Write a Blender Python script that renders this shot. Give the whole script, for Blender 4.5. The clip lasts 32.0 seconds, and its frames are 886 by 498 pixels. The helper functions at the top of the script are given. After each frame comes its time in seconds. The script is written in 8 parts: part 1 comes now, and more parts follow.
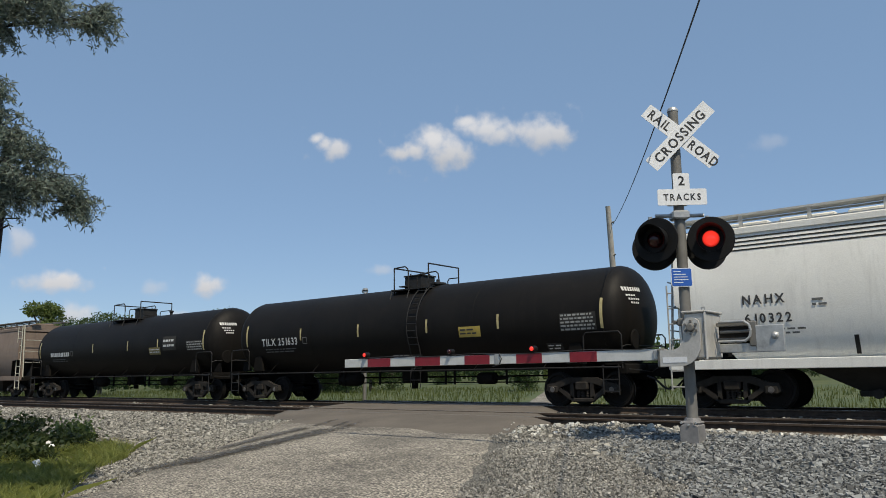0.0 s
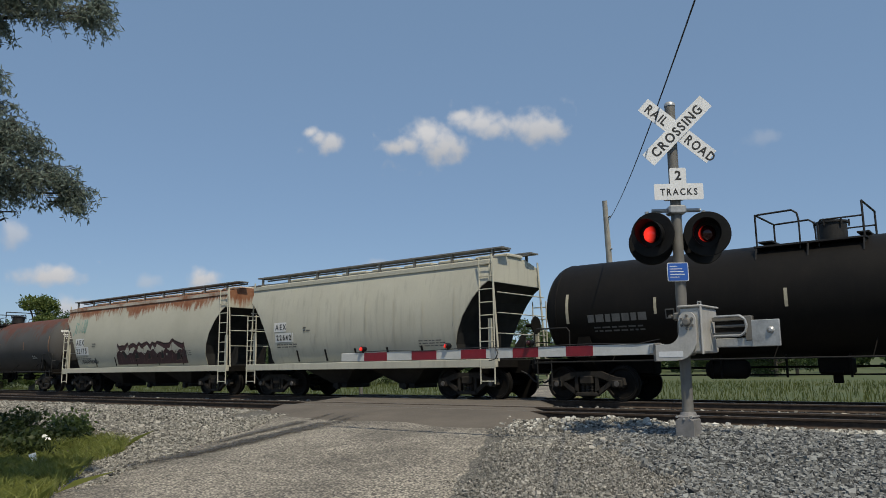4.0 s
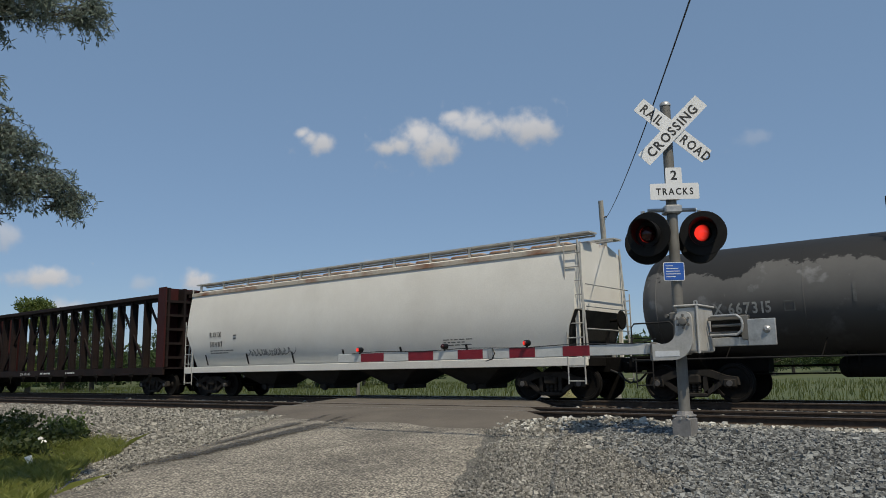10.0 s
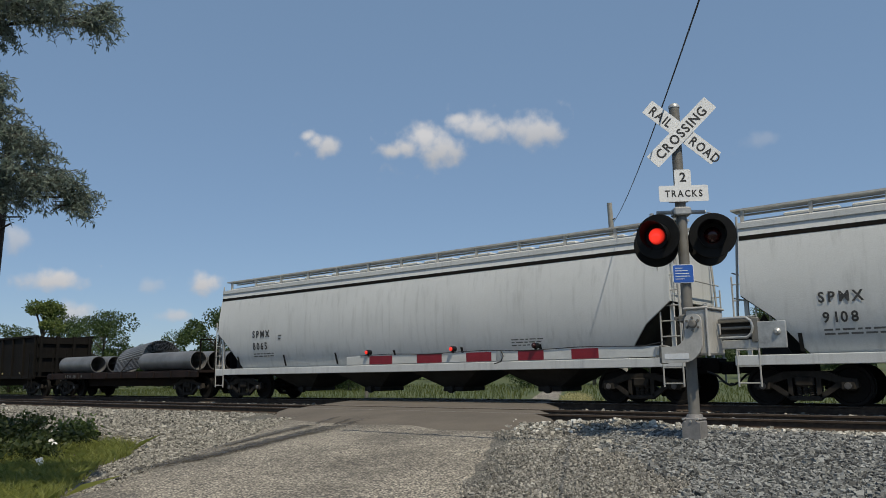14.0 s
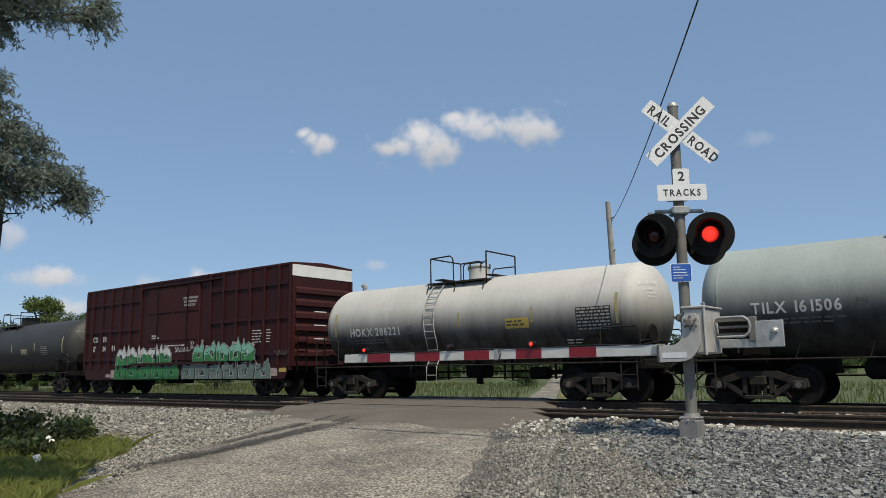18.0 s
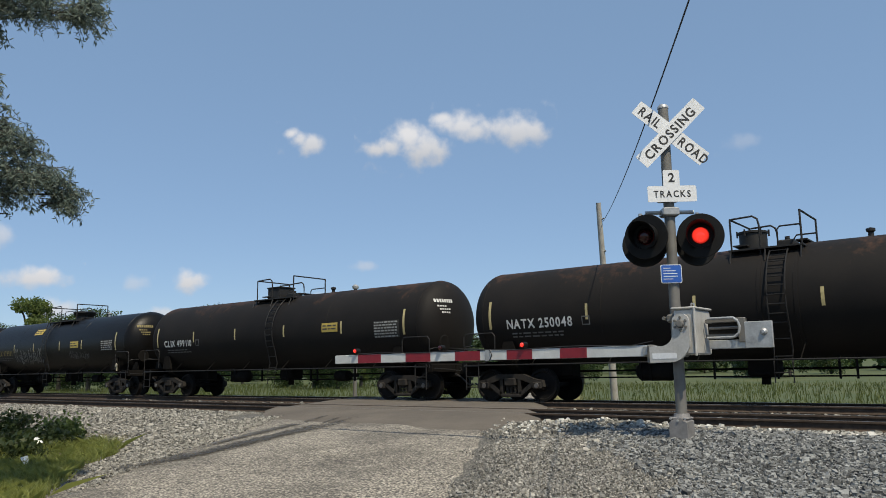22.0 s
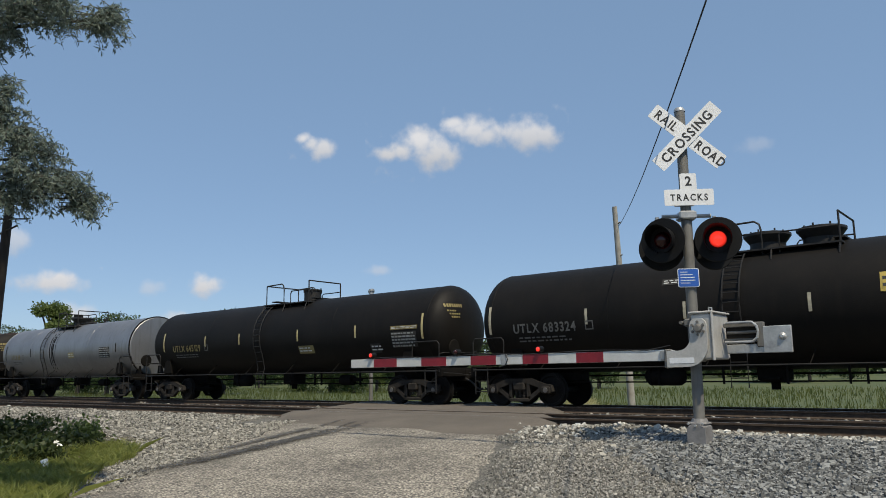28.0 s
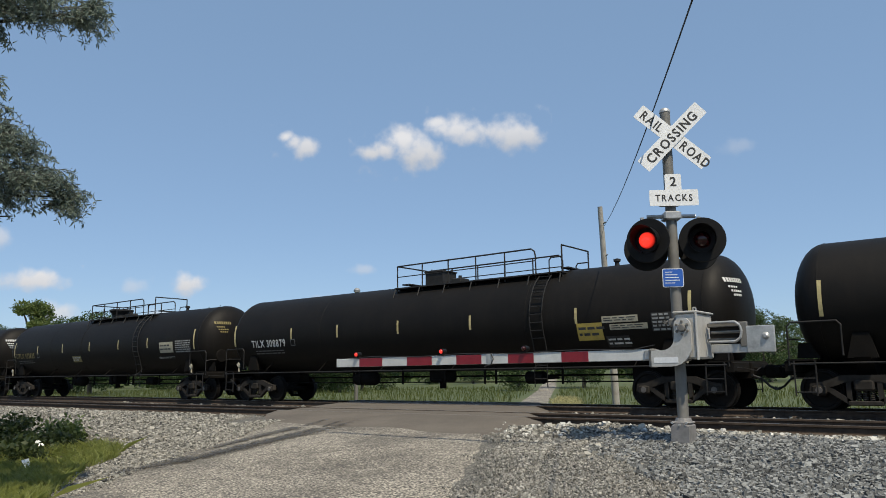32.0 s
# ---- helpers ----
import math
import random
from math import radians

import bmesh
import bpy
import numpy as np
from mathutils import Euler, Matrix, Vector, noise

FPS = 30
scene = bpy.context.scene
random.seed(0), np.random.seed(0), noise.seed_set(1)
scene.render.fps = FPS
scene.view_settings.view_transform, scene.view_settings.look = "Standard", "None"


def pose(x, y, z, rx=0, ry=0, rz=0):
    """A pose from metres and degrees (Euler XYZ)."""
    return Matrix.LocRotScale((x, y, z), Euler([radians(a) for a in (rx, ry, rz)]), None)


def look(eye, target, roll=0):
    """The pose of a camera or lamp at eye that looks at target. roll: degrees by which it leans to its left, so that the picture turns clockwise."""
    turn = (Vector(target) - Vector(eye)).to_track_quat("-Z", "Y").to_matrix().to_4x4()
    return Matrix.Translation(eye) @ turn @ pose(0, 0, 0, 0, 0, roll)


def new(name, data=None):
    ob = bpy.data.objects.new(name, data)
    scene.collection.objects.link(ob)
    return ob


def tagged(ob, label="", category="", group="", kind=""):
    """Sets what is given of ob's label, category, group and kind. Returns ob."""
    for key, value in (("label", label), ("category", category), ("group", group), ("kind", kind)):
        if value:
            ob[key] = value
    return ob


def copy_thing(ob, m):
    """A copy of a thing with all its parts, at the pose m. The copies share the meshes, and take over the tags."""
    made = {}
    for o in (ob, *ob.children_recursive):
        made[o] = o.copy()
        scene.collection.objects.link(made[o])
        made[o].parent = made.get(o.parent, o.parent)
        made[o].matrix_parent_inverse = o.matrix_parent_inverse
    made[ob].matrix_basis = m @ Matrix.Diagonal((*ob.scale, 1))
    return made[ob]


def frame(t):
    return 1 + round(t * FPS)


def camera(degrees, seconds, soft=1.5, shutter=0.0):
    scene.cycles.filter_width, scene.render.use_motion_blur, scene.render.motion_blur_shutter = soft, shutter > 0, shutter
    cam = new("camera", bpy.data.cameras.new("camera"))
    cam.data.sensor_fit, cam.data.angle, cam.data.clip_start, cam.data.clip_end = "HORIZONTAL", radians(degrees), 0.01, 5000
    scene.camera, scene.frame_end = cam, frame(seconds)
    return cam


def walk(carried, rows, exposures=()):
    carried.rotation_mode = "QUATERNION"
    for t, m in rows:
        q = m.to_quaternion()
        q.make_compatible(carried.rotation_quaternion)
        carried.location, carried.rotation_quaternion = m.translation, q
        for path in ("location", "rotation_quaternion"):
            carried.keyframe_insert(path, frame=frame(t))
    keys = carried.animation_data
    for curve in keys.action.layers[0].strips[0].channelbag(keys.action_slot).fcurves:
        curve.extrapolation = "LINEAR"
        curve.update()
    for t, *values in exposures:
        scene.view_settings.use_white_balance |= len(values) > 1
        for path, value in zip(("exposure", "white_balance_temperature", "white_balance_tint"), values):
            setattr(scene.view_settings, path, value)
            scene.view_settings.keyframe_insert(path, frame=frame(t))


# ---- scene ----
import itertools

YC = 19.61          # centre line of the track the train runs on
YN = 14.60          # centre line of the near track
EYE = (0.0, 0.0, 0.86)

# ---- camera: held in the hand, standing beside the road ----
cam = camera(60.4, 32.0, 0.9, 0.0)
TURNS = [
    (0, 99.485, 0.739, 38.846),
    (0.5, 99.551, 0.701, 38.878),
    (1, 99.528, 0.817, 38.881),
    (1.5, 99.514, 0.743, 38.896),
    (2, 99.481, 0.701, 38.861),
    (2.5, 99.369, 0.678, 38.811),
    (3, 99.362, 0.688, 38.794),
    (3.5, 99.224, 0.691, 38.668),
    (5.5, 98.726, 0.611, 38.631),
    (6, 98.730, 0.609, 38.747),
    (6.5, 98.914, 0.662, 38.732),
    (7, 99.080, 0.779, 38.578),
    (7.5, 99.192, 0.930, 38.509),
    (8, 99.180, 1.033, 38.471),
    (8.5, 99.162, 0.961, 38.409),
    (9, 99.144, 0.969, 38.392),
    (9.5, 99.109, 0.900, 38.348),
    (10, 99.077, 0.935, 38.348),
    (10.5, 99.057, 0.913, 38.299),
    (11, 99.007, 1.006, 38.394),
    (11.5, 99.008, 0.980, 38.485),
    (12, 98.991, 0.957, 38.577),
    (12.5, 98.995, 0.963, 38.652),
    (13, 99.075, 0.973, 38.861),
    (13.5, 99.238, 0.881, 38.967),
    (14, 99.276, 0.897, 38.985),
    (14.5, 99.277, 0.751, 38.987),
    (16.5, 99.235, 0.624, 38.850),
    (17, 99.225, 0.634, 38.833),
    (17.5, 99.197, 0.631, 38.842),
    (18, 99.135, 0.717, 38.819),
    (18.5, 99.077, 0.783, 38.755),
    (19, 99.028, 0.844, 38.638),
    (19.5, 99.010, 0.971, 38.534),
    (20, 98.996, 0.921, 38.533),
    (20.5, 99.004, 0.779, 38.636),
    (21, 98.937, 0.748, 38.660),
    (21.5, 99.083, 0.689, 38.325),
    (22, 99.190, 0.752, 38.138),
    (22.5, 99.156, 0.659, 38.227),
    (23, 99.196, 0.866, 38.257),
    (23.5, 99.257, 0.576, 38.749),
    (24, 99.433, 0.518, 38.889),
    (24.5, 99.464, 0.470, 38.954),
    (25, 99.613, 0.700, 38.920),
    (25.5, 99.528, 0.686, 38.945),
    (27.5, 99.535, 0.639, 39.271),
    (28, 99.521, 0.656, 39.311),
    (28.5, 99.554, 0.698, 39.321),
    (29, 99.559, 0.683, 39.264),
    (29.5, 99.527, 0.687, 39.093),
    (30, 99.520, 0.693, 38.861),
    (30.5, 99.485, 0.592, 38.639),
    (31, 99.536, 0.644, 38.314),
    (31.5, 99.490, 0.591, 38.247),
    (32, 99.459, 0.633, 38.239),
]
walk(cam, [(t, pose(*EYE, rx, ry, rz)) for t, rx, ry, rz in TURNS],
     exposures=[(0.0, 0.06), (1.0, -0.2), (2.0, -0.26), (3.0, -0.22), (3.5, -0.18), (6.0, 0.03), (7.0, 0.22), (8.0, 0.15), (9.0, -0.03), (10.0, -0.22),
                (11.0, -0.13), (12.0, -0.03), (13.0, -0.12), (14.0, -0.17), (17.0, 0.02), (18.0, 0.04), (19.0, -0.08), (20.0, 0.02), (21.0, 0.14), (23.0, 0.14), (25.0, 0.15),
                (28.0, 0.1), (29.0, 0.16), (32.0, 0.19)])

# ---- world and sun ----
SUN = Vector((0.55, -0.31, 1.0)).normalized()
SUN_UP = math.asin(SUN.z)
world = bpy.data.worlds.new("sky")
scene.world = world
world.use_nodes = True
wn, wl = world.node_tree.nodes, world.node_tree.links
sky = wn.new("ShaderNodeTexSky")
sky.sky_type, sky.sun_disc = "NISHITA", False
sky.sun_elevation, sky.sun_rotation = SUN_UP, math.atan2(SUN.x, SUN.y)
sky.altitude, sky.air_density, sky.dust_density, sky.ozone_density = 200, 0.8, 0.45, 1.5
haze = wn.new("ShaderNodeMix")          # thin summer haze evens out the blue
haze.data_type = "RGBA"
haze.inputs[0].default_value, haze.inputs[7].default_value = 0.62, (1.61, 2.54, 3.82, 1)
wl.new(sky.outputs[0], haze.inputs[6])
wl.new(haze.outputs[2], wn["Background"].inputs[0])
wn["Background"].inputs[1].default_value = 0.135
sun = new("sun", bpy.data.lights.new("sun", "SUN"))
sun.data.energy, sun.data.angle, sun.data.color = 4.2, radians(0.55), (1.0, 0.90, 0.715)
sun.matrix_world = look(SUN * 50, (0, 0, 0))

# ---- materials ----


def material(name):
    m = bpy.data.materials.new(name)
    m.use_nodes = True
    return m, m.node_tree.nodes, m.node_tree.links, m.node_tree.nodes["Principled BSDF"]


def mixed(n, l, fac, a, b, blend="MIX"):
    x = n.new("ShaderNodeMix")
    x.data_type, x.blend_type = "RGBA", blend
    for socket, v in ((x.inputs[0], fac), (x.inputs[6], a), (x.inputs[7], b)):
        if hasattr(v, "is_output"):
            l.new(v, socket)
        else:
            socket.default_value = v if isinstance(v, float) else (*v, 1)
    return x.outputs[2]


def noise_of(n, l, scale, detail=5.0, stretch=(1, 1, 1), low=0.0, high=1.0, rough=0.6):
    co, mp = n.new("ShaderNodeTexCoord"), n.new("ShaderNodeMapping")
    mp.inputs[3].default_value = stretch
    tx, ra = n.new("ShaderNodeTexNoise"), n.new("ShaderNodeMapRange")
    tx.inputs["Scale"].default_value, tx.inputs["Detail"].default_value = scale, detail
    tx.inputs["Roughness"].default_value = rough
    ra.inputs[1].default_value, ra.inputs[2].default_value = low, high
    l.new(co.outputs["Object"], mp.inputs[0])
    l.new(mp.outputs[0], tx.inputs["Vector"])
    l.new(tx.outputs["Fac"], ra.inputs[0])
    return ra.outputs[0]


def surface(name, base, other, scale=1.5, rough=0.6, metal=0.0, grain=40.0, bump=0.15, depth=0.01,
            streak=0.0, streak_colour=(0.05, 0.04, 0.035), low=0.35, high=0.7, each=0.0, shine=0.5):
    """A worn surface: two colours in patches, fine grain, relief, and drips if wanted."""
    m, n, l, p = material(name)
    colour = mixed(n, l, noise_of(n, l, scale, 6, (1, 1, 1), low, high), base, other)
    fine = noise_of(n, l, grain, 4, (1, 1, 1), 0.3, 0.7)
    colour = mixed(n, l, 0.35, colour, mixed(n, l, fine, (0.75, 0.75, 0.75), (1.2, 1.2, 1.2)), "MULTIPLY")
    if streak:
        run = noise_of(n, l, 3.0, 4, (2.2, 2.2, 0.16), 0.52, 0.72)
        x = n.new("ShaderNodeMath")
        x.operation = "MULTIPLY"
        x.inputs[1].default_value = streak
        l.new(run, x.inputs[0])
        colour = mixed(n, l, x.outputs[0], colour, streak_colour)
    if each:
        info, ra = n.new("ShaderNodeObjectInfo"), n.new("ShaderNodeMapRange")
        ra.inputs[3].default_value, ra.inputs[4].default_value = 1 - each, 1 + each
        l.new(info.outputs["Random"], ra.inputs[0])
        cb = n.new("ShaderNodeCombineColor")
        for k in range(3):
            l.new(ra.outputs[0], cb.inputs[k])
        colour = mixed(n, l, 1.0, colour, cb.outputs[0], "MULTIPLY")
    l.new(colour, p.inputs["Base Color"])
    p.inputs["Roughness"].default_value, p.inputs["Metallic"].default_value = rough, metal
    p.inputs["Specular IOR Level"].default_value = shine
    if bump:
        b = n.new("ShaderNodeBump")
        b.inputs["Strength"].default_value, b.inputs["Distance"].default_value = bump, depth
        l.new(fine, b.inputs["Height"])
        l.new(b.outputs[0], p.inputs["Normal"])
    return m


def islands(name, a, b, rough=0.9, low=0.0, high=1.0, scale=30.0):
    """Loose pieces joined in one mesh, each with a tone of its own."""
    m, n, l, p = material(name)
    g = n.new("ShaderNodeNewGeometry")
    ra = n.new("ShaderNodeMapRange")
    ra.inputs[1].default_value, ra.inputs[2].default_value = low, high
    l.new(g.outputs["Random Per Island"], ra.inputs[0])
    colour = mixed(n, l, ra.outputs[0], a, b)
    fine = noise_of(n, l, scale, 3, (1, 1, 1), 0.3, 0.7)
    colour = mixed(n, l, 0.4, colour, mixed(n, l, fine, (0.7, 0.7, 0.7), (1.25, 1.25, 1.25)), "MULTIPLY")
    l.new(colour, p.inputs["Base Color"])
    p.inputs["Roughness"].default_value = rough
    return m, n, l, p


def leafy(name, a, b, through_light=0.35):
    m, n, l, p = islands(name, a, b, 0.55, scale=8.0)
    p.inputs["Specular IOR Level"].default_value = 0.3
    tr = n.new("ShaderNodeBsdfTranslucent")
    tr.inputs[0].default_value = (*[c * 1.6 for c in b], 1)
    mx = n.new("ShaderNodeMixShader")
    mx.inputs[0].default_value = through_light
    out = n["Material Output"]
    l.new(p.outputs[0], mx.inputs[1])
    l.new(tr.outputs[0], mx.inputs[2])
    l.new(mx.outputs[0], out.inputs[0])
    return m


BLACK = surface("black_tank_paint", (0.0070, 0.0064, 0.0058), (0.0115, 0.0100, 0.0085), 0.7, 0.55, streak=0.2, streak_colour=(0.024, 0.019, 0.015), shine=0.14)
BLACK3 = surface("glossy_black_tank_paint", (0.0040, 0.0038, 0.0036), (0.007, 0.006, 0.0052), 0.7, 0.40, streak=0.2, streak_colour=(0.014, 0.012, 0.010), shine=0.2)
GREYTANK = surface("dark_grey_tank_paint", (0.042, 0.0425, 0.0425), (0.030, 0.030, 0.0295), 0.6, 0.55, streak=0.3, streak_colour=(0.03, 0.028, 0.026), shine=0.35)
SILVERTANK = surface("dull_silver_jacket_metal", (0.30, 0.30, 0.305), (0.21, 0.21, 0.215), 0.5, 0.46, 0.75, streak=0.4, streak_colour=(0.15, 0.14, 0.13))
RUSTEDGE = surface("rusting_cream_roof_paint", (0.52, 0.46, 0.38), (0.27, 0.13, 0.07), 0.9, 0.7, low=0.5, high=0.66, streak=0.3, streak_colour=(0.2, 0.09, 0.05))
WHITEHOP = surface("white_hopper_paint", (0.79, 0.775, 0.72), (0.70, 0.68, 0.625), 0.4, 0.5, streak=0.25, streak_colour=(0.38, 0.36, 0.33))
GREYHOP = surface("grey_hopper_paint", (0.60, 0.61, 0.60), (0.52, 0.53, 0.52), 0.35, 0.5, streak=0.3, streak_colour=(0.25, 0.25, 0.24))
CREAMHOP = surface("cream_grey_hopper_paint", (0.51, 0.495, 0.405), (0.43, 0.415, 0.34), 0.4, 0.6, streak=0.35, streak_colour=(0.24, 0.22, 0.18))
TANCAR = surface("tan_car_paint", (0.21, 0.16, 0.125), (0.15, 0.11, 0.085), 0.5, 0.7, streak=0.4, streak_colour=(0.1, 0.07, 0.05))
RUSTSTREAK = surface("rust_runs", (0.20, 0.085, 0.045), (0.27, 0.17, 0.11), 2.0, 0.85, streak=0.5, streak_colour=(0.11, 0.045, 0.025))
BROWN = surface("boxcar_brown_paint", (0.038, 0.0080, 0.0084), (0.026, 0.0065, 0.0070), 0.5, 0.6, streak=0.35, streak_colour=(0.035, 0.015, 0.014))
BROWN2 = surface("oxide_red_paint", (0.050, 0.0115, 0.0115), (0.034, 0.0095, 0.0095), 0.6, 0.7, streak=0.4, streak_colour=(0.03, 0.018, 0.016))
for paint in (BROWN, BROWN2):
    paint.node_tree.nodes["Principled BSDF"].inputs["Specular IOR Level"].default_value = 0.22
BEAMS = surface("weathered_black_brown_steel", (0.011, 0.008, 0.008), (0.022, 0.013, 0.011), 1.2, 0.8, shine=0.2)
GONDOLA = surface("gondola_black_paint", (0.0065, 0.006, 0.0055), (0.011, 0.0095, 0.008), 0.6, 0.85, streak=0.3, streak_colour=(0.022, 0.018, 0.015), shine=0.15)
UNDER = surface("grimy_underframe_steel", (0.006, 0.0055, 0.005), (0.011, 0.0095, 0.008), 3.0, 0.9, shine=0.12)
TRUCKS = surface("brown_grey_cast_steel", (0.034, 0.030, 0.026), (0.016, 0.014, 0.012), 5.0, 0.85, shine=0.2)
WHEELS = surface("dark_wheel_steel", (0.007, 0.0065, 0.006), (0.013, 0.011, 0.010), 5.0, 0.7, 0.2, shine=0.2)
CAPS = surface("bearing_cap_steel", (0.16, 0.15, 0.14), (0.09, 0.08, 0.075), 9.0, 0.5, 0.5)
PIPE = surface("black_pipe_rail", (0.014, 0.014, 0.0145), (0.026, 0.024, 0.022), 6.0, 0.6, shine=0.3)
PALEPIPE = surface("pale_painted_rail", (0.42, 0.42, 0.40), (0.30, 0.29, 0.27), 4.0, 0.55)
WHITEPAINT = surface("white_paint", (0.72, 0.72, 0.70), (0.62, 0.61, 0.58), 2.0, 0.5)
LETTERW = surface("white_lettering", (0.62, 0.62, 0.60), (0.48, 0.48, 0.46), 4.0, 0.7)
LETTERG = surface("grey_lettering", (0.13, 0.13, 0.125), (0.08, 0.08, 0.077), 4.0, 0.7)
LETTERY2 = surface("pale_spray_paint", (0.30, 0.30, 0.28), (0.20, 0.20, 0.19), 4.0, 0.7)
LETTERY = surface("yellow_lettering", (0.25, 0.20, 0.075), (0.15, 0.12, 0.045), 4.0, 0.7)
LETTERK = surface("black_lettering", (0.03, 0.03, 0.03), (0.06, 0.06, 0.06), 4.0, 0.7)
REFLECT = surface("yellow_reflector", (0.50, 0.42, 0.20), (0.36, 0.30, 0.14), 8.0, 0.4)
REFLECTW = surface("faded_reflector", (0.46, 0.42, 0.31), (0.33, 0.30, 0.22), 8.0, 0.4)
YELLOWFADE = surface("faded_yellow_strip", (0.36, 0.29, 0.10), (0.26, 0.23, 0.13), 5.0, 0.6)
PANELGREY = surface("grey_stencil_panel", (0.030, 0.029, 0.027), (0.050, 0.048, 0.044), 9.0, 0.75, shine=0.2)
LETTERP = surface("pale_stencil_print", (0.36, 0.36, 0.34), (0.22, 0.22, 0.21), 8.0, 0.7)
YELLOW = surface("yellow_placard", (0.50, 0.37, 0.07), (0.36, 0.27, 0.07), 6.0, 0.6)
GALV = surface("galvanised_steel", (0.50, 0.50, 0.49), (0.30, 0.30, 0.295), 6.0, 0.40, 0.45, bump=0.05)
POSTSTEEL = surface("dull_post_metal", (0.19, 0.182, 0.165), (0.125, 0.12, 0.11), 5.0, 0.6, 0.2, bump=0.1, streak=0.3, streak_colour=(0.30, 0.285, 0.26))
CASTGREY = surface("dull_cast_metal", (0.25, 0.24, 0.235), (0.17, 0.165, 0.16), 6.0, 0.6, 0.2, bump=0.2)
BOXGREY = surface("silver_painted_box", (0.50, 0.49, 0.465), (0.38, 0.37, 0.35), 4.0, 0.5, 0.1, bump=0.1, streak=0.25, streak_colour=(0.20, 0.19, 0.17))
SIGNWHITE = surface("white_sign_sheet", (0.74, 0.75, 0.76), (0.66, 0.67, 0.68), 3.0, 0.4, bump=0.02)
SIGNBLACK = surface("black_sign_letters", (0.012, 0.012, 0.012), (0.02, 0.02, 0.02), 3.0, 0.5)
SIGNBLUE = surface("blue_sign_sheet", (0.02, 0.10, 0.42), (0.02, 0.085, 0.35), 3.0, 0.4, bump=0.02)
LAMPBLACK = surface("matt_black_hood", (0.005, 0.005, 0.0055), (0.009, 0.009, 0.009), 6.0, 0.6, shine=0.2)
ARMRED = surface("red_reflective_sheet", (0.22, 0.012, 0.022), (0.17, 0.010, 0.018), 6.0, 0.4)
ARMWHITE = surface("white_reflective_sheet", (0.56, 0.57, 0.56), (0.47, 0.48, 0.47), 5.0, 0.4)
RAILSTEEL = surface("rusted_rail_side", (0.085, 0.064, 0.050), (0.045, 0.034, 0.027), 6.0, 0.9, shine=0.15)
RAILTOP = surface("worn_rail_head", (0.30, 0.29, 0.28), (0.20, 0.18, 0.17), 6.0, 0.35, 0.8)
TIE = surface("creosoted_timber", (0.03, 0.024, 0.019), (0.05, 0.041, 0.034), 3.0, 0.95, each=0.25, shine=0.15)
ASPHALT = surface("crossing_asphalt", (0.140, 0.122, 0.103), (0.100, 0.088, 0.075), 0.8, 0.95, grain=45, bump=0.5, shine=0.2)
TWIG = surface("dark_twigs", (0.045, 0.045, 0.038), (0.07, 0.065, 0.055), 6.0, 0.9)
BARK = surface("grey_bark", (0.085, 0.075, 0.062), (0.05, 0.043, 0.036), 6.0, 0.9, grain=25, bump=0.6, depth=0.02)
POLEWOOD = surface("weathered_pole_timber", (0.40, 0.38, 0.34), (0.28, 0.26, 0.23), 3.0, 0.9, grain=30)
POLEDARK = surface("dark_pole_timber", (0.022, 0.018, 0.016), (0.035, 0.028, 0.024), 3.0, 0.9)
CABLE = surface("black_cable", (0.012, 0.012, 0.013), (0.02, 0.02, 0.02), 3.0, 0.6)
CULVERT = surface("galvanised_culvert", (0.25, 0.25, 0.25), (0.15, 0.15, 0.15), 1.2, 0.45, 0.5)
WILLOW = leafy("willow_leaves", (0.062, 0.088, 0.066), (0.20, 0.24, 0.20), 0.35)
LEAVES = leafy("summer_leaves", (0.024, 0.044, 0.015), (0.066, 0.100, 0.032), 0.22)
LEAVES2 = leafy("olive_leaves", (0.060, 0.092, 0.024), (0.135, 0.17, 0.05), 0.3)
BLADES = leafy("grass_blades", (0.072, 0.096, 0.021), (0.250, 0.262, 0.070), 0.35)
REEDS = leafy("tall_field_grass", (0.040, 0.058, 0.013), (0.115, 0.128, 0.036), 0.35)
DRYGRASS = leafy("dry_grass", (0.26, 0.24, 0.10), (0.44, 0.40, 0.20), 0.25)
# weeds under the tree: part of its shade is put into the leaf colour
WEEDS = leafy("shaded_weed_leaves", (0.016, 0.028, 0.008), (0.052, 0.068, 0.018), 0.2)


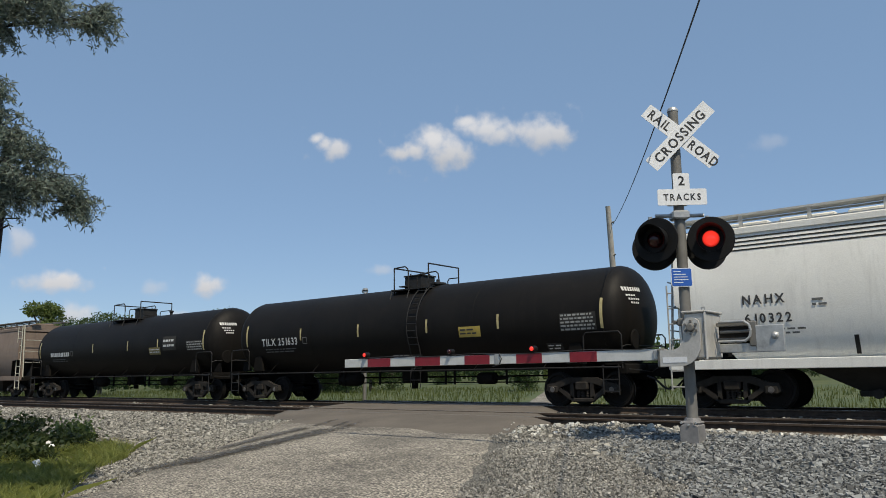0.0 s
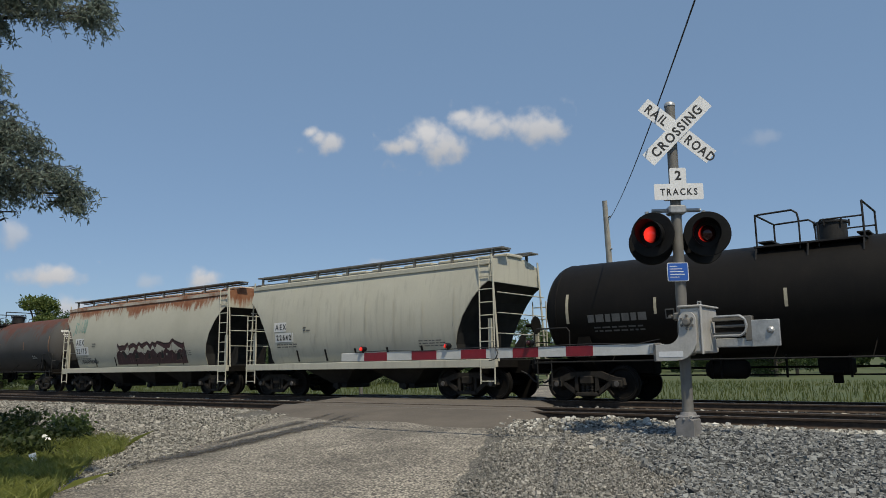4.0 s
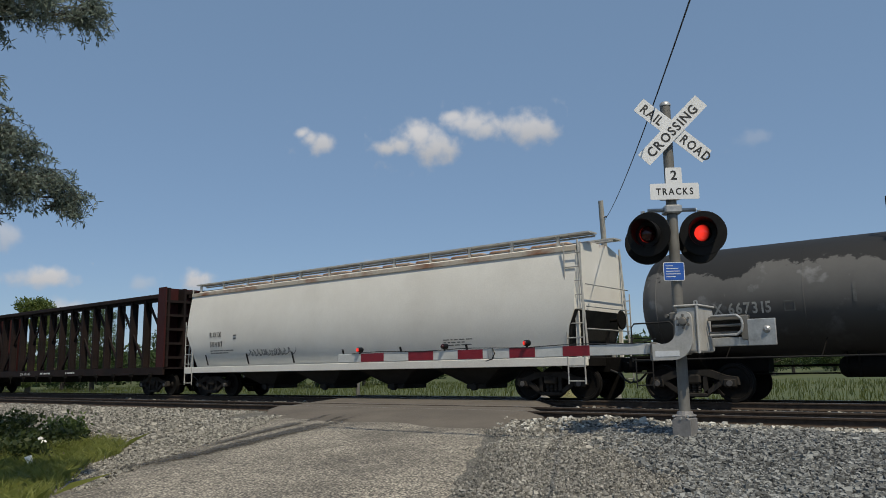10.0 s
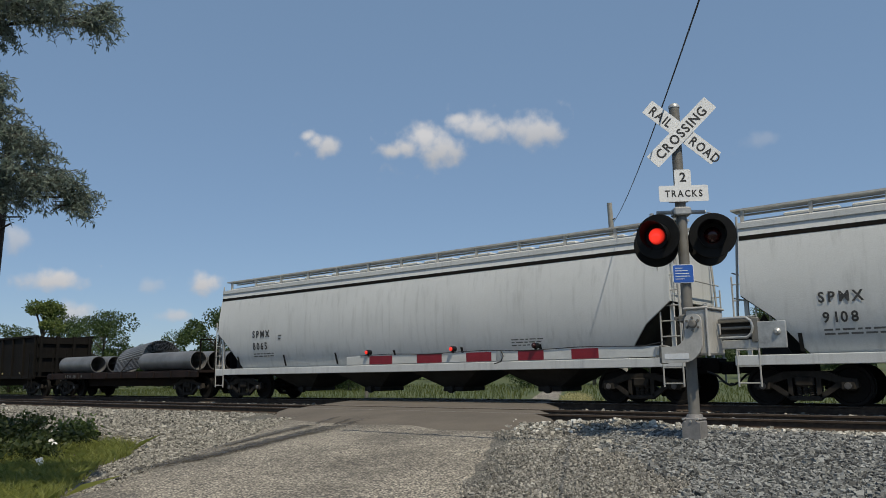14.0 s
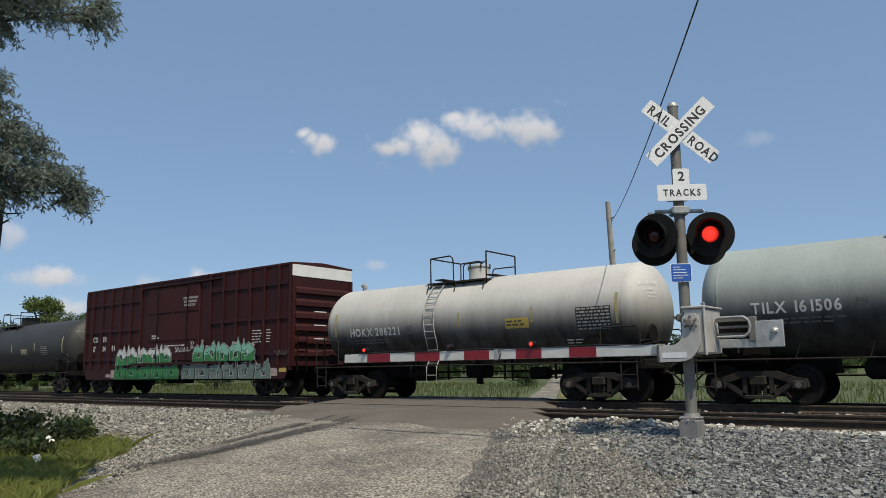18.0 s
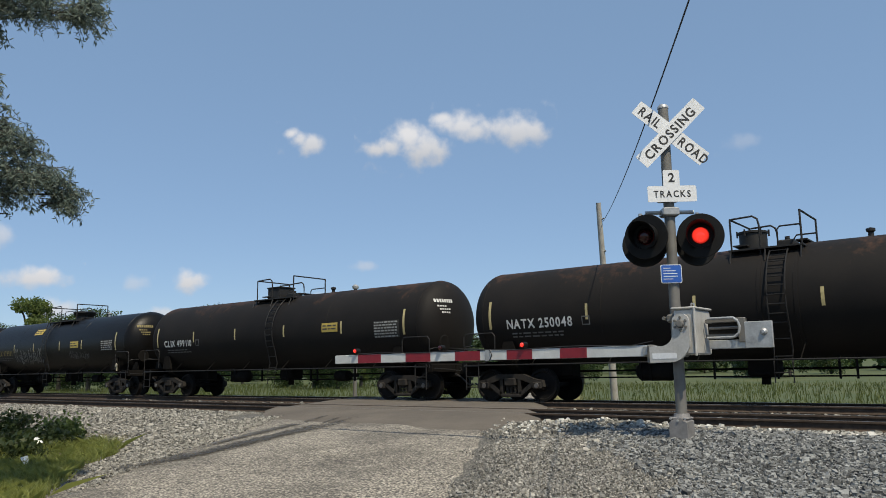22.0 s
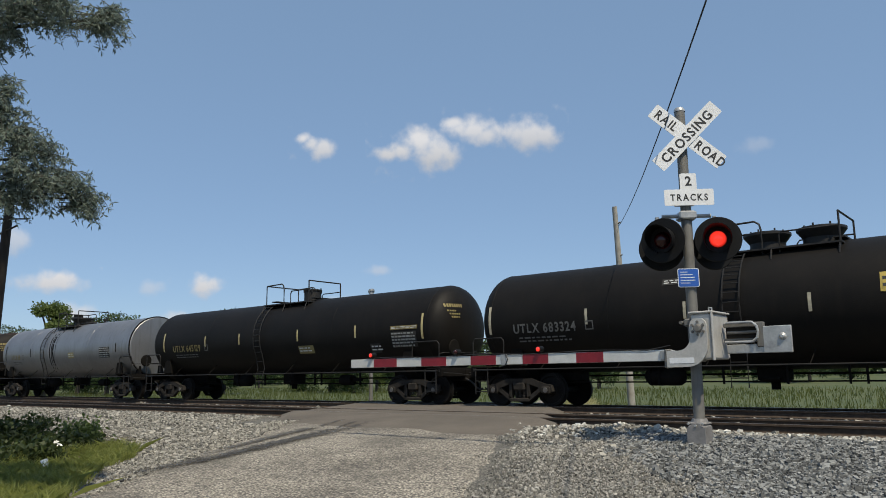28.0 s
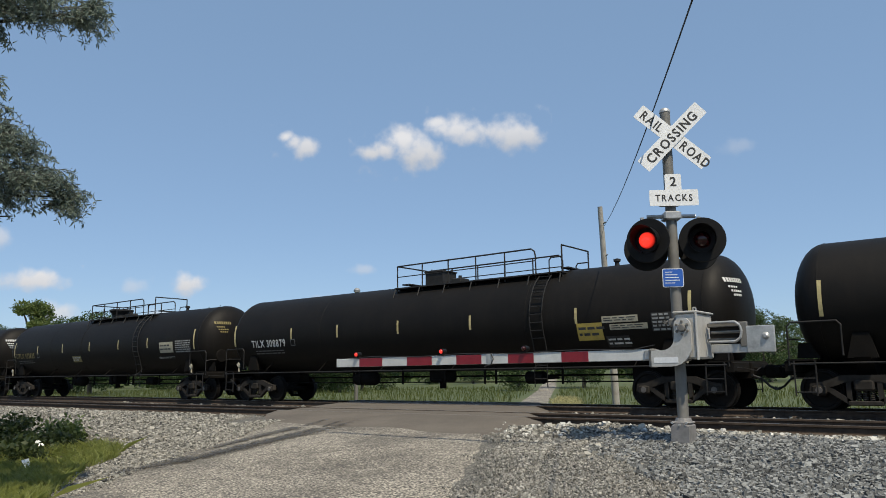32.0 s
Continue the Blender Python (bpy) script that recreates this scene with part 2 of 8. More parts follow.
def peeling_material():
    """Black paint left on the upper shell, flaked off in ragged patches over bare grey that darkens towards the bottom.
    """
    m, n, l, p = material("peeling_tank_paint")
    co, sp = n.new("ShaderNodeTexCoord"), n.new("ShaderNodeSeparateXYZ")
    l.new(co.outputs["Object"], sp.inputs[0])
    rise = n.new("ShaderNodeMapRange")
    rise.inputs[1].default_value, rise.inputs[2].default_value = 2.5, 3.7
    rise.inputs[3].default_value, rise.inputs[4].default_value = -0.42, 0.34
    l.new(sp.outputs[2], rise.inputs[0])
    grey = mixed(n, l, noise_of(n, l, 0.6, 6, (1, 1, 1), 0.35, 0.7), (0.125, 0.122, 0.118), (0.085, 0.082, 0.079))
    grey = mixed(n, l, noise_of(n, l, 1.6, 5, (1, 1, 1), 0.56, 0.66), grey, (0.19, 0.19, 0.19))
    lower_dark = n.new("ShaderNodeMapRange")
    lower_dark.inputs[1].default_value, lower_dark.inputs[2].default_value, lower_dark.inputs[3].default_value, lower_dark.inputs[4].default_value = 1.5, 2.5, 0.85, 0.0
    l.new(sp.outputs[2], lower_dark.inputs[0])
    grey = mixed(n, l, lower_dark.outputs[0], grey, (0.020, 0.019, 0.018))
    edge = n.new("ShaderNodeMath")
    edge.operation = "ADD"
    l.new(noise_of(n, l, 0.9, 9, (1, 1, 1.3), 0.0, 1.0, 0.68), edge.inputs[0])
    l.new(rise.outputs[0], edge.inputs[1])
    left = n.new("ShaderNodeMapRange")
    left.inputs[1].default_value, left.inputs[2].default_value = 0.47, 0.50
    l.new(edge.outputs[0], left.inputs[0])
    l.new(mixed(n, l, left.outputs[0], grey, (0.016, 0.016, 0.016)), p.inputs["Base Color"])
    p.inputs["Roughness"].default_value, p.inputs["Specular IOR Level"].default_value = 0.6, 0.35
    return m


def rusting_material(name, paint, paint2, rust, rust2, z0, z1, low, high, stretch, scale=1.0):
    """Paint with rust that starts at the top and runs down in ragged streaks."""
    m, n, l, p = material(name)
    co, sp = n.new("ShaderNodeTexCoord"), n.new("ShaderNodeSeparateXYZ")
    l.new(co.outputs["Object"], sp.inputs[0])
    rise = n.new("ShaderNodeMapRange")
    rise.inputs[1].default_value, rise.inputs[2].default_value = z0, z1
    rise.inputs[3].default_value, rise.inputs[4].default_value = low, high
    l.new(sp.outputs[2], rise.inputs[0])
    base = mixed(n, l, noise_of(n, l, 0.5, 6, (1, 1, 1), 0.35, 0.7), paint, paint2)
    base = mixed(n, l, 0.3, base, mixed(n, l, noise_of(n, l, 30, 4, (1, 1, 1), 0.3, 0.7), (0.75, 0.75, 0.75), (1.2, 1.2, 1.2)), "MULTIPLY")
    run = mixed(n, l, 0.5, noise_of(n, l, 0.7 * scale, 5, (1, 1, 0.6), 0.2, 0.8), noise_of(n, l, 3.2 * scale, 6, stretch, 0.2, 0.8, 0.7))
    edge = n.new("ShaderNodeMath")
    edge.operation = "ADD"
    l.new(run, edge.inputs[0])
    l.new(rise.outputs[0], edge.inputs[1])
    fac = n.new("ShaderNodeMapRange")
    fac.inputs[1].default_value, fac.inputs[2].default_value = 0.50, 0.66
    l.new(edge.outputs[0], fac.inputs[0])
    l.new(mixed(n, l, fac.outputs[0], base, mixed(n, l, noise_of(n, l, 4.0, 5, (1, 1, 0.4), 0.3, 0.7), rust, rust2)), p.inputs["Base Color"])
    p.inputs["Roughness"].default_value, p.inputs["Specular IOR Level"].default_value = 0.65, 0.16
    return m


def dusted_material(name, dust, dust2, under):
    """Dark paint under pale dust that has settled on the upper shell and thins out downwards."""
    m, n, l, p = material(name)
    co, sp = n.new("ShaderNodeTexCoord"), n.new("ShaderNodeSeparateXYZ")
    l.new(co.outputs["Object"], sp.inputs[0])
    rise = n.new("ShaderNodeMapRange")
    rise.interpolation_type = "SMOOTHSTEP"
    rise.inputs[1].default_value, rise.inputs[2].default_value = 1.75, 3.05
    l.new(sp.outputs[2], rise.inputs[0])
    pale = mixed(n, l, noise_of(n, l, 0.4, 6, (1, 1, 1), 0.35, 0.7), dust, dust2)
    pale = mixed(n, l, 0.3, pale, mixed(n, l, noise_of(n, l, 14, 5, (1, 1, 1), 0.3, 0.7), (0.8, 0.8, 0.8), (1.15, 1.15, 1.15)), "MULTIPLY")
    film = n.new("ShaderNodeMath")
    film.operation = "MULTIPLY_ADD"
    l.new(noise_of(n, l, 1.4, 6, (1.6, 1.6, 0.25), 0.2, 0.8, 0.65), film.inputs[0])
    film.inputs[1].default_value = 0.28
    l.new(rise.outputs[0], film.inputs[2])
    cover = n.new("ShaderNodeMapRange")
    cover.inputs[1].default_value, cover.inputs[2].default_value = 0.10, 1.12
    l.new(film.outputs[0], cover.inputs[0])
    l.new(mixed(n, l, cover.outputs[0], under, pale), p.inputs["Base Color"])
    p.inputs["Roughness"].default_value, p.inputs["Specular IOR Level"].default_value = 0.6, 0.25
    return m


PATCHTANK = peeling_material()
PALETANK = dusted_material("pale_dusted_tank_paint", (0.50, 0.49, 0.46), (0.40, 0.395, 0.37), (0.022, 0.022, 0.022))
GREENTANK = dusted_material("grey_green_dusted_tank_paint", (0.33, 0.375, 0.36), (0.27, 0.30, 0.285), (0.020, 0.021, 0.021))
RUSTTANK = rusting_material("rusted_tank_paint", (0.082, 0.079, 0.076), (0.060, 0.056, 0.053), (0.125, 0.052, 0.034), (0.085, 0.040, 0.030), 1.9, 3.9, -0.32, 0.30, (1.2, 1.2, 0.35))
RUSTHOP = rusting_material("rust_run_hopper_paint", (0.50, 0.485, 0.40), (0.42, 0.405, 0.33), (0.20, 0.075, 0.038), (0.30, 0.15, 0.085), 2.8, 4.1, -0.42, 0.34, (1.6, 1.6, 0.14), 1.3)
ROIXPAINT = rusting_material("rust_topped_white_paint", (0.74, 0.72, 0.665), (0.64, 0.615, 0.56), (0.42, 0.30, 0.20), (0.24, 0.11, 0.06), 3.55, 4.35, -0.75, 0.06, (1.3, 1.3, 0.3))
BLACK2 = rusting_material("dusty_black_paint", (0.0105, 0.0095, 0.009), (0.017, 0.0145, 0.0125), (0.062, 0.033, 0.021), (0.032, 0.021, 0.016), 2.3, 4.0, -0.38, 0.18, (1.4, 1.4, 0.3))


def ground_material():
    m, n, l, p = material("field_ground")
    c = mixed(n, l, noise_of(n, l, 0.12, 6, (1, 1, 1), 0.4, 0.65), (0.055, 0.075, 0.019), (0.095, 0.100, 0.033))
    c = mixed(n, l, noise_of(n, l, 9.0, 5, (1, 1, 1), 0.35, 0.7), c, (0.055, 0.075, 0.025))
    l.new(c, p.inputs["Base Color"])
    p.inputs["Roughness"].default_value = 0.95
    return m


def gravel_material(name, a, b, c3, scale=28.0):
    """Packed stones: cells of different tones with dark joints."""
    m, n, l, p = material(name)
    co, v = n.new("ShaderNodeTexCoord"), n.new("ShaderNodeTexVoronoi")
    v.inputs["Scale"].default_value = scale
    l.new(co.outputs["Object"], v.inputs["Vector"])
    sp = n.new("ShaderNodeSeparateColor")
    l.new(v.outputs["Color"], sp.inputs[0])
    c = mixed(n, l, sp.outputs[0], a, b)
    c = mixed(n, l, noise_of(n, l, 0.7, 5, (1, 1, 1), 0.45, 0.7), c, c3)
    ra = n.new("ShaderNodeMapRange")
    ra.inputs[1].default_value, ra.inputs[2].default_value = 0.25, 0.62
    l.new(v.outputs["Distance"], ra.inputs[0])
    c = mixed(n, l, ra.outputs[0], c, tuple(q * 0.45 for q in a))
    l.new(c, p.inputs["Base Color"])
    p.inputs["Roughness"].default_value = 0.95
    b2 = n.new("ShaderNodeBump")
    b2.invert = True
    b2.inputs["Strength"].default_value, b2.inputs["Distance"].default_value = 0.8, 0.02
    l.new(v.outputs["Distance"], b2.inputs["Height"])
    l.new(b2.outputs[0], p.inputs["Normal"])
    return m


def road_material():
    """Old chip-seal road: pale stones standing out of darker binder."""
    m, n, l, p = material("old_chip_seal")
    c = mixed(n, l, noise_of(n, l, 0.6, 7, (1, 1, 1), 0.40, 0.62), (0.365, 0.335, 0.285), (0.20, 0.184, 0.158))
    co, v = n.new("ShaderNodeTexCoord"), n.new("ShaderNodeTexVoronoi")
    v.inputs["Scale"].default_value = 34.0
    l.new(co.outputs["Object"], v.inputs["Vector"])
    sp = n.new("ShaderNodeSeparateColor")
    l.new(v.outputs["Color"], sp.inputs[0])
    tone = mixed(n, l, sp.outputs[0], (0.55, 0.55, 0.55), (1.55, 1.53, 1.48))
    c = mixed(n, l, 1.0, c, tone, "MULTIPLY")
    ra = n.new("ShaderNodeMapRange")
    ra.inputs[1].default_value, ra.inputs[2].default_value = 0.35, 0.75
    l.new(v.outputs["Distance"], ra.inputs[0])
    c = mixed(n, l, ra.outputs[0], c, (0.085, 0.079, 0.072))
    coarse = noise_of(n, l, 9.0, 5, (1, 1, 1), 0.35, 0.65, 0.75)
    c = mixed(n, l, 0.6, c, mixed(n, l, coarse, (0.62, 0.62, 0.62), (1.3, 1.3, 1.3)), "MULTIPLY")
    l.new(c, p.inputs["Base Color"])
    p.inputs["Roughness"].default_value = 0.95
    p.inputs["Specular IOR Level"].default_value = 0.2
    b = n.new("ShaderNodeBump")
    b.invert = True
    b.inputs["Strength"].default_value, b.inputs["Distance"].default_value = 0.9, 0.012
    l.new(v.outputs["Distance"], b.inputs["Height"])
    l.new(b.outputs[0], p.inputs["Normal"])
    return m


def stain_material():
    """Thin tar film that breaks up towards its edges."""
    m, n, l, p = material("tar_film")
    p.inputs["Base Color"].default_value = (0.05, 0.047, 0.043, 1)
    p.inputs["Roughness"].default_value = 0.9
    a = n.new("ShaderNodeAttribute")
    a.attribute_name = "film"
    x = n.new("ShaderNodeMath")
    x.operation = "MULTIPLY_ADD"
    x.inputs[1].default_value = 1.4
    sub = n.new("ShaderNodeMath")
    sub.operation = "SUBTRACT"
    sub.inputs[1].default_value = 0.95
    l.new(a.outputs["Fac"], sub.inputs[0])
    l.new(noise_of(n, l, 7.0, 6, (1, 1, 1), 0.2, 0.8, 0.75), x.inputs[0])
    l.new(sub.outputs[0], x.inputs[2])
    ra = n.new("ShaderNodeMapRange")
    ra.inputs[1].default_value, ra.inputs[2].default_value, ra.inputs[4].default_value = 0.0, 0.7, 0.88
    l.new(x.outputs[0], ra.inputs[0])
    tr, mx = n.new("ShaderNodeBsdfTransparent"), n.new("ShaderNodeMixShader")
    l.new(ra.outputs[0], mx.inputs[0])
    l.new(tr.outputs[0], mx.inputs[1])
    l.new(p.outputs[0], mx.inputs[2])
    l.new(mx.outputs[0], n["Material Output"].inputs[0])
    return m


def lens_material():
    """Red lamp glass: one side of the ball glows, the other is unlit."""
    m, n, l, p = material("red_lamp_glass")
    p.inputs["Base Color"].default_value = (0.03, 0.003, 0.003, 1)
    p.inputs["Roughness"].default_value = 0.25
    g, sp = n.new("ShaderNodeTexCoord"), n.new("ShaderNodeSeparateXYZ")
    l.new(g.outputs["Object"], sp.inputs[0])
    size = n.new("ShaderNodeVectorMath")
    size.operation = "NORMALIZE"
    l.new(g.outputs["Object"], size.inputs[0])
    l.new(size.outputs[0], sp.inputs[0])
    ra = n.new("ShaderNodeMapRange")
    ra.interpolation_type = "SMOOTHSTEP"
    ra.inputs[1].default_value, ra.inputs[2].default_value, ra.inputs[3].default_value, ra.inputs[4].default_value = -0.12, 1.0, 0.0, 1.25
    l.new(sp.outputs[1], ra.inputs[0])
    p.inputs["Emission Color"].default_value = (1.0, 0.040, 0.024, 1)
    l.new(ra.outputs[0], p.inputs["Emission Strength"])
    return m


LENSGLASS = lens_material()
GROUND = ground_material()
ROAD = road_material()
GRAVEL = gravel_material("pale_gravel", (0.14, 0.132, 0.114), (0.28, 0.266, 0.231), (0.175, 0.158, 0.132), 34)
GRAVELDARK = gravel_material("dark_gravel", (0.018, 0.018, 0.018), (0.045, 0.046, 0.045), (0.030, 0.030, 0.029), 26)
STONEPALE = islands("pale_ballast_stone", (0.056, 0.053, 0.046), (0.39, 0.370, 0.320))[0]
STONEDARK = islands("dark_ballast_stone", (0.035, 0.036, 0.036), (0.285, 0.290, 0.280))[0]
STONEGREY = islands("grey_fine_stone", (0.085, 0.080, 0.071), (0.36, 0.342, 0.30))[0]
STONEWHITE = islands("white_ballast_stone", (0.32, 0.31, 0.28), (0.66, 0.64, 0.58))[0]
TAR = stain_material()
# grime, taken near black: shade under the cars is put into this colour
CHUTE = surface("grimy_shaded_chute_paint", (0.034, 0.033, 0.031), (0.016, 0.0155, 0.015), 1.5, 0.85, streak=0.4, streak_colour=(0.03, 0.028, 0.026), shine=0.2)
VERGESOIL = surface("grassy_soil", (0.07, 0.062, 0.036), (0.15, 0.128, 0.088), 3.0, 0.95, grain=30, shine=0.1)

# ---- mesh helpers ----


class Build:
    """Gathers corners and faces of one mesh."""

    def __init__(self):
        self.v, self.f = [], []

    def add(self, verts, faces):
        k = len(self.v)
        self.v += [tuple(p) for p in verts]
        self.f += [tuple(i + k for i in f) for f in faces]
        return self

    def box(self, x0, x1, y0, y1, z0, z1, c=0.0):
        """A block; c: the width of its chamfered edges."""
        if not c:
            v = [(x, y, z) for x in (x0, x1) for y in (y0, y1) for z in (z0, z1)]
            return self.add(v, [(0, 1, 3, 2), (4, 6, 7, 5), (0, 4, 5, 1), (2, 3, 7, 6), (0, 2, 6, 4), (1, 5, 7, 3)])
        rings = []
        for z, e in ((z0, c), (z0 + c, 0), (z1 - c, 0), (z1, c)):
            a0, a1, b0, b1 = x0 + e, x1 - e, y0 + e, y1 - e
            d = c
            rings.append([(a0 + d, b0, z), (a1 - d, b0, z), (a1, b0 + d, z), (a1, b1 - d, z),
                          (a1 - d, b1, z), (a0 + d, b1, z), (a0, b1 - d, z), (a0, b0 + d, z)])
        return self.loft(rings)

    def loft(self, rings, closed=True, caps=True):
        n = len(rings[0])
        v = [p for r in rings for p in r]
        f = []
        for i in range(len(rings) - 1):
            for j in range(n if closed else n - 1):
                k = (j + 1) % n
                f.append((i * n + j, i * n + k, (i + 1) * n + k, (i + 1) * n + j))
        if caps:
            f.append(tuple(range(n - 1, -1, -1)))
            f.append(tuple((len(rings) - 1) * n + j for j in range(n)))
        return self.add(v, f)

    def rod(self, p, q, r, r2=None, n=6):
        p, q = Vector(p), Vector(q)
        turn = (q - p).to_track_quat("Z", "Y").to_matrix()
        ring = lambda c, w: [c + turn @ Vector((w * math.cos(2 * math.pi * k / n), w * math.sin(2 * math.pi * k / n), 0)) for k in range(n)]
        return self.loft([ring(p, r), ring(q, r if r2 is None else r2)])

    def bar(self, p, q, w, h):
        """A straight bar, w wide across its side and h high."""
        p, q = Vector(p), Vector(q)
        d = (q - p).normalized()
        side = d.cross(Vector((0, 0, 1)))
        side = side.normalized() if side.length > 1e-4 else Vector((0, 1, 0))
        up = side.cross(d)
        ring = lambda c: [c + side * (a * w / 2) + up * (b * h / 2) for a, b in ((-1, -1), (1, -1), (1, 1), (-1, 1))]
        return self.loft([ring(p), ring(q)])

    def pipe(self, pts, r, n=6):
        for p, q in zip(pts, pts[1:]):
            self.rod(p, q, r, n=n)
        return self

    def tube(self, pts, radii, n=8):
        """A bent tapering limb."""
        rings = []
        for i, p in enumerate(pts):
            a, b = Vector(pts[max(i - 1, 0)]), Vector(pts[min(i + 1, len(pts) - 1)])
            turn = (b - a).to_track_quat("Z", "Y").to_matrix()
            rings.append([Vector(p) + turn @ Vector((radii[i] * math.cos(2 * math.pi * k / n), radii[i] * math.sin(2 * math.pi * k / n), 0)) for k in range(n)])
        return self.loft(rings)

    def turned(self, profile, axis="x", n=24, centre=(0, 0, 0)):
        """A body of revolution; profile: (along, radius)."""
        rings = []
        for a, r in profile:
            ring = []
            for k in range(n):
                c, s = r * math.cos(2 * math.pi * k / n), r * math.sin(2 * math.pi * k / n)
                p = {"x": (a, c, s), "y": (s, a, c), "z": (c, s, a)}[axis]
                ring.append((p[0] + centre[0], p[1] + centre[1], p[2] + centre[2]))
            rings.append(ring)
        return self.loft(rings)

    def slab(self, outline, y0, y1):
        """An outline in x and z, given a thickness in y."""
        return self.loft([[(x, y0, z) for x, z in outline], [(x, y1, z) for x, z in outline]])

    def mesh(self, name, mat, smooth=0.0):
        me = bpy.data.meshes.new(name)
        me.from_pydata(self.v, [], self.f)
        bm = bmesh.new()
        bm.from_mesh(me)
        bmesh.ops.recalc_face_normals(bm, faces=bm.faces)
        bm.to_mesh(me)
        bm.free()
        me.materials.append(mat)
        if smooth:
            me.shade_smooth()
            me.set_sharp_from_angle(angle=radians(smooth))
        return me


def part(name, b, mat, parent, label="", m=None, smooth=0.0):
    """One mesh under a thing or under a part; b: a Build or a mesh to share."""
    me = b.mesh(name, mat, smooth) if isinstance(b, Build) else b
    ob = new(name, me)
    ob.parent = parent
    if m is not None:
        ob.matrix_basis = m
    return tagged(ob, label)


def thing(name, label, category, m=None, group="", kind=""):
    ob = tagged(new(name), label, category, group, kind)
    ob.empty_display_size = 0.3
    if m is not None:
        ob.matrix_basis = m
    return ob


def solid(name, b, mat, label, category, kind="", group="", smooth=0.0, m=None):
    ob = tagged(new(name, b.mesh(name, mat, smooth) if isinstance(b, Build) else b), label, category, group, kind)
    if m is not None:
        ob.matrix_basis = m
    return ob


def sheet_mesh(name, v, f, mat, smooth=True):
    me = bpy.data.meshes.new(name)
    me.from_pydata(v, [], f)
    me.materials.append(mat)
    if smooth:
        me.shade_smooth()
    return me


def pieces_mesh(name, verts, faces, per, mat):
    """Many small pieces in one mesh, from arrays: verts (n, k, 3), faces as index rows of one piece."""
    n, k = verts.shape[:2]
    f = (np.arange(n)[:, None, None] * k + np.array(faces)[None]).reshape(-1, len(faces[0]))
    me = bpy.data.meshes.new(name)
    me.vertices.add(n * k)
    me.vertices.foreach_set("co", verts.reshape(-1).astype(np.float32))
    q = f.shape[1]
    me.loops.add(f.size)
    me.loops.foreach_set("vertex_index", f.reshape(-1).astype(np.int32))
    me.polygons.add(len(f))
    me.polygons.foreach_set("loop_start", (np.arange(len(f)) * q).astype(np.int32))
    me.update(calc_edges=True)
    me.shade_flat()
    me.materials.append(mat)
    return me


# letters of the built-in font, each as a flat mesh
GLYPH = {}


def cut_glyphs(chars):
    made = []
    for c in chars:
        cu = bpy.data.curves.new("glyph", "FONT")
        cu.body, cu.size, cu.offset, cu.resolution_u = c, 1.0, 0.026, 3
        made.append((c, new("glyph", cu)))
    dg = bpy.context.evaluated_depsgraph_get()
    for c, ob in made:
        me = ob.evaluated_get(dg).to_mesh()
        v = np.array([p.co[:2] for p in me.vertices]).reshape(-1, 2)
        GLYPH[c] = (v, [tuple(p.vertices) for p in me.polygons], float(v[:, 0].max()) if len(v) else 0.3)
        ob.evaluated_get(dg).to_mesh_clear()
    for c, ob in made:
        cu = ob.data
        bpy.data.objects.remove(ob)
        bpy.data.curves.remove(cu)


cut_glyphs("ABCDEFGHIJKLMNOPQRSTUVWXYZ0123456789")


def letters(b, text, x, z, height, place, gap=0.13, stretch=1.0):
    """Writes text from x on, z its foot; place(x, z) gives the point on the surface."""
    k = height / 0.70
    for c in text:
        if c == " ":
            x += 0.42 * height * stretch
            continue
        v, f, w = GLYPH[c]
        b.add([place(x + a * k * stretch, z + e * k) for a, e in v], f)
        x += (w * k + gap * height) * stretch
    return x


# ---- ground, road and tracks ----
PROFILE = ((-60, -0.85), (2, -0.78), (5, -0.62), (8, -0.40), (10.2, -0.20), (11.2, -0.14), (12.6, -0.13), (13.0, -0.19),
           (21.3, -0.20), (22.6, -0.55), (25, -0.95), (40, -1.1), (5000, -1.1))


def level(x, y):
    """Height of the ground, the rail heads being at zero."""
    ys = [p[0] for p in PROFILE]
    z = float(np.interp(y, ys, [p[1] for p in PROFILE]))
    if -70 < x < 40 and y < 13:
        z += 0.03 * noise.noise((x * 0.5, y * 0.5, 0.0))
        z -= 0.10 * max(0.0, min(1.0, (-x - 14) / 8)) * max(0.0, min(1.0, (10.5 - y) / 3))
    if y < 13.2:
        z += 0.13 * math.exp(-((x + 5.9) / 1.3) ** 2 - ((y - 12.1) / 0.55) ** 2)
    if 7 < y < 13.2:
        side = max(0.0, min(1.0, (x + 6.4) / 1.3))
        z += (0.15 * side - 0.055) * math.exp(-((y - 10.5) / 1.3) ** 2)
    if y > 250:
        z += 2.5 * math.exp(-((x + 68) / 80) ** 2 - ((y - 394) / 70) ** 2)
    if y > 90:
        z += 0.02 * (y - 90) ** 0.9
    return z


def grid_sheet(name, xs, ys, mat, lift=0.0):
    v = [(x, y, level(x, y) + lift) for y in ys for x in xs]
    n = len(xs)
    f = [(j * n + i, j * n + i + 1, (j + 1) * n + i + 1, (j + 1) * n + i) for j in range(len(ys) - 1) for i in range(n - 1)]
    return sheet_mesh(name, v, f, mat)


def steps(*spans):
    out = []
    for a, b, n in spans:
        out += [a + (b - a) * i / n for i in range(n)]
    return out + [spans[-1][1]]


GX = steps((-4000, -700, 4), (-700, -100, 12), (-100, -30, 24), (-30, 6, 60), (6, 60, 16), (60, 700, 10), (700, 4000, 4))
GY = steps((-1500, -60, 5), (-60, 0, 10), (0, 13, 40), (13, 30, 34), (30, 90, 16), (90, 600, 16), (600, 4500, 8))
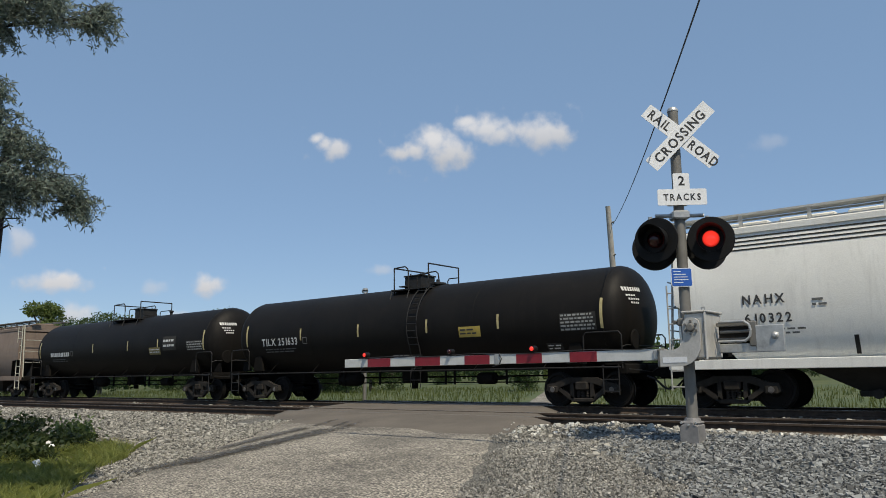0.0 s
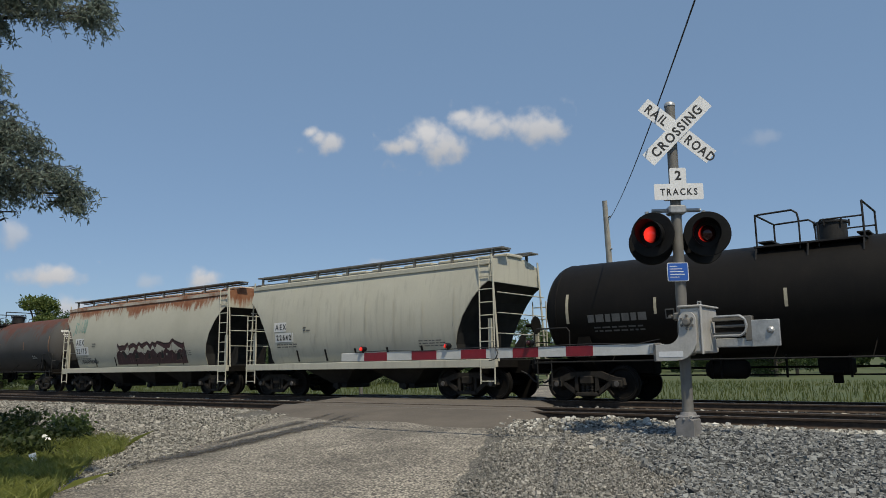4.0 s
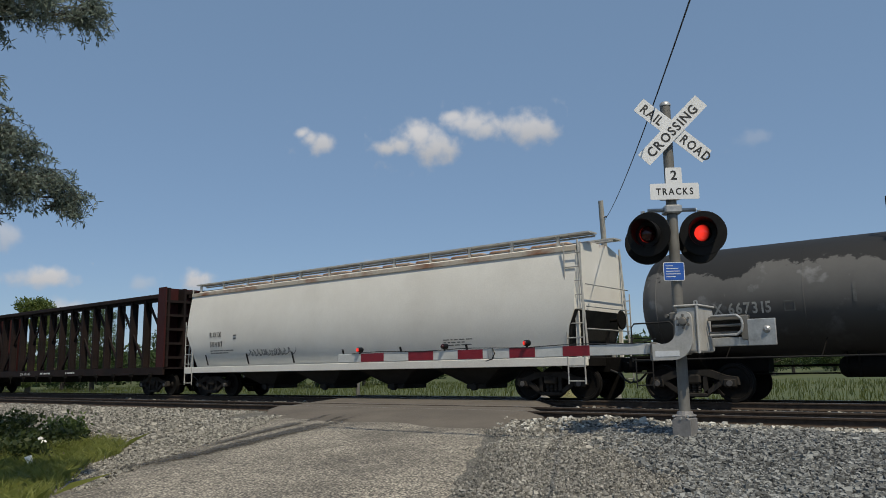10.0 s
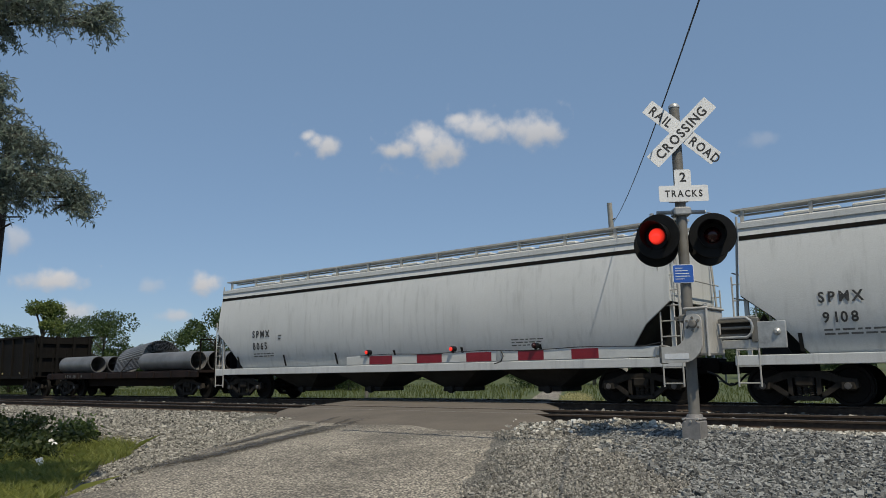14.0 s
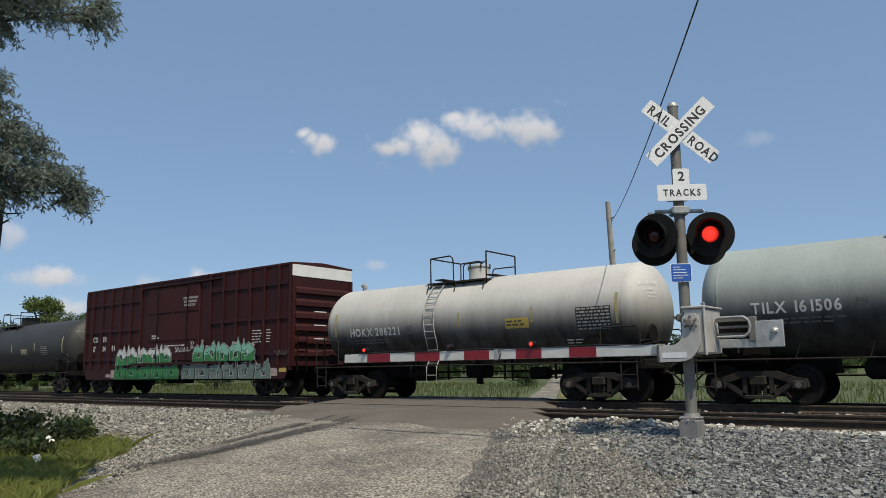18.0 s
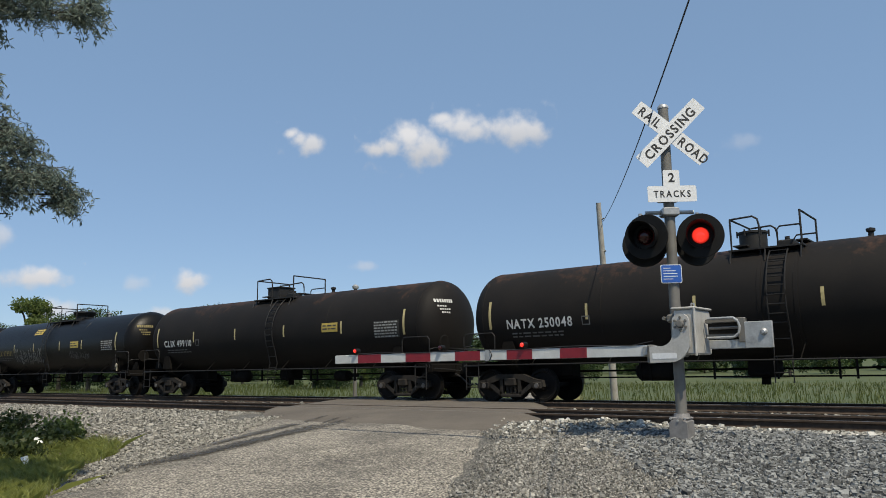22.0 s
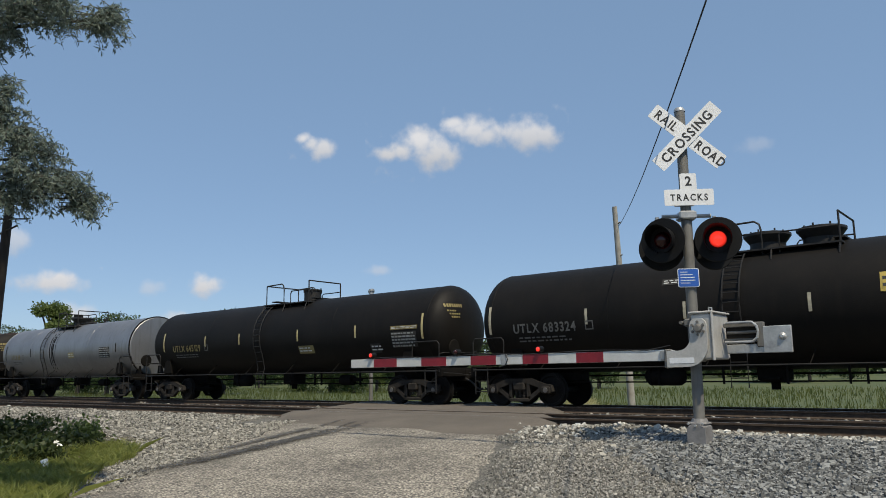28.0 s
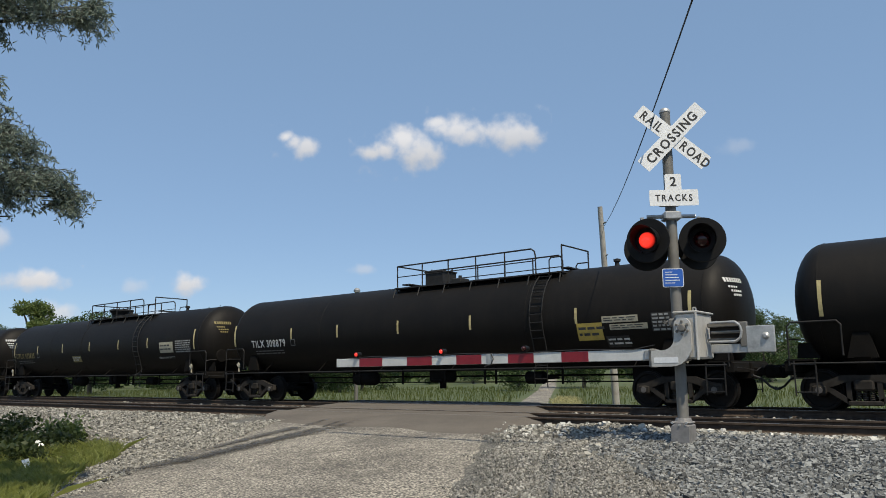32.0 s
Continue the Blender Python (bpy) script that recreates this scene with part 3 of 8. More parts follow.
solid("ground", grid_sheet("ground", GX, GY, GROUND), GROUND, "flat green summer field and grassy verge", "ground", "structure")


def road_x(y):
    return -14.8 - 0.575 * (y - 17.8)


def strip(name, edge, ys, mat, lift, cols=14, ragged=0.0, z_of=None, thick=0.05):
    """A sheet laid on the ground between two edges; edge(y): its left and right x."""
    v, f, n = [], [], cols + 1
    for y in ys:
        a, b = edge(y)
        a += ragged * noise.noise((y * 1.3, 3.0, 1.0)) + 0.4 * ragged * noise.noise((y * 5.1, 8.0, 1.0))
        b += ragged * noise.noise((y * 1.3, 9.0, 2.0)) + 0.4 * ragged * noise.noise((y * 5.1, 5.0, 2.0))
        for i in range(n):
            x = a + (b - a) * i / cols
            z = (z_of(x, y) if z_of else level(x, y)) + lift
            if i in (0, cols) and thick:
                z -= thick
            v.append((x, y, z))
    for j in range(len(ys) - 1):
        for i in range(cols):
            f.append((j * n + i, j * n + i + 1, (j + 1) * n + i + 1, (j + 1) * n + i))
    return sheet_mesh(name, v, f, mat)


# gravel beds under the loose stones
solid("gravel_bed", strip("gravel_bed", lambda y: (-90, 30), steps((-6.0, 4.6, 10), (4.6, 13.2, 30), (13.2, 21.4, 20), (21.4, 22.4, 3)), GRAVEL, 0.006, 240, 0, None, 0.0),
      GRAVEL, "pale crushed stone bed beside the railway tracks", "gravel", "structure")
solid("dark_gravel_bank", strip("dark_gravel_bank", lambda y: (float(np.interp(y, (-4.0, 4.0, 8.2, 10.2, 11.7), (8.0, -1.5, -3.1, -5.0, -5.6))), 12), steps((-4.0, 11.3, 60)), GRAVELDARK, 0.03, 60, 0.5),
      GRAVELDARK, "bank of coarse dark grey crushed stone", "gravel", "structure")
solid("road", strip("road", lambda y: (road_x(y) - 3.6, road_x(y) + 3.35), steps((-25, 0, 20), (0, 11.6, 50)), ROAD, 0.022, 24, 0.28),
      ROAD, "old pale chip-seal country road with worn edges", "road", "structure")


def ramp(x, y):
    """The asphalt of the crossing rises to the rail heads."""
    return float(np.interp(y, (10.8, 11.3, 12.4, 13.3, 18.2, 20.9, 22.5, 24), (-0.29, -0.185, -0.075, -0.012, -0.006, -0.012, -0.3, -0.9)))


def crossing_edge(y):
    lean = np.interp(y, (10.4, 11.3, 13.4, 20.0), (3.0, 3.35, 4.25, 4.4))
    return road_x(y) - lean, road_x(y) + float(np.interp(y, (10.4, 11.6, 12.9, 13.2, 20), (3.3, 3.6, 3.8, 4.2, 4.35)))


cross = thing("level_crossing", "worn brown-grey asphalt crossing over two railway tracks", "level crossing", None, "", "structure")
ys_a = steps((11.0, 13.72, 20))
part("asphalt_apron", strip("asphalt_apron", crossing_edge, ys_a, ASPHALT, 0.02, 20, 0.18, ramp, 0.10), ASPHALT, cross)
part("asphalt_panel", strip("asphalt_panel", crossing_edge, steps((13.97, 15.22, 6)), ASPHALT, 0.0, 20, 0.05, ramp, 0.12), ASPHALT, cross)
part("asphalt_panel", strip("asphalt_panel", crossing_edge, steps((15.47, 18.72, 12)), ASPHALT, 0.0, 20, 0.08, ramp, 0.12), ASPHALT, cross)
part("asphalt_panel", strip("asphalt_panel", crossing_edge, steps((18.99, 20.23, 6)), ASPHALT, 0.0, 20, 0.05, ramp, 0.12), ASPHALT, cross)
part("asphalt_apron", strip("asphalt_apron", crossing_edge, steps((20.50, 24.0, 10)), ASPHALT, 0.02, 20, 0.12, ramp, 0.10), ASPHALT, cross)
solid("far_road", strip("far_road", lambda y: (-21.9 - 0.567 * (y - 34.9) - 1.6, -21.9 - 0.567 * (y - 34.9) + 1.3), steps((23.5, 120, 40), (120, 700, 20)), ROAD, 0.03, 4, 0.1),
      ROAD, "narrow pale road running away through the fields", "road", "structure")

# tar stains where wheels turn off across the gravel
def stain(pts, w):
    v, f, film = [], [], []
    for i, (x, y) in enumerate(pts):
        a, b = Vector(pts[max(i - 1, 0)]), Vector(pts[min(i + 1, len(pts) - 1)])
        s = Vector((-(b - a).y, (b - a).x)).normalized() * w * (0.5 + 0.5 * math.sin(math.pi * (i + 0.6) / (len(pts) + 0.2)))
        for k in range(-3, 4):
            p, q = x + s.x * k / 3, y + s.y * k / 3
            v.append((p, q, (ramp(p, q) if q > 11.0 else level(p, q) + 0.015) + 0.034))
            film.append((1 - abs(k) / 3) * math.sin(math.pi * (i + 0.3) / (len(pts) - 0.4)) ** 0.4)
        if i:
            for k in range(6):
                f.append((i * 7 - 7 + k, i * 7 - 6 + k, i * 7 + 1 + k, i * 7 + k))
    me = sheet_mesh("tar_stain", v, f, TAR)
    me.attributes.new("film", "FLOAT", "POINT").data.foreach_set("value", film)
    return me


def bend(p, q, r, n=24):
    return [tuple((1 - t) ** 2 * Vector(p) + 2 * t * (1 - t) * Vector(q) + t * t * Vector(r)) for t in (i / n for i in range(n + 1))]


for pts, w in ((bend((-10.9, 5.7), (-10.9, 8.4), (-12.0, 12.2)), 0.46), (bend((-11.4, 7.4), (-12.3, 10.0), (-12.9, 12.2)), 0.26), (bend((-10.75, 6.6), (-11.4, 9.6), (-12.4, 12.2)), 0.18)):
    solid("tar_stain", stain(pts, w), TAR, "dark tyre-worn streak across pale gravel", "stain", "structure")


# rails and sleepers
def rail_profile(y):
    h = [(-0.07, -0.172), (0.07, -0.172), (0.07, -0.16), (0.011, -0.135), (0.011, -0.045), (0.036, -0.036), (0.036, -0.006), (0.028, 0.0),
         (-0.028, 0.0), (-0.036, -0.006), (-0.036, -0.036), (-0.011, -0.045), (-0.011, -0.135), (-0.07, -0.16)]
    return [(y + a, b) for a, b in h]


def rail(y, parent):
    b = Build()
    b.loft([[(x, p, z) for p, z in rail_profile(y)] for x in (-700, -60, -20, 0, 30, 700)])
    part("rail_web", b, RAILSTEEL, parent)
    t = Build()
    t.box(-700, 700, y - 0.026, y + 0.026, 0.0, 0.0012)
    part("rail_head", t, RAILTOP, parent, "worn bright running surface")


for name, yc in (("railway_track", YN), ("railway_track", YC)):
    tr = thing(name, "steel rails on timber sleepers in crushed stone", "railway track", None, "the two tracks", "structure")
    rail(yc - 0.755, tr)
    rail(yc + 0.755, tr)
    tie = Build().box(-0.11, 0.11, -1.3, 1.3, -0.19, 0.0, 0.012).mesh("sleeper", TIE)
    for i in range(110):
        x = -48 + i * 0.51
        part("sleeper", tie, TIE, tr, "", pose(x, yc, -0.178, 0, 0, random.uniform(-1, 1)))


# loose stones
ROCK = np.array([(-1, -1, -1), (1, -1, -1), (1, 1, -1), (-1, 1, -1), (-0.7, -0.8, 1), (0.8, -0.7, 1), (0.7, 0.8, 1), (-0.8, 0.7, 1)], float)
ROCKF = [(0, 3, 2, 1), (4, 5, 6, 7), (0, 1, 5, 4), (1, 2, 6, 5), (2, 3, 7, 6), (3, 0, 4, 7)]


def stones(name, spots, size, mat, label, sink=0.3, spread=0.35):
    rng = np.random.default_rng(7)
    n = len(spots)
    s = size * np.exp(rng.normal(0, spread, n))[:, None, None]
    v = ROCK[None] * rng.uniform(0.55, 1.25, (n, 8, 3)) * np.array([1, 0.86, 0.84]) * s / 2
    a = rng.uniform(0, 6.28, n)
    t = rng.uniform(0, 6.28, n)
    c, q = np.cos(a)[:, None], np.sin(a)[:, None]
    x, y, z = v[..., 0], v[..., 1], v[..., 2]
    ct, st = np.cos(t)[:, None], np.sin(t)[:, None]
    y, z = y * ct - z * st, y * st + z * ct
    x, y = x * c - y * q, x * q + y * c
    base = np.array([(p[0], p[1], p[2]) for p in spots])
    v = np.stack([x, y, z], -1) + base[:, None, :]
    v[..., 2] += (s[..., 0] * (0.33 - sink * 0.3))
    solid(name, pieces_mesh(name, v, ROCKF, 6, mat), mat, label, "stones", "stuff")


def scatter(n, seed, x0, x1, y0, y1, keep, lift=0.0):
    rng = np.random.default_rng(seed)
    out = []
    while len(out) < n:
        x, y = rng.uniform(x0, x1), rng.uniform(y0, y1)
        if keep(x, y, rng.uniform()):
            out.append((x, y, level(x, y) + lift))
    return out


def on_road(x, y, g=0.0):
    return road_x(y) - 3.6 - g < x < road_x(y) + 3.3 + g if y < 11 else road_x(y) - 4.4 - g < x < road_x(y) + 4.3 + g


def bank_edge(y):
    return float(np.interp(y, (4.0, 8.2, 10.2, 11.7), (-1.7, -3.3, -5.3, -5.9)))


def verge(x, y):
    """Where grass grows beside the road."""
    return x < -10.35 - 1.08 * (y - 4.95) + 0.35 * noise.noise((x * 0.8, y * 0.8, 4)) and y < 7.55 + 0.4 * noise.noise((x * 0.7, 2, 3)) + max(0, -x - 18) * 0.04


solid("grass_verge", strip("grass_verge", lambda y: (-60, -10.1 - 1.08 * (y - 4.95)), steps((-20, 0, 8), (0, 8.6, 30)), VERGESOIL, 0.03, 60, 0.2), VERGESOIL, "grassy soil beside the road", "verge", "structure")
stones("dark_stones", scatter(54000, 1, -6.6, 3.0, 4.4, 11.6, lambda x, y, u: x > bank_edge(y) - 0.15 + 0.7 * ((u * 7.3) % 1.0) ** 2 + 0.4 * noise.noise((x, y, 2)) and u < 1.5 / (0.3 + 0.12 * y), 0.022), 0.037, STONEDARK,
       "coarse dark grey crushed stone in a low bank", 0.2, 0.24)
stones("pale_stones", scatter(40000, 2, -50, -11.0, 5.0, 13.5, lambda x, y, u: not on_road(x, y, 0.0) and x < road_x(y) and u < (13 / -x) ** 1.2 and not verge(x, y), 0.006), 0.038, STONEPALE,
       "pale crushed ballast stones along the near track")
stones("shoulder_stones", scatter(19000, 3, -9.5, 6, 9.2, 13.55, lambda x, y, u: x > road_x(y) + 3.5 and (y > 11.2 or x < bank_edge(y) + 0.6), 0.006), 0.034, STONEPALE,
       "pale ballast stones beside the rails")
stones("white_stones", scatter(330, 4, -8.6, 4, 10.8, 12.9, lambda x, y, u: x > road_x(y) + 3.2 and abs(y - 12.0 - 0.25 * math.sin(x)) < 0.95 * u ** 0.7, 0.02), 0.052, STONEWHITE,
       "large white limestone lumps along the ballast shoulder", 0.1)
stones("verge_gravel", scatter(34000, 5, -8.4, -1.0, 3.5, 11.4, lambda x, y, u: road_x(y) + 3.15 + 0.8 * ((u * 9.7) % 1.0) + 0.4 * noise.noise((x * 1.5, y * 1.5, 5)) < x < bank_edge(y) + 0.7 and u < 1.4 / (0.3 + 0.14 * y), 0.024), 0.018, STONEGREY,
       "fine pale gravel spilled over the road edge")
stones("road_edge_gravel", scatter(9000, 8, -14.5, -9.0, 5.0, 12.0, lambda x, y, u: road_x(y) - 3.9 < x < road_x(y) - 2.6 + 0.5 * noise.noise((x, y, 7)), 0.022), 0.024, STONEPALE,
       "fine gravel strewn along the worn road edge")
stones("track_stones", scatter(9000, 6, -34, 6, 13.0, 21.6, lambda x, y, u: not on_road(x, y), -0.01), 0.05, STONEPALE,
       "ballast stones between the rails")

# ---- crossing signal with its gate ----
POST = (-4.0, 10.36)
FACE = 36.0     # the signs turn towards the road


def board(w, h, t, r=0.03, n=4):
    """A thin sheet with round corners, standing in x and z."""
    o = []
    for cx, cz, a0 in ((w / 2 - r, h / 2 - r, 0), (-w / 2 + r, h / 2 - r, 90), (-w / 2 + r, -h / 2 + r, 180), (w / 2 - r, -h / 2 + r, 270)):
        o += [(cx + r * math.cos(radians(a0 + 90 * k / n)), cz + r * math.sin(radians(a0 + 90 * k / n))) for k in range(n + 1)]
    return Build().slab(o, -t / 2, t / 2)


def centred(text, height, stretch=1.0, gap=0.13, y=0.0):
    b = Build()
    w = letters(b, text, 0, 0, height, lambda x, z: (x, y, z), gap, stretch) - gap * height * stretch
    b.v = [(x - w / 2, q, z - height / 2) for x, q, z in b.v]
    return b


def crossbuck(parent, blank=False):
    """Two crossed white boards with their words."""
    c = part("crossbuck", Build().box(-0.05, 0.05, 0.01, 0.05, -0.05, 0.05, 0.01), GALV, parent, "pair of crossed white boards")
    for k, (ang, words) in enumerate(((-41, ("RAIL", "ROAD")), (45, ("CROSSING",)))):
        m = pose(0, -0.012 * k, 0, 0, -ang, 0)
        bd = part("sign_board", board(1.22, 0.229, 0.006, 0.012), POSTSTEEL if blank else SIGNWHITE, c, "", m)
        if blank:
            continue
        for word, x0 in zip(words, ((-0.545, 0.165) if k == 0 else (-0.505,))):
            t = Build()
            if k == 0:
                letters(t, word, x0, -0.066, 0.132, lambda x, z: (x, -0.0045, z), 0.15, 0.80)
            else:
                letters(t, word, x0, -0.066, 0.132, lambda x, z: (x, -0.0045, z), 0.17, 0.94)
            part("sign_lettering", t, SIGNBLACK, c, "black capital letters", m)
    return c


def lamp_unit(parent, m):
    """A round black background with a deep hood round its lens."""
    u = part("flashing_light", Build().turned([(0.0, 0.312), (0.010, 0.320), (0.03, 0.308), (0.03, 0.14), (0.0, 0.14)], "y", 44), LAMPBLACK, parent, "round black light background with hood", m, 40)
    hood = Build()
    n, r = 32, 0.182
    v, f = [], []
    for i in range(n + 1):
        a = radians(-70 + 320 * i / n)
        reach = 0.28 * (0.30 + 0.70 * max(0.0, math.sin(a) * 0.60 + 0.40))
        for y, q in ((0.0, r), (-reach, r + 0.012), (-reach, r + 0.004), (0.0, r - 0.008)):
            v.append((q * math.cos(a), y, q * math.sin(a)))
    for i in range(n):
        for k in range(4):
            j = (k + 1) % 4
            f.append((i * 4 + k, i * 4 + j, i * 4 + 4 + j, i * 4 + 4 + k))
    hood.add(v, f)
    part("hood", hood, LAMPBLACK, u, "", None, 40)
    part("bezel", Build().turned([(0.0, 0.178), (-0.012, 0.178), (-0.012, 0.122), (0.10, 0.122), (0.10, 0.178)], "y", 32), LAMPBLACK, u, "", None, 40)
    part("housing", Build().turned([(0.03, 0.19), (0.12, 0.18), (0.19, 0.11), (0.2, 0.03)], "y", 24), LAMPBLACK, u, "", None, 40)
    return u


signal = thing("crossing_signal", "railroad crossing signal on a grey metal post in gravel", "crossing signal", pose(POST[0], POST[1], 0))
up = pose(0, 0, 0, 0, 0, FACE)
part("post", Build().turned([(-0.3, 0.076), (4.6, 0.073)], "z", 24), POSTSTEEL, signal, "dull grey metal tube", None, 40)
part("post_cap", Build().turned([(4.6, 0.079), (4.63, 0.079), (4.66, 0.055), (4.67, 0.0)], "z", 20), GALV, signal, "", None, 40)
base = part("junction_base", Build().box(-0.125, 0.125, -0.13, 0.13, -0.16, 0.18, 0.02), CASTGREY, signal, "grey cast junction box at the foot of the post")
part("base_lid", Build().slab([(-0.125, -0.09), (-0.085, -0.10), (-0.07, -0.13), (0.07, -0.13), (0.085, -0.10), (0.125, -0.09), (0.125, 0.15), (0.07, 0.165), (0.055, 0.205), (-0.055, 0.205), (-0.07, 0.165), (-0.125, 0.15)], -0.155, -0.128), CASTGREY, base, "cast cover with bolted ears")
part("flange", Build().box(-0.125, 0.125, -0.12, 0.12, 0.18, 0.215, 0.015).turned([(0.21, 0.115), (0.26, 0.10)], "z", 16), CASTGREY, base)
for a, c in ((-0.10, 0.20), (0.10, 0.20), (0.0, -0.10), (0.0, 0.17)):
    part("bolt", Build().turned([(-0.17, 0.016), (-0.15, 0.018)], "y", 8, (a, 0, c)), GALV, base)
buck = crossbuck(signal)
buck.matrix_basis = up @ pose(0.052, -0.115, 4.20)
plate = part("track_count_sign", Build().slab([(-0.343, -0.114), (-0.33, -0.127), (0.33, -0.127), (0.343, -0.114), (0.343, 0.09), (0.33, 0.105), (0.115, 0.105), (0.115, 0.32), (0.10, 0.335), (-0.10, 0.335), (-0.115, 0.32), (-0.115, 0.105), (-0.33, 0.105), (-0.343, 0.09)], -0.003, 0.003),
             SIGNWHITE, signal, "white sign that gives the number of tracks", up @ pose(0.027, -0.11, 3.32))
part("sign_lettering", centred("2", 0.13, 1.0, y=-0.0045), SIGNBLACK, plate, "black figure", pose(0, 0, 0.225))
part("sign_lettering", centred("TRACKS", 0.094, 0.84, 0.22, y=-0.0045), SIGNBLACK, plate, "black capital letters", pose(0, 0, -0.012))
part("sign_clamp", Build().box(-0.14, 0.14, -0.11, 0.10, 3.22, 3.26, 0.01), GALV, signal, "", up)
cross_arm = part("lamp_arm", Build().rod((-0.34, 0.0, 3.06), (0.34, 0.0, 3.06), 0.028, n=10).box(-0.12, 0.12, -0.12, 0.12, 3.0, 3.12, 0.02).rod((-0.40, 0.05, 3.06), (-0.40, 0.05, 2.75), 0.03, n=8).rod((0.40, 0.05, 3.06), (0.40, 0.05, 2.75), 0.03, n=8), GALV, signal, "", up)
LAMPS = []
BALL = Build().turned([(-0.118, 0.001)] + [(-0.118 * math.cos(math.pi * k / 16), 0.118 * math.sin(math.pi * k / 16)) for k in range(1, 16)] + [(0.118, 0.001)], "y", 28)
for a, turn in ((-0.365, -34), (0.40, -18)):
    u = lamp_unit(signal, up @ pose(a, -0.06, 2.71, 0, 0, turn))
    LAMPS.append(part("lens", BALL, LENSGLASS, u, "round red signal lens", pose(0, 0.0, 0), 60))
for a, turn in ((-0.29, 172), (0.45, 190)):
    u = lamp_unit(signal, up @ pose(a, 0.36, 2.65, 0, 0, turn))
    part("lens", BALL, LENSGLASS, u, "round red signal lens", None, 60)
    part("lamp_strut", Build().rod((a, 0.02, 2.75), (a, 0.40, 2.75), 0.03, n=8), LAMPBLACK, signal, "", up)
info = part("notice_plate", board(0.29, 0.26, 0.004, 0.025), SIGNWHITE, signal, "small blue notice with white border and lines", up @ pose(-0.05, -0.098, 2.17))
part("notice_face", board(0.272, 0.242, 0.002, 0.02), SIGNBLUE, info, "", pose(0, -0.004, 0))
b = Build()
for i, (w, h) in enumerate(((0.10, 0.009), (0.17, 0.010), (0.19, 0.010), (0.20, 0.010), (0.13, 0.009))):
    b.box(-0.11, -0.11 + w, -0.0072, -0.0062, 0.075 - 0.038 * i, 0.075 - 0.038 * i + h)
part("notice_lines", b, SIGNWHITE, info, "plain white bars of small writing")
part("notice_straps", Build().box(-0.10, 0.10, -0.095, 0.09, 2.24, 2.255).box(-0.10, 0.10, -0.095, 0.09, 2.09, 2.105), GALV, signal, "", up)

# gate mechanism
mech = part("gate_mechanism", Build().box(0.06, 0.34, -0.24, 0.40, 1.05, 1.66, 0.02), BOXGREY, signal, "silver metal gate motor box")
part("mechanism_lid", Build().box(0.03, 0.365, -0.265, 0.42, 1.66, 1.69, 0.01).box(0.335, 0.36, -0.262, -0.22, 1.03, 1.68, 0.006), BOXGREY, mech)
part("lid_handle", Build().pipe([(0.30, -0.2, 1.69), (0.30, -0.2, 1.73), (0.34, -0.2, 1.73), (0.34, -0.2, 1.69)], 0.01), GALV, mech)
elbow_outline = [(-0.28, 0.95), (-0.28, 1.17)]
elbow_outline += [(-0.11 + 0.17 * math.cos(radians(a)), 1.35 + 0.18 * math.sin(radians(a))) for a in range(-90, 1, 15)]
elbow_outline += [(0.175 + 0.115 * math.cos(radians(a)), 1.50 + 0.10 * math.sin(radians(a))) for a in range(180, -1, -30)]
elbow_outline += [(0.0 + 0.29 * math.cos(radians(a)), 1.23 + 0.28 * math.sin(radians(a))) for a in range(0, -91, -15)]
elbow = part("gate_elbow", Build().slab(elbow_outline, -0.31, -0.265), BOXGREY, signal, "bent silver casting that carries the gate arm")
part("elbow_hub", Build().turned([(-0.36, 0.035), (-0.355, 0.05), (-0.31, 0.06)], "y", 14, (0.175, 0, 1.46)), POSTSTEEL, elbow)
for k in range(6):
    a = radians(60 * k + 30)
    part("bolt", Build().turned([(-0.33, 0.018), (-0.305, 0.02)], "y", 6, (0.175 + 0.085 * math.cos(a), 0, 1.46 + 0.085 * math.sin(a))), POSTSTEEL, elbow)
part("elbow_label", Build().box(-0.24, 0.10, -0.314, -0.311, 1.0, 1.075), SIGNWHITE, elbow, "white label strip with faint line")
for z in (1.50, 1.02):
    part("mast_bracket", Build().box(-0.10, 0.13, -0.11, 0.11, z, z + 0.11, 0.02), POSTSTEEL, signal)
frame_b = Build()
frame_b.box(0.36, 0.90, 0.12, 0.16, 1.47, 1.53, 0.01).box(0.36, 0.86, 0.12, 0.16, 1.27, 1.32, 0.008).box(0.80, 0.90, 0.10, 0.18, 1.2, 1.53, 0.01)
frame_b.rod((0.42, 0.10, 1.40), (0.84, 0.10, 1.40), 0.02, n=8)
part("counterweight_frame", frame_b, POSTSTEEL, signal, "silver bars of the counterweight arm")
part("counterweight_backing", Build().box(0.38, 0.86, 0.165, 0.19, 1.24, 1.54, 0.008), TRUCKS, signal, "dark rusted backing plate")
part("counterweight_rod", Build().pipe([(0.40, 0.06, 1.27), (0.76, 0.06, 1.27), (0.82, 0.06, 1.32), (0.84, 0.06, 1.40), (0.82, 0.06, 1.48), (0.76, 0.06, 1.53), (0.42, 0.06, 1.53)], 0.018, 8), GALV, signal)
cw = part("counterweight", Build().box(0.88, 1.24, 0.10, 0.14, 1.12, 1.47, 0.008), GALV, signal, "large galvanised counterweight plate")
part("counterweight_bolt", Build().turned([(0.065, 0.02), (0.08, 0.04), (0.10, 0.05)], "y", 12, (1.13, 0, 1.33)), GALV, cw)
part("lower_plate", Build().box(0.40, 0.90, 0.12, 0.15, 1.12, 1.24, 0.008), GALV, signal)
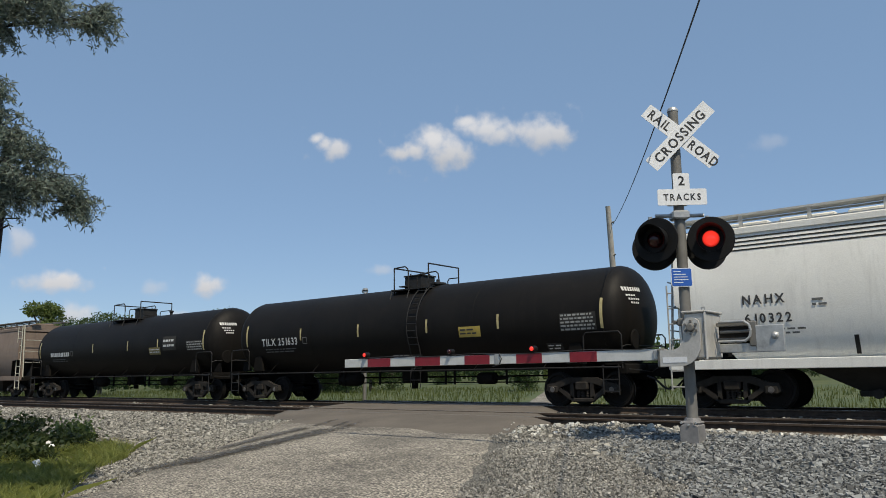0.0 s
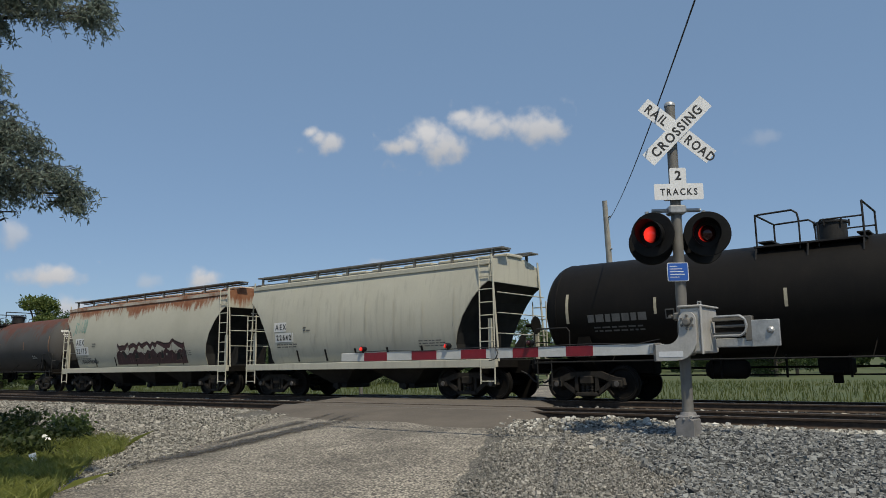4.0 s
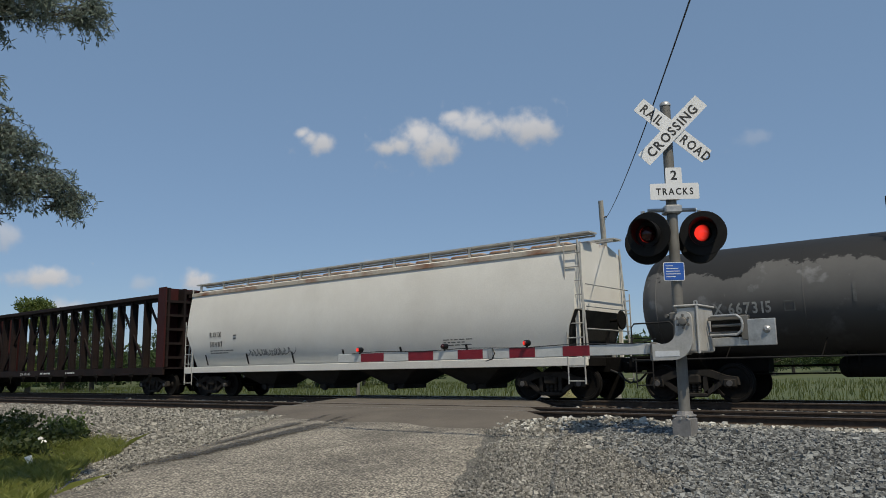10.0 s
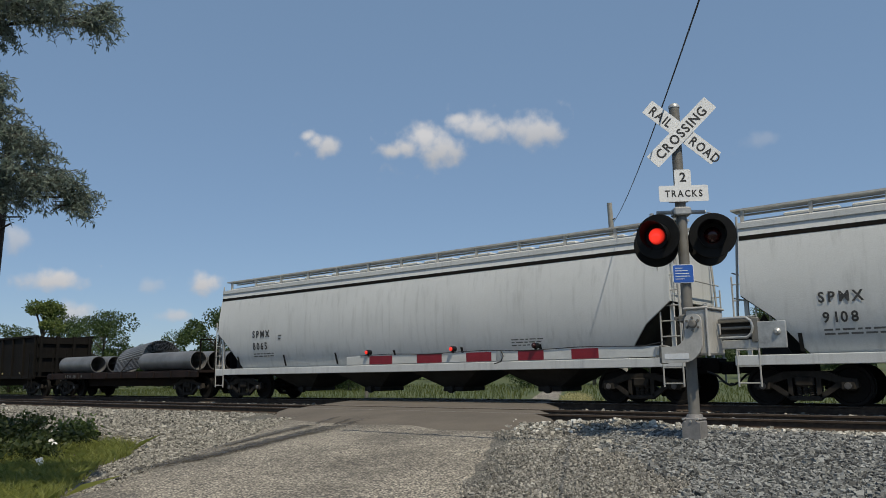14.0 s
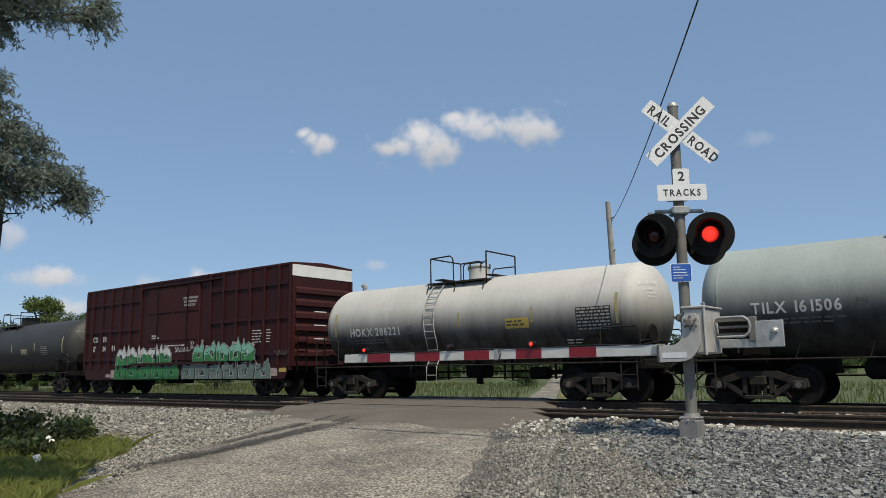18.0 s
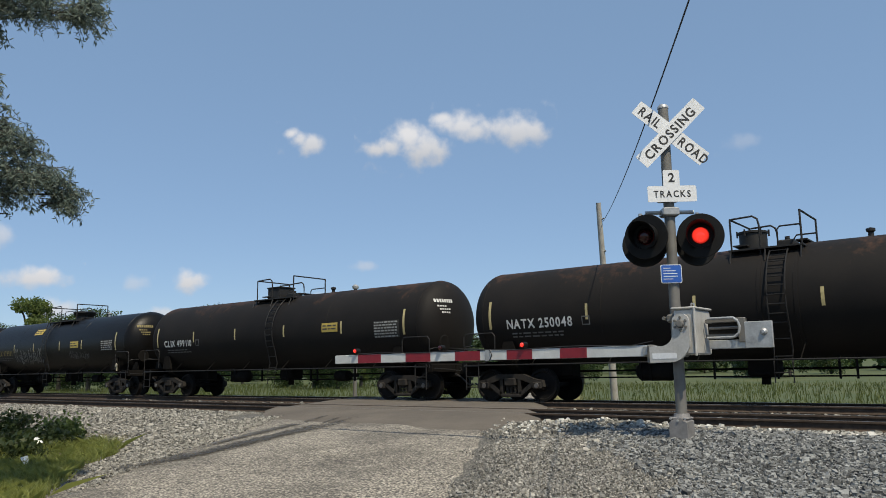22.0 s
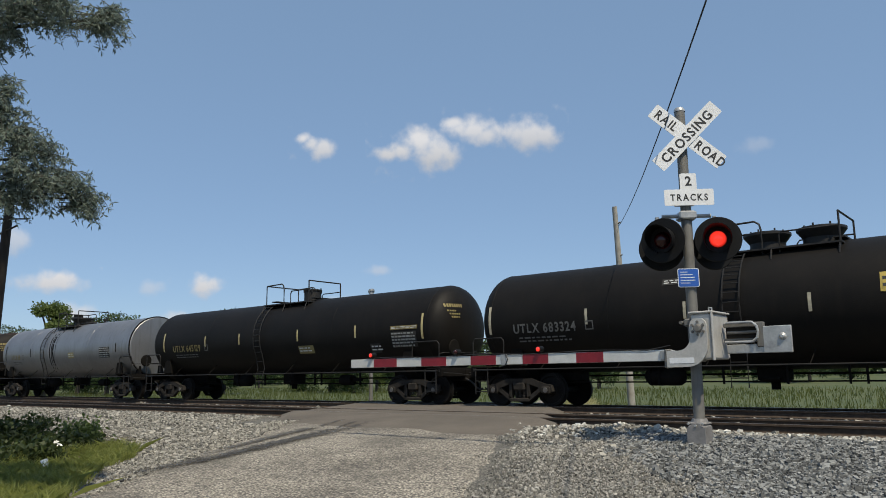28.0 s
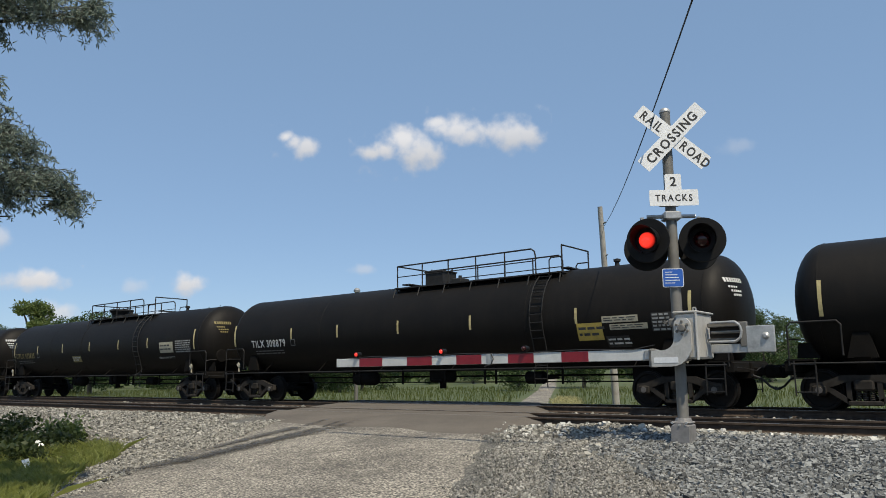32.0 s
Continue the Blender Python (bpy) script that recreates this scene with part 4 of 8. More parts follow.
for z in (1.56, 1.07):
    part("mast_bolt", Build().rod((-0.14, -0.10, z), (-0.14, 0.10, z), 0.025, n=8), POSTSTEEL, signal)

# gate arm: lies across the road
ARM0, ARM1 = -0.34, -6.62
arm = part("gate_arm", Build().box(ARM1, ARM0 - 0.02, -0.024, 0.0, 1.04, 1.195, 0.006), ARMWHITE, signal, "long lowered gate arm with red and white stripes", pose(0, -0.12, 0))
part("arm_adapter", Build().box(ARM0 - 0.10, ARM0 + 0.10, -0.05, 0.03, 1.05, 1.185, 0.01), GALV, arm)
part("arm_clamp", Build().box(ARM0 - 0.02, ARM0 + 0.06, -0.10, 0.06, 0.94, 1.20, 0.015).rod((ARM0 + 0.02, -0.12, 1.17), (ARM0 + 0.02, 0.08, 1.17), 0.015).rod((ARM0 + 0.02, -0.12, 0.97), (ARM0 + 0.02, 0.08, 0.97), 0.015), POSTSTEEL, arm)
for x, w in ((-6.01, 0.57), (-4.85, 0.56), (-3.76, 0.51), (-2.73, 0.47), (-1.77, 0.45)):
    part("red_stripe", Build().box(x, x + w, -0.029, -0.0245, 1.042, 1.193), ARMRED, arm, "red reflective stripe")
part("arm_splice", Build().box(-3.15, -3.05, -0.035, 0.01, 1.03, 1.205, 0.006), GALV, arm)
wire_pts = [(x, -0.03, 1.207 + 0.012 * math.sin(3.1 * x)) for x in [ARM0 - 0.3 - 0.35 * i for i in range(17)]]
part("lamp_cable", Build().tube([(ARM0 + 0.05, -0.03, 1.25), (ARM0 - 0.25, -0.03, 1.20)] + wire_pts, [0.007] * (len(wire_pts) + 2), 5), CABLE, arm)
part("hanging_cable", Build().pipe([(-3.05, -0.04, 1.21), (-3.00, -0.05, 1.12), (-3.05, -0.05, 1.03), (-3.18, -0.045, 1.0)], 0.009, 5), CABLE, arm)
ARMLAMPS = []
for k, x in enumerate((-6.05, -4.05, -2.41)):
    hb = Build().turned([(-0.055, 0.036), (-0.05, 0.046), (0.05, 0.046), (0.06, 0.036)], "y", 16, (x, -0.012, 1.265)).rod((x, -0.012, 1.19), (x, -0.012, 1.22), 0.02)
    h = part("gate_lamp", hb, LAMPBLACK, arm, "small lamp clipped on the gate arm", None, 40)
    d = Build().turned([(-0.038, 0.001)] + [(-0.038 * math.cos(math.pi * q / 12), 0.038 * math.sin(math.pi * q / 12)) for q in range(1, 12)] + [(0.038, 0.001)], "y", 16)
    ARMLAMPS.append(part("lamp_lens", d, LENSGLASS, h, "red lamp glass", pose(x, -0.065, 1.265, 0, 0, 180 if k == 0 else 0), 60))

# the signal across the tracks, seen from behind
far = thing("crossing_signal", "crossing signal beyond the tracks, seen from behind", "crossing signal", pose(-23.9, 24.2, -0.52))
part("post", Build().turned([(-0.3, 0.085), (5.05, 0.08)], "z", 14), POSTSTEEL, far, "dull grey metal tube", None, 40)
part("bell", Build().turned([(5.05, 0.03), (5.10, 0.13), (5.20, 0.15), (5.28, 0.08), (5.3, 0.0)], "z", 16), GALV, far, "round silver bell", None, 40)
fb = crossbuck(far, True)
fb.matrix_basis = pose(0.05, 0.12, 4.45, 0, 0, 178)
part("lamp_arm", Build().rod((-0.42, 0, 3.38), (0.42, 0, 3.38), 0.03, n=8), GALV, far, "", pose(0, 0, 0, 0, 0, 28))
FARLAMPS = []
for a in (-0.5, 0.5):
    fl = lamp_unit(far, pose(0, 0, 0, 0, 0, 28) @ pose(a, -0.08, 3.1, 0, 0, 10))
    FARLAMPS.append(part("lens", BALL, LENSGLASS, fl, "round red signal lens", pose(0, 0, 0), 60))
part("junction_base", Build().box(-0.16, 0.16, -0.16, 0.16, -0.12, 0.2, 0.03), BOXGREY, far)

# ---- poles and cables ----
pole = thing("utility_pole", "leaning weathered grey timber utility pole", "utility pole", pose(-14.02, 29.25, -1.05))
part("pole_shaft", Build().tube([(0, 0, -0.5), (0.04, -0.25, 2.0), (0.17, -0.85, 5.4), (0.32, -1.4, 8.65)], [0.16, 0.15, 0.13, 0.10], 12), POLEWOOD, pole, "", None, 50)
for a, c in (((0.27, -1.3, 7.9), (0.50, -1.3, 8.0)), ((0.22, -1.1, 6.6), (0.42, -1.1, 6.7))):
    part("bracket", Build().rod(a, c, 0.028, n=6), POSTSTEEL, pole)


def cable(name, a, b, sag, r=0.011, n=24, label="black overhead cable"):
    a, b = Vector(a), Vector(b)
    pts = [a.lerp(b, t) - Vector((0, 0, 4 * sag * t * (1 - t))) for t in (i / n for i in range(n + 1))]
    return solid(name, Build().tube(pts, [r] * len(pts), 6), CABLE, label, "cable")


cable("overhead_cable", (-13.6, 27.98, 6.82), (1.12, 1.0, 4.78), 0.45, 0.011, label="black overhead cable slung from the pole")
near_pole = thing("utility_pole", "dark leaning timber pole under the tree", "utility pole", pose(-15.56, 5.72, -0.8))
part("pole_shaft", Build().tube([(0, 0, -0.3), (0.28, -0.06, 2.6), (0.77, -0.17, 4.99), (0.92, -0.2, 6.0)], [0.10, 0.09, 0.075, 0.07], 10), POLEDARK, near_pole, "", None, 50)
part("cross_bar", Build().rod((0.5, -0.2, 4.35), (1.05, -0.12, 4.45), 0.018).rod((0.62, -0.3, 4.6), (0.95, 0.1, 4.62), 0.015), POLEDARK, near_pole)

# ---- plants ----


def leaf_cards(spots, length, width, rng, droop=0.0, spread=1.0):
    """Leaves as slim folded blades: four corners each."""
    n = len(spots)
    d = rng.normal(0, spread, (n, 3))
    d[:, 2] -= droop
    d /= np.linalg.norm(d, axis=1)[:, None]
    s = np.cross(d, rng.normal(0, 1, (n, 3)))
    s /= np.linalg.norm(s, axis=1)[:, None]
    ln = length * rng.uniform(0.6, 1.3, n)[:, None]
    w = width * rng.uniform(0.7, 1.2, n)[:, None]
    p = np.array(spots)
    return np.stack([p, p + d * ln * 0.45 + s * w / 2, p + d * ln, p + d * ln * 0.45 - s * w / 2], 1)


def tree(name, height, width, seed, leafmat, label, m, lean=0.0, leaf=0.21, count=10500, low=0.07):
    """A trunk with limbs and a crown of many leaf sprays in uneven lobes."""
    rng = np.random.default_rng(seed)
    t = thing(name, label, "tree", m, "trees beyond the tracks")
    b = Build()
    top = height * 0.82
    b.tube([(0, 0, -0.5), (0.1 * width * lean, 0, height * 0.3), (0.2 * width * lean, 0.1, top)], [0.03 * height, 0.022 * height, 0.006 * height], 8)
    lobes = []
    for i in range(24):
        a, h = rng.uniform(0, 6.28), rng.uniform(low, 0.92)
        reach = width * 0.5 * (0.35 + 0.75 * math.sin(math.pi * min(0.97, (h - low * 0.6) / (1.05 - low * 0.6)))) * rng.uniform(0.5, 1.0)
        e = Vector((reach * math.cos(a), reach * math.sin(a), h * height))
        b.tube([(0, 0, e.z * 0.7), (e.x * 0.5, e.y * 0.5, e.z * 0.88), e], [0.010 * height, 0.006 * height, 0.002 * height], 5)
        lobes.append((e, width * rng.uniform(0.14, 0.27)))
    lobes.append((Vector((0, 0, height * 0.88)), width * 0.22))
    part("trunk", b, BARK, t, "grey trunk and limbs", None, 60)
    spots = []
    for e, r in lobes:
        k = count // len(lobes)
        d = rng.normal(0, 1, (k, 3))
        d /= np.linalg.norm(d, axis=1)[:, None]
        d *= (rng.uniform(0.35, 1.0, k) ** 0.5)[:, None] * r
        d[:, 2] *= 0.8
        spots.append(d + np.array(e))
    v = leaf_cards(np.concatenate(spots), leaf * 1.4, leaf * 0.8, rng, 0.3)
    part("crown", pieces_mesh("crown", v, [(0, 1, 2, 3)], 1, leafmat), leafmat, t, "leafy crown")
    return t


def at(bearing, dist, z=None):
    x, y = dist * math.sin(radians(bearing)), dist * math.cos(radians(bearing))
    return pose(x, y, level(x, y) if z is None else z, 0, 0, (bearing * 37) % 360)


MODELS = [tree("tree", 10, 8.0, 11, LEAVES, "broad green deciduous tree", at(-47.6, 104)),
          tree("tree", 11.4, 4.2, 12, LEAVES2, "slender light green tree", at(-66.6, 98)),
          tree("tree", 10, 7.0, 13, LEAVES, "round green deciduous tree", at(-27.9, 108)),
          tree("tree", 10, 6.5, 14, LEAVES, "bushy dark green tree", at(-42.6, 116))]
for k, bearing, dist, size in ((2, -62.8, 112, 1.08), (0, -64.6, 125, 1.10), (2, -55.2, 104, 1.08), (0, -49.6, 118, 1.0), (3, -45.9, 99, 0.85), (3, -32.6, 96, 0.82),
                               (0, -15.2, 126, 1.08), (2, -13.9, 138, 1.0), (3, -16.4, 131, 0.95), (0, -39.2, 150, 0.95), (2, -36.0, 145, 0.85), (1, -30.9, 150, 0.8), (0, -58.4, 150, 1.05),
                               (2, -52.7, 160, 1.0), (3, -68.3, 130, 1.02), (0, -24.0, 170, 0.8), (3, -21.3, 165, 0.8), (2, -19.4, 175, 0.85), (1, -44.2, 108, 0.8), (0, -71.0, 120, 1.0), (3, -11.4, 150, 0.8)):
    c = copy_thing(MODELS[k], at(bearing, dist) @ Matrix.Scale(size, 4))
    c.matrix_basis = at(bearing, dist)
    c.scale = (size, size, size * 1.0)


def woods(name, rows, leaf, mat, label, seed):
    """Far woods: crowns of leaf clumps side by side. rows: bearing, distance, height, width, count."""
    rng = np.random.default_rng(seed)
    spots = []
    for b0, b1, d0, d1, h0, h1, crowns, per in rows:
        for i in range(crowns):
            bearing, dist = rng.uniform(b0, b1), rng.uniform(d0, d1)
            x, y = dist * math.sin(radians(bearing)), dist * math.cos(radians(bearing))
            h = rng.uniform(h0, h1)
            r = h * rng.uniform(0.28, 0.42)
            d = rng.normal(0, 1, (per, 3))
            d /= np.linalg.norm(d, axis=1)[:, None]
            d *= (rng.uniform(0.5, 1.0, per))[:, None]
            d *= np.array([r, r, h * 0.5])
            spots.append(d + np.array([x, y, level(x, y) + h * 0.48]))
    v = leaf_cards(np.concatenate(spots), leaf, leaf * 0.75, rng, 0.2)
    solid(name, pieces_mesh(name, v, [(0, 1, 2, 3)], 1, mat), mat, label, "woods", "stuff")


woods("far_hedgerow", ((-80, -8, 175, 230, 5.5, 9.5, 220, 90),), 1.5, LEAVES, "distant green hedgerow along the fields", 21)

# wooded hill on the horizon
hv, hf, HN = [], [], 60
for i in range(HN + 1):
    bearing = -85 + 115 * i / HN
    crest = 18 + 22 * max(0.0, math.sin(radians((bearing + 24) * 2.6))) * (bearing > -24) + 5 * noise.noise((bearing * 0.2, 0, 0))
    for d, z in ((600, -2), (700, crest * 0.55), (820, crest), (1000, crest * 0.8), (1400, -5)):
        hv.append((d * math.sin(radians(bearing)), d * math.cos(radians(bearing)), z))
    if i:
        for k in range(4):
            hf.append((i * 5 - 5 + k, i * 5 - 4 + k, i * 5 + 1 + k, i * 5 + k))
HILLMAT = surface("wooded_hillside", (0.025, 0.045, 0.018), (0.05, 0.075, 0.03), 0.06, 0.95, grain=0.5)
solid("hill", sheet_mesh("hill", hv, hf, HILLMAT), HILLMAT, "low wooded hill on the horizon", "hill", "structure")
woods("hill_woods", ((-85, 28, 610, 820, 14, 26, 420, 34),), 6.5, LEAVES, "dark green woods on the far hill", 23)


def grass(name, spots, h, w, mat, label, seed=3, lean=0.35):
    rng = np.random.default_rng(seed)
    n = len(spots)
    p = np.array(spots)
    a = rng.uniform(0, 6.28, n)
    s = np.stack([np.cos(a), np.sin(a), np.zeros(n)], 1) * (w * rng.uniform(0.6, 1.3, n))[:, None]
    tip = np.stack([rng.normal(0, lean, n), rng.normal(0, lean, n), np.ones(n)], 1) * (h * rng.uniform(0.45, 1.25, n))[:, None]
    mid = tip * np.array([0.3, 0.3, 0.6])
    v = np.stack([p - s / 2, p + s / 2, p + mid + s * 0.4, p + tip, p + mid - s * 0.4], 1)
    solid(name, pieces_mesh(name, v, [(0, 1, 2, 3, 4)], 1, mat), mat, label, "grass", "stuff")


grass("verge_grass", scatter(44000, 31, -20, -7, 2.0, 8.6, lambda x, y, u: verge(x, y) and noise.noise((x * 2.6, y * 2.6, 11)) > -0.10 - 0.3 * u and math.hypot(x + 13.4, y - 6.2) > 0.45 + 0.25 * u, 0.02), 0.21, 0.014, BLADES, "short sunlit grass beside the road", 5, 0.75)
grass("field_grass", scatter(52000, 32, -75, 12, 22.4, 40, lambda x, y, u: not on_road(x, y, -0.6) and u < 1.0 - 0.5 * (y - 22) / 20 and not -23.6 - 0.567 * (y - 34.9) < x < -20.4 - 0.567 * (y - 34.9)), 0.46, 0.02, REEDS, "tall green grass beyond the tracks", 6, 0.34)
grass("far_field_grass", scatter(16000, 33, -120, 20, 40, 95, lambda x, y, u: not -23.8 - 0.567 * (y - 34.9) < x < -20.2 - 0.567 * (y - 34.9)), 0.5, 0.05, REEDS, "tall green field grass", 7, 0.2)
grass("dry_grass", scatter(5200, 34, -30, -13, 25, 48, lambda x, y, u: 0.1 < x - (-20.4 - 0.567 * (y - 34.9)) < 1.7), 0.5, 0.03, DRYGRASS, "pale dry grass at the road edge", 8, 0.5)


def bush(name, centre, size, seed, count, mat, label, leaf=0.07):
    rng = np.random.default_rng(seed)
    t = thing(name, label, "weeds", pose(centre[0], centre[1], level(centre[0], centre[1])))
    b = Build()
    spots = []
    for i in range(16):
        a, q = rng.uniform(0, 6.28), rng.uniform(0.2, 1.0)
        e = Vector((size[0] * q * math.cos(a), size[1] * q * math.sin(a), size[2] * rng.uniform(0.4, 1.0)))
        b.tube([(e.x * 0.4, e.y * 0.4, -0.05), (e.x * 0.7, e.y * 0.7, e.z * 0.6), e], [0.008, 0.006, 0.003], 4)
        k = count // 16
        spots.append(np.array(e) * rng.uniform(0.25, 1.05, k)[:, None] + rng.normal(0, 0.09, (k, 3)))
    tagged(part("stems", b, BARK, t), kind="stuff")
    sp = np.concatenate(spots)
    sp[:, 2] = np.abs(sp[:, 2])
    part("foliage", pieces_mesh("foliage", leaf_cards(sp, leaf * 1.5, leaf, rng, 0.1), [(0, 1, 2, 3)], 1, mat), mat, t, "dark green leaves")


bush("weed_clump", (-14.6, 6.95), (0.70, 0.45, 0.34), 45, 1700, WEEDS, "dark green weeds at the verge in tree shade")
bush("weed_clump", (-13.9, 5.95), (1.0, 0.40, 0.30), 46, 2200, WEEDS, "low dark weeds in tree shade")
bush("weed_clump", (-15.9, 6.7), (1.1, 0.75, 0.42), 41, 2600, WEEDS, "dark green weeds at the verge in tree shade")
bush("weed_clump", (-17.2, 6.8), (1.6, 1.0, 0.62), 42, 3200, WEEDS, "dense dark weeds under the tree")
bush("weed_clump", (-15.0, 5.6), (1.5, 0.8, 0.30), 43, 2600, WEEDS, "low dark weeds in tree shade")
bush("weed_clump", (-15.4, 7.45), (0.6, 0.3, 0.5), 44, 900, LEAVES2, "light green weeds beside the gravel")

lv = Build().add([(-0.17, 0.02, 0.0), (-0.05, -0.06, 0.02), (0.10, -0.09, 0.0), (0.20, 0.0, 0.01), (0.05, 0.07, 0.06), (-0.10, 0.10, 0.10), (-0.02, 0.0, 0.14), (0.09, 0.01, 0.09)],
                 [(0, 1, 6), (1, 2, 7, 6), (2, 3, 7), (3, 4, 7), (4, 6, 7), (4, 5, 6), (5, 0, 6), (0, 5, 4, 3, 2, 1)])
solid("litter", lv, WHITEPAINT, "crumpled white paper litter in weeds", "litter", m=pose(-14.15, 6.40, level(-14.15, 6.40) + 0.24, 0, 0, 20) @ Matrix.Scale(0.8, 4))
solid("litter", lv.mesh("litter", WHITEPAINT), WHITEPAINT, "flat white scrap lying in grass", "litter", m=pose(-12.75, 5.62, level(-12.75, 5.62) + 0.10, 10, 0, 160))

# willow over the road side
wil = thing("willow_tree", "grey-green willow with drooping leafy branches", "tree", pose(-12.3, 2.68, -0.7))
O = Vector((-12.3, 2.68, -0.7))
rng = np.random.default_rng(77)
wb = Build()
wb.tube([(0, 0, -0.4), (-0.1, -0.1, 2.2), (0.25, -0.1, 4.4), (0.2, 0.1, 6.6)], [0.30, 0.24, 0.19, 0.10], 10)
# the last three lobes are unseen, added high up to shade the verge
LOBES = (((-9.0, 3.60, 5.33), (0.62, 0.42, 0.26)), ((-9.62, 3.38, 5.42), (0.42, 0.35, 0.22)), ((-9.85, 3.42, 5.12), (0.26, 0.22, 0.16)), ((-8.52, 3.99, 5.11), (0.36, 0.26, 0.14)), ((-9.55, 3.0, 5.95), (1.0, 0.7, 0.5)), ((-10.45, 3.1, 4.1), (0.45, 0.42, 0.95)),
         ((-9.52, 3.36, 4.2), (0.18, 0.20, 0.26)), ((-9.40, 3.52, 3.80), (0.34, 0.28, 0.27)), ((-9.29, 3.66, 3.44), (0.46, 0.30, 0.26)), ((-9.04, 3.91, 3.20), (0.36, 0.27, 0.20)),
         ((-8.88, 4.07, 2.97), (0.19, 0.18, 0.15)), ((-9.66, 3.66, 3.22), (0.32, 0.30, 0.26)), ((-10.9, 2.7, 5.4), (0.9, 0.8, 0.7)), ((-12.2, 2.4, 6.6), (1.5, 1.3, 1.0)), ((-13.6, 3.0, 5.0), (1.2, 1.1, 0.9)),
         ((-12.9, 1.2, 4.6), (1.1, 1.0, 0.9)), ((-10.0, 4.3, 9.3), (1.4, 1.1, 0.7)), ((-11.6, 4.1, 9.2), (1.4, 1.2, 0.7)), ((-12.9, 4.2, 8.8), (1.3, 1.2, 0.7)))
part("trunk", wb, BARK, wil, "grey trunk", None, 60)
SWAYING = []
for first, last, sway in ((0, 5, 1.0), (5, 12, 1.5), (12, 19, 0.0)):
    tips, twigs, limbs = [], Build(), Build()
    for c, r in LOBES[first:last]:
        e = Vector(c) - O
        start = Vector((0.1, 0, min(6.2, max(2.6, e.z - 0.4))))
        mid = start.lerp(e, 0.55) + Vector((0, 0, 0.35))
        limbs.tube([start, mid, e], [0.055, 0.03, 0.010], 6)
        knots = [Vector(rng.normal(0, 1, 3)).normalized() * rng.uniform(0.35, 0.95) for k in range(11)]
        for i in range(int(44 + 36 * r[0] * r[1] * r[2] / 0.03) if r[0] < 0.9 else (50 if c[2] < 8 else 270)):
            d = Vector(rng.normal(0, 1, 3)).normalized() * rng.uniform(0.2, 1.0) ** 0.5
            if i % 5:
                d = knots[i % 11] + d * 0.30
            s = e + Vector((d.x * r[0], d.y * r[1], d.z * r[2]))
            out = (s - mid).normalized() * 0.24 + Vector(rng.normal(0, 0.09, 3))
            pts = [s - out * 0.5, s, s + out * 0.5 + Vector((0, 0, -0.06)), s + out * 0.8 + Vector((0, 0, -0.17))]
            twigs.tube(pts, [0.006, 0.005, 0.003, 0.0015], 3)
            for a, q in zip(pts, pts[1:]):
                for k in range(10):
                    tips.append(a.lerp(q, rng.uniform()))
    cr = part("crown", pieces_mesh("crown", leaf_cards([tuple(p) for p in tips], 0.072, 0.019, rng, 0.4, 0.75), [(0, 1, 2, 3)], 1, WILLOW), WILLOW, wil, "slim grey-green leaves")
    part("limb", limbs, TWIG, cr, "", None, 60)
    tagged(part("branch_spray", twigs, TWIG, cr), kind="stuff")
    if sway:
        SWAYING.append((cr, Vector((1.6, 0.2, 4.9)), sway))

# ---- farmhouse and fence beyond the fields ----
ROOFMAT = surface("grey_shingles", (0.10, 0.10, 0.105), (0.07, 0.07, 0.075), 2.0, 0.9)
PANE = surface("dark_window_glass", (0.02, 0.022, 0.026), (0.03, 0.032, 0.036), 1.0, 0.1)
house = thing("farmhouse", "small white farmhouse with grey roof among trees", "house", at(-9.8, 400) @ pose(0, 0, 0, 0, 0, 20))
house.scale = (1.25, 1.25, 1.25)
part("wall", Build().box(-4, 4, -3, 3, 0, 3.2), WHITEPAINT, house, "white boarded walls")
part("wall", Build().loft([[(-4.0, -3, 3.2), (-4.0, 3, 3.2), (-4.0, 0, 5.2)], [(4.0, -3, 3.2), (4.0, 3, 3.2), (4.0, 0, 5.2)]]), WHITEPAINT, house, "white gable")
part("roof", Build().bar((-4.4, -1.7, 4.25), (4.4, -1.7, 4.25), 4.2, 0.12), ROOFMAT, house, "", pose(0, 0, 0, 0, 0, 0))
part("roof", Build().bar((-4.4, 1.7, 4.25), (4.4, 1.7, 4.25), 4.2, 0.12), ROOFMAT, house)
for x in (-2.4, 0.0, 2.4):
    part("window", Build().box(x - 0.45, x + 0.45, -3.06, -2.98, 1.2, 2.5), PANE, house, "dark window")

# ---- clouds far off, drifting slowly ----


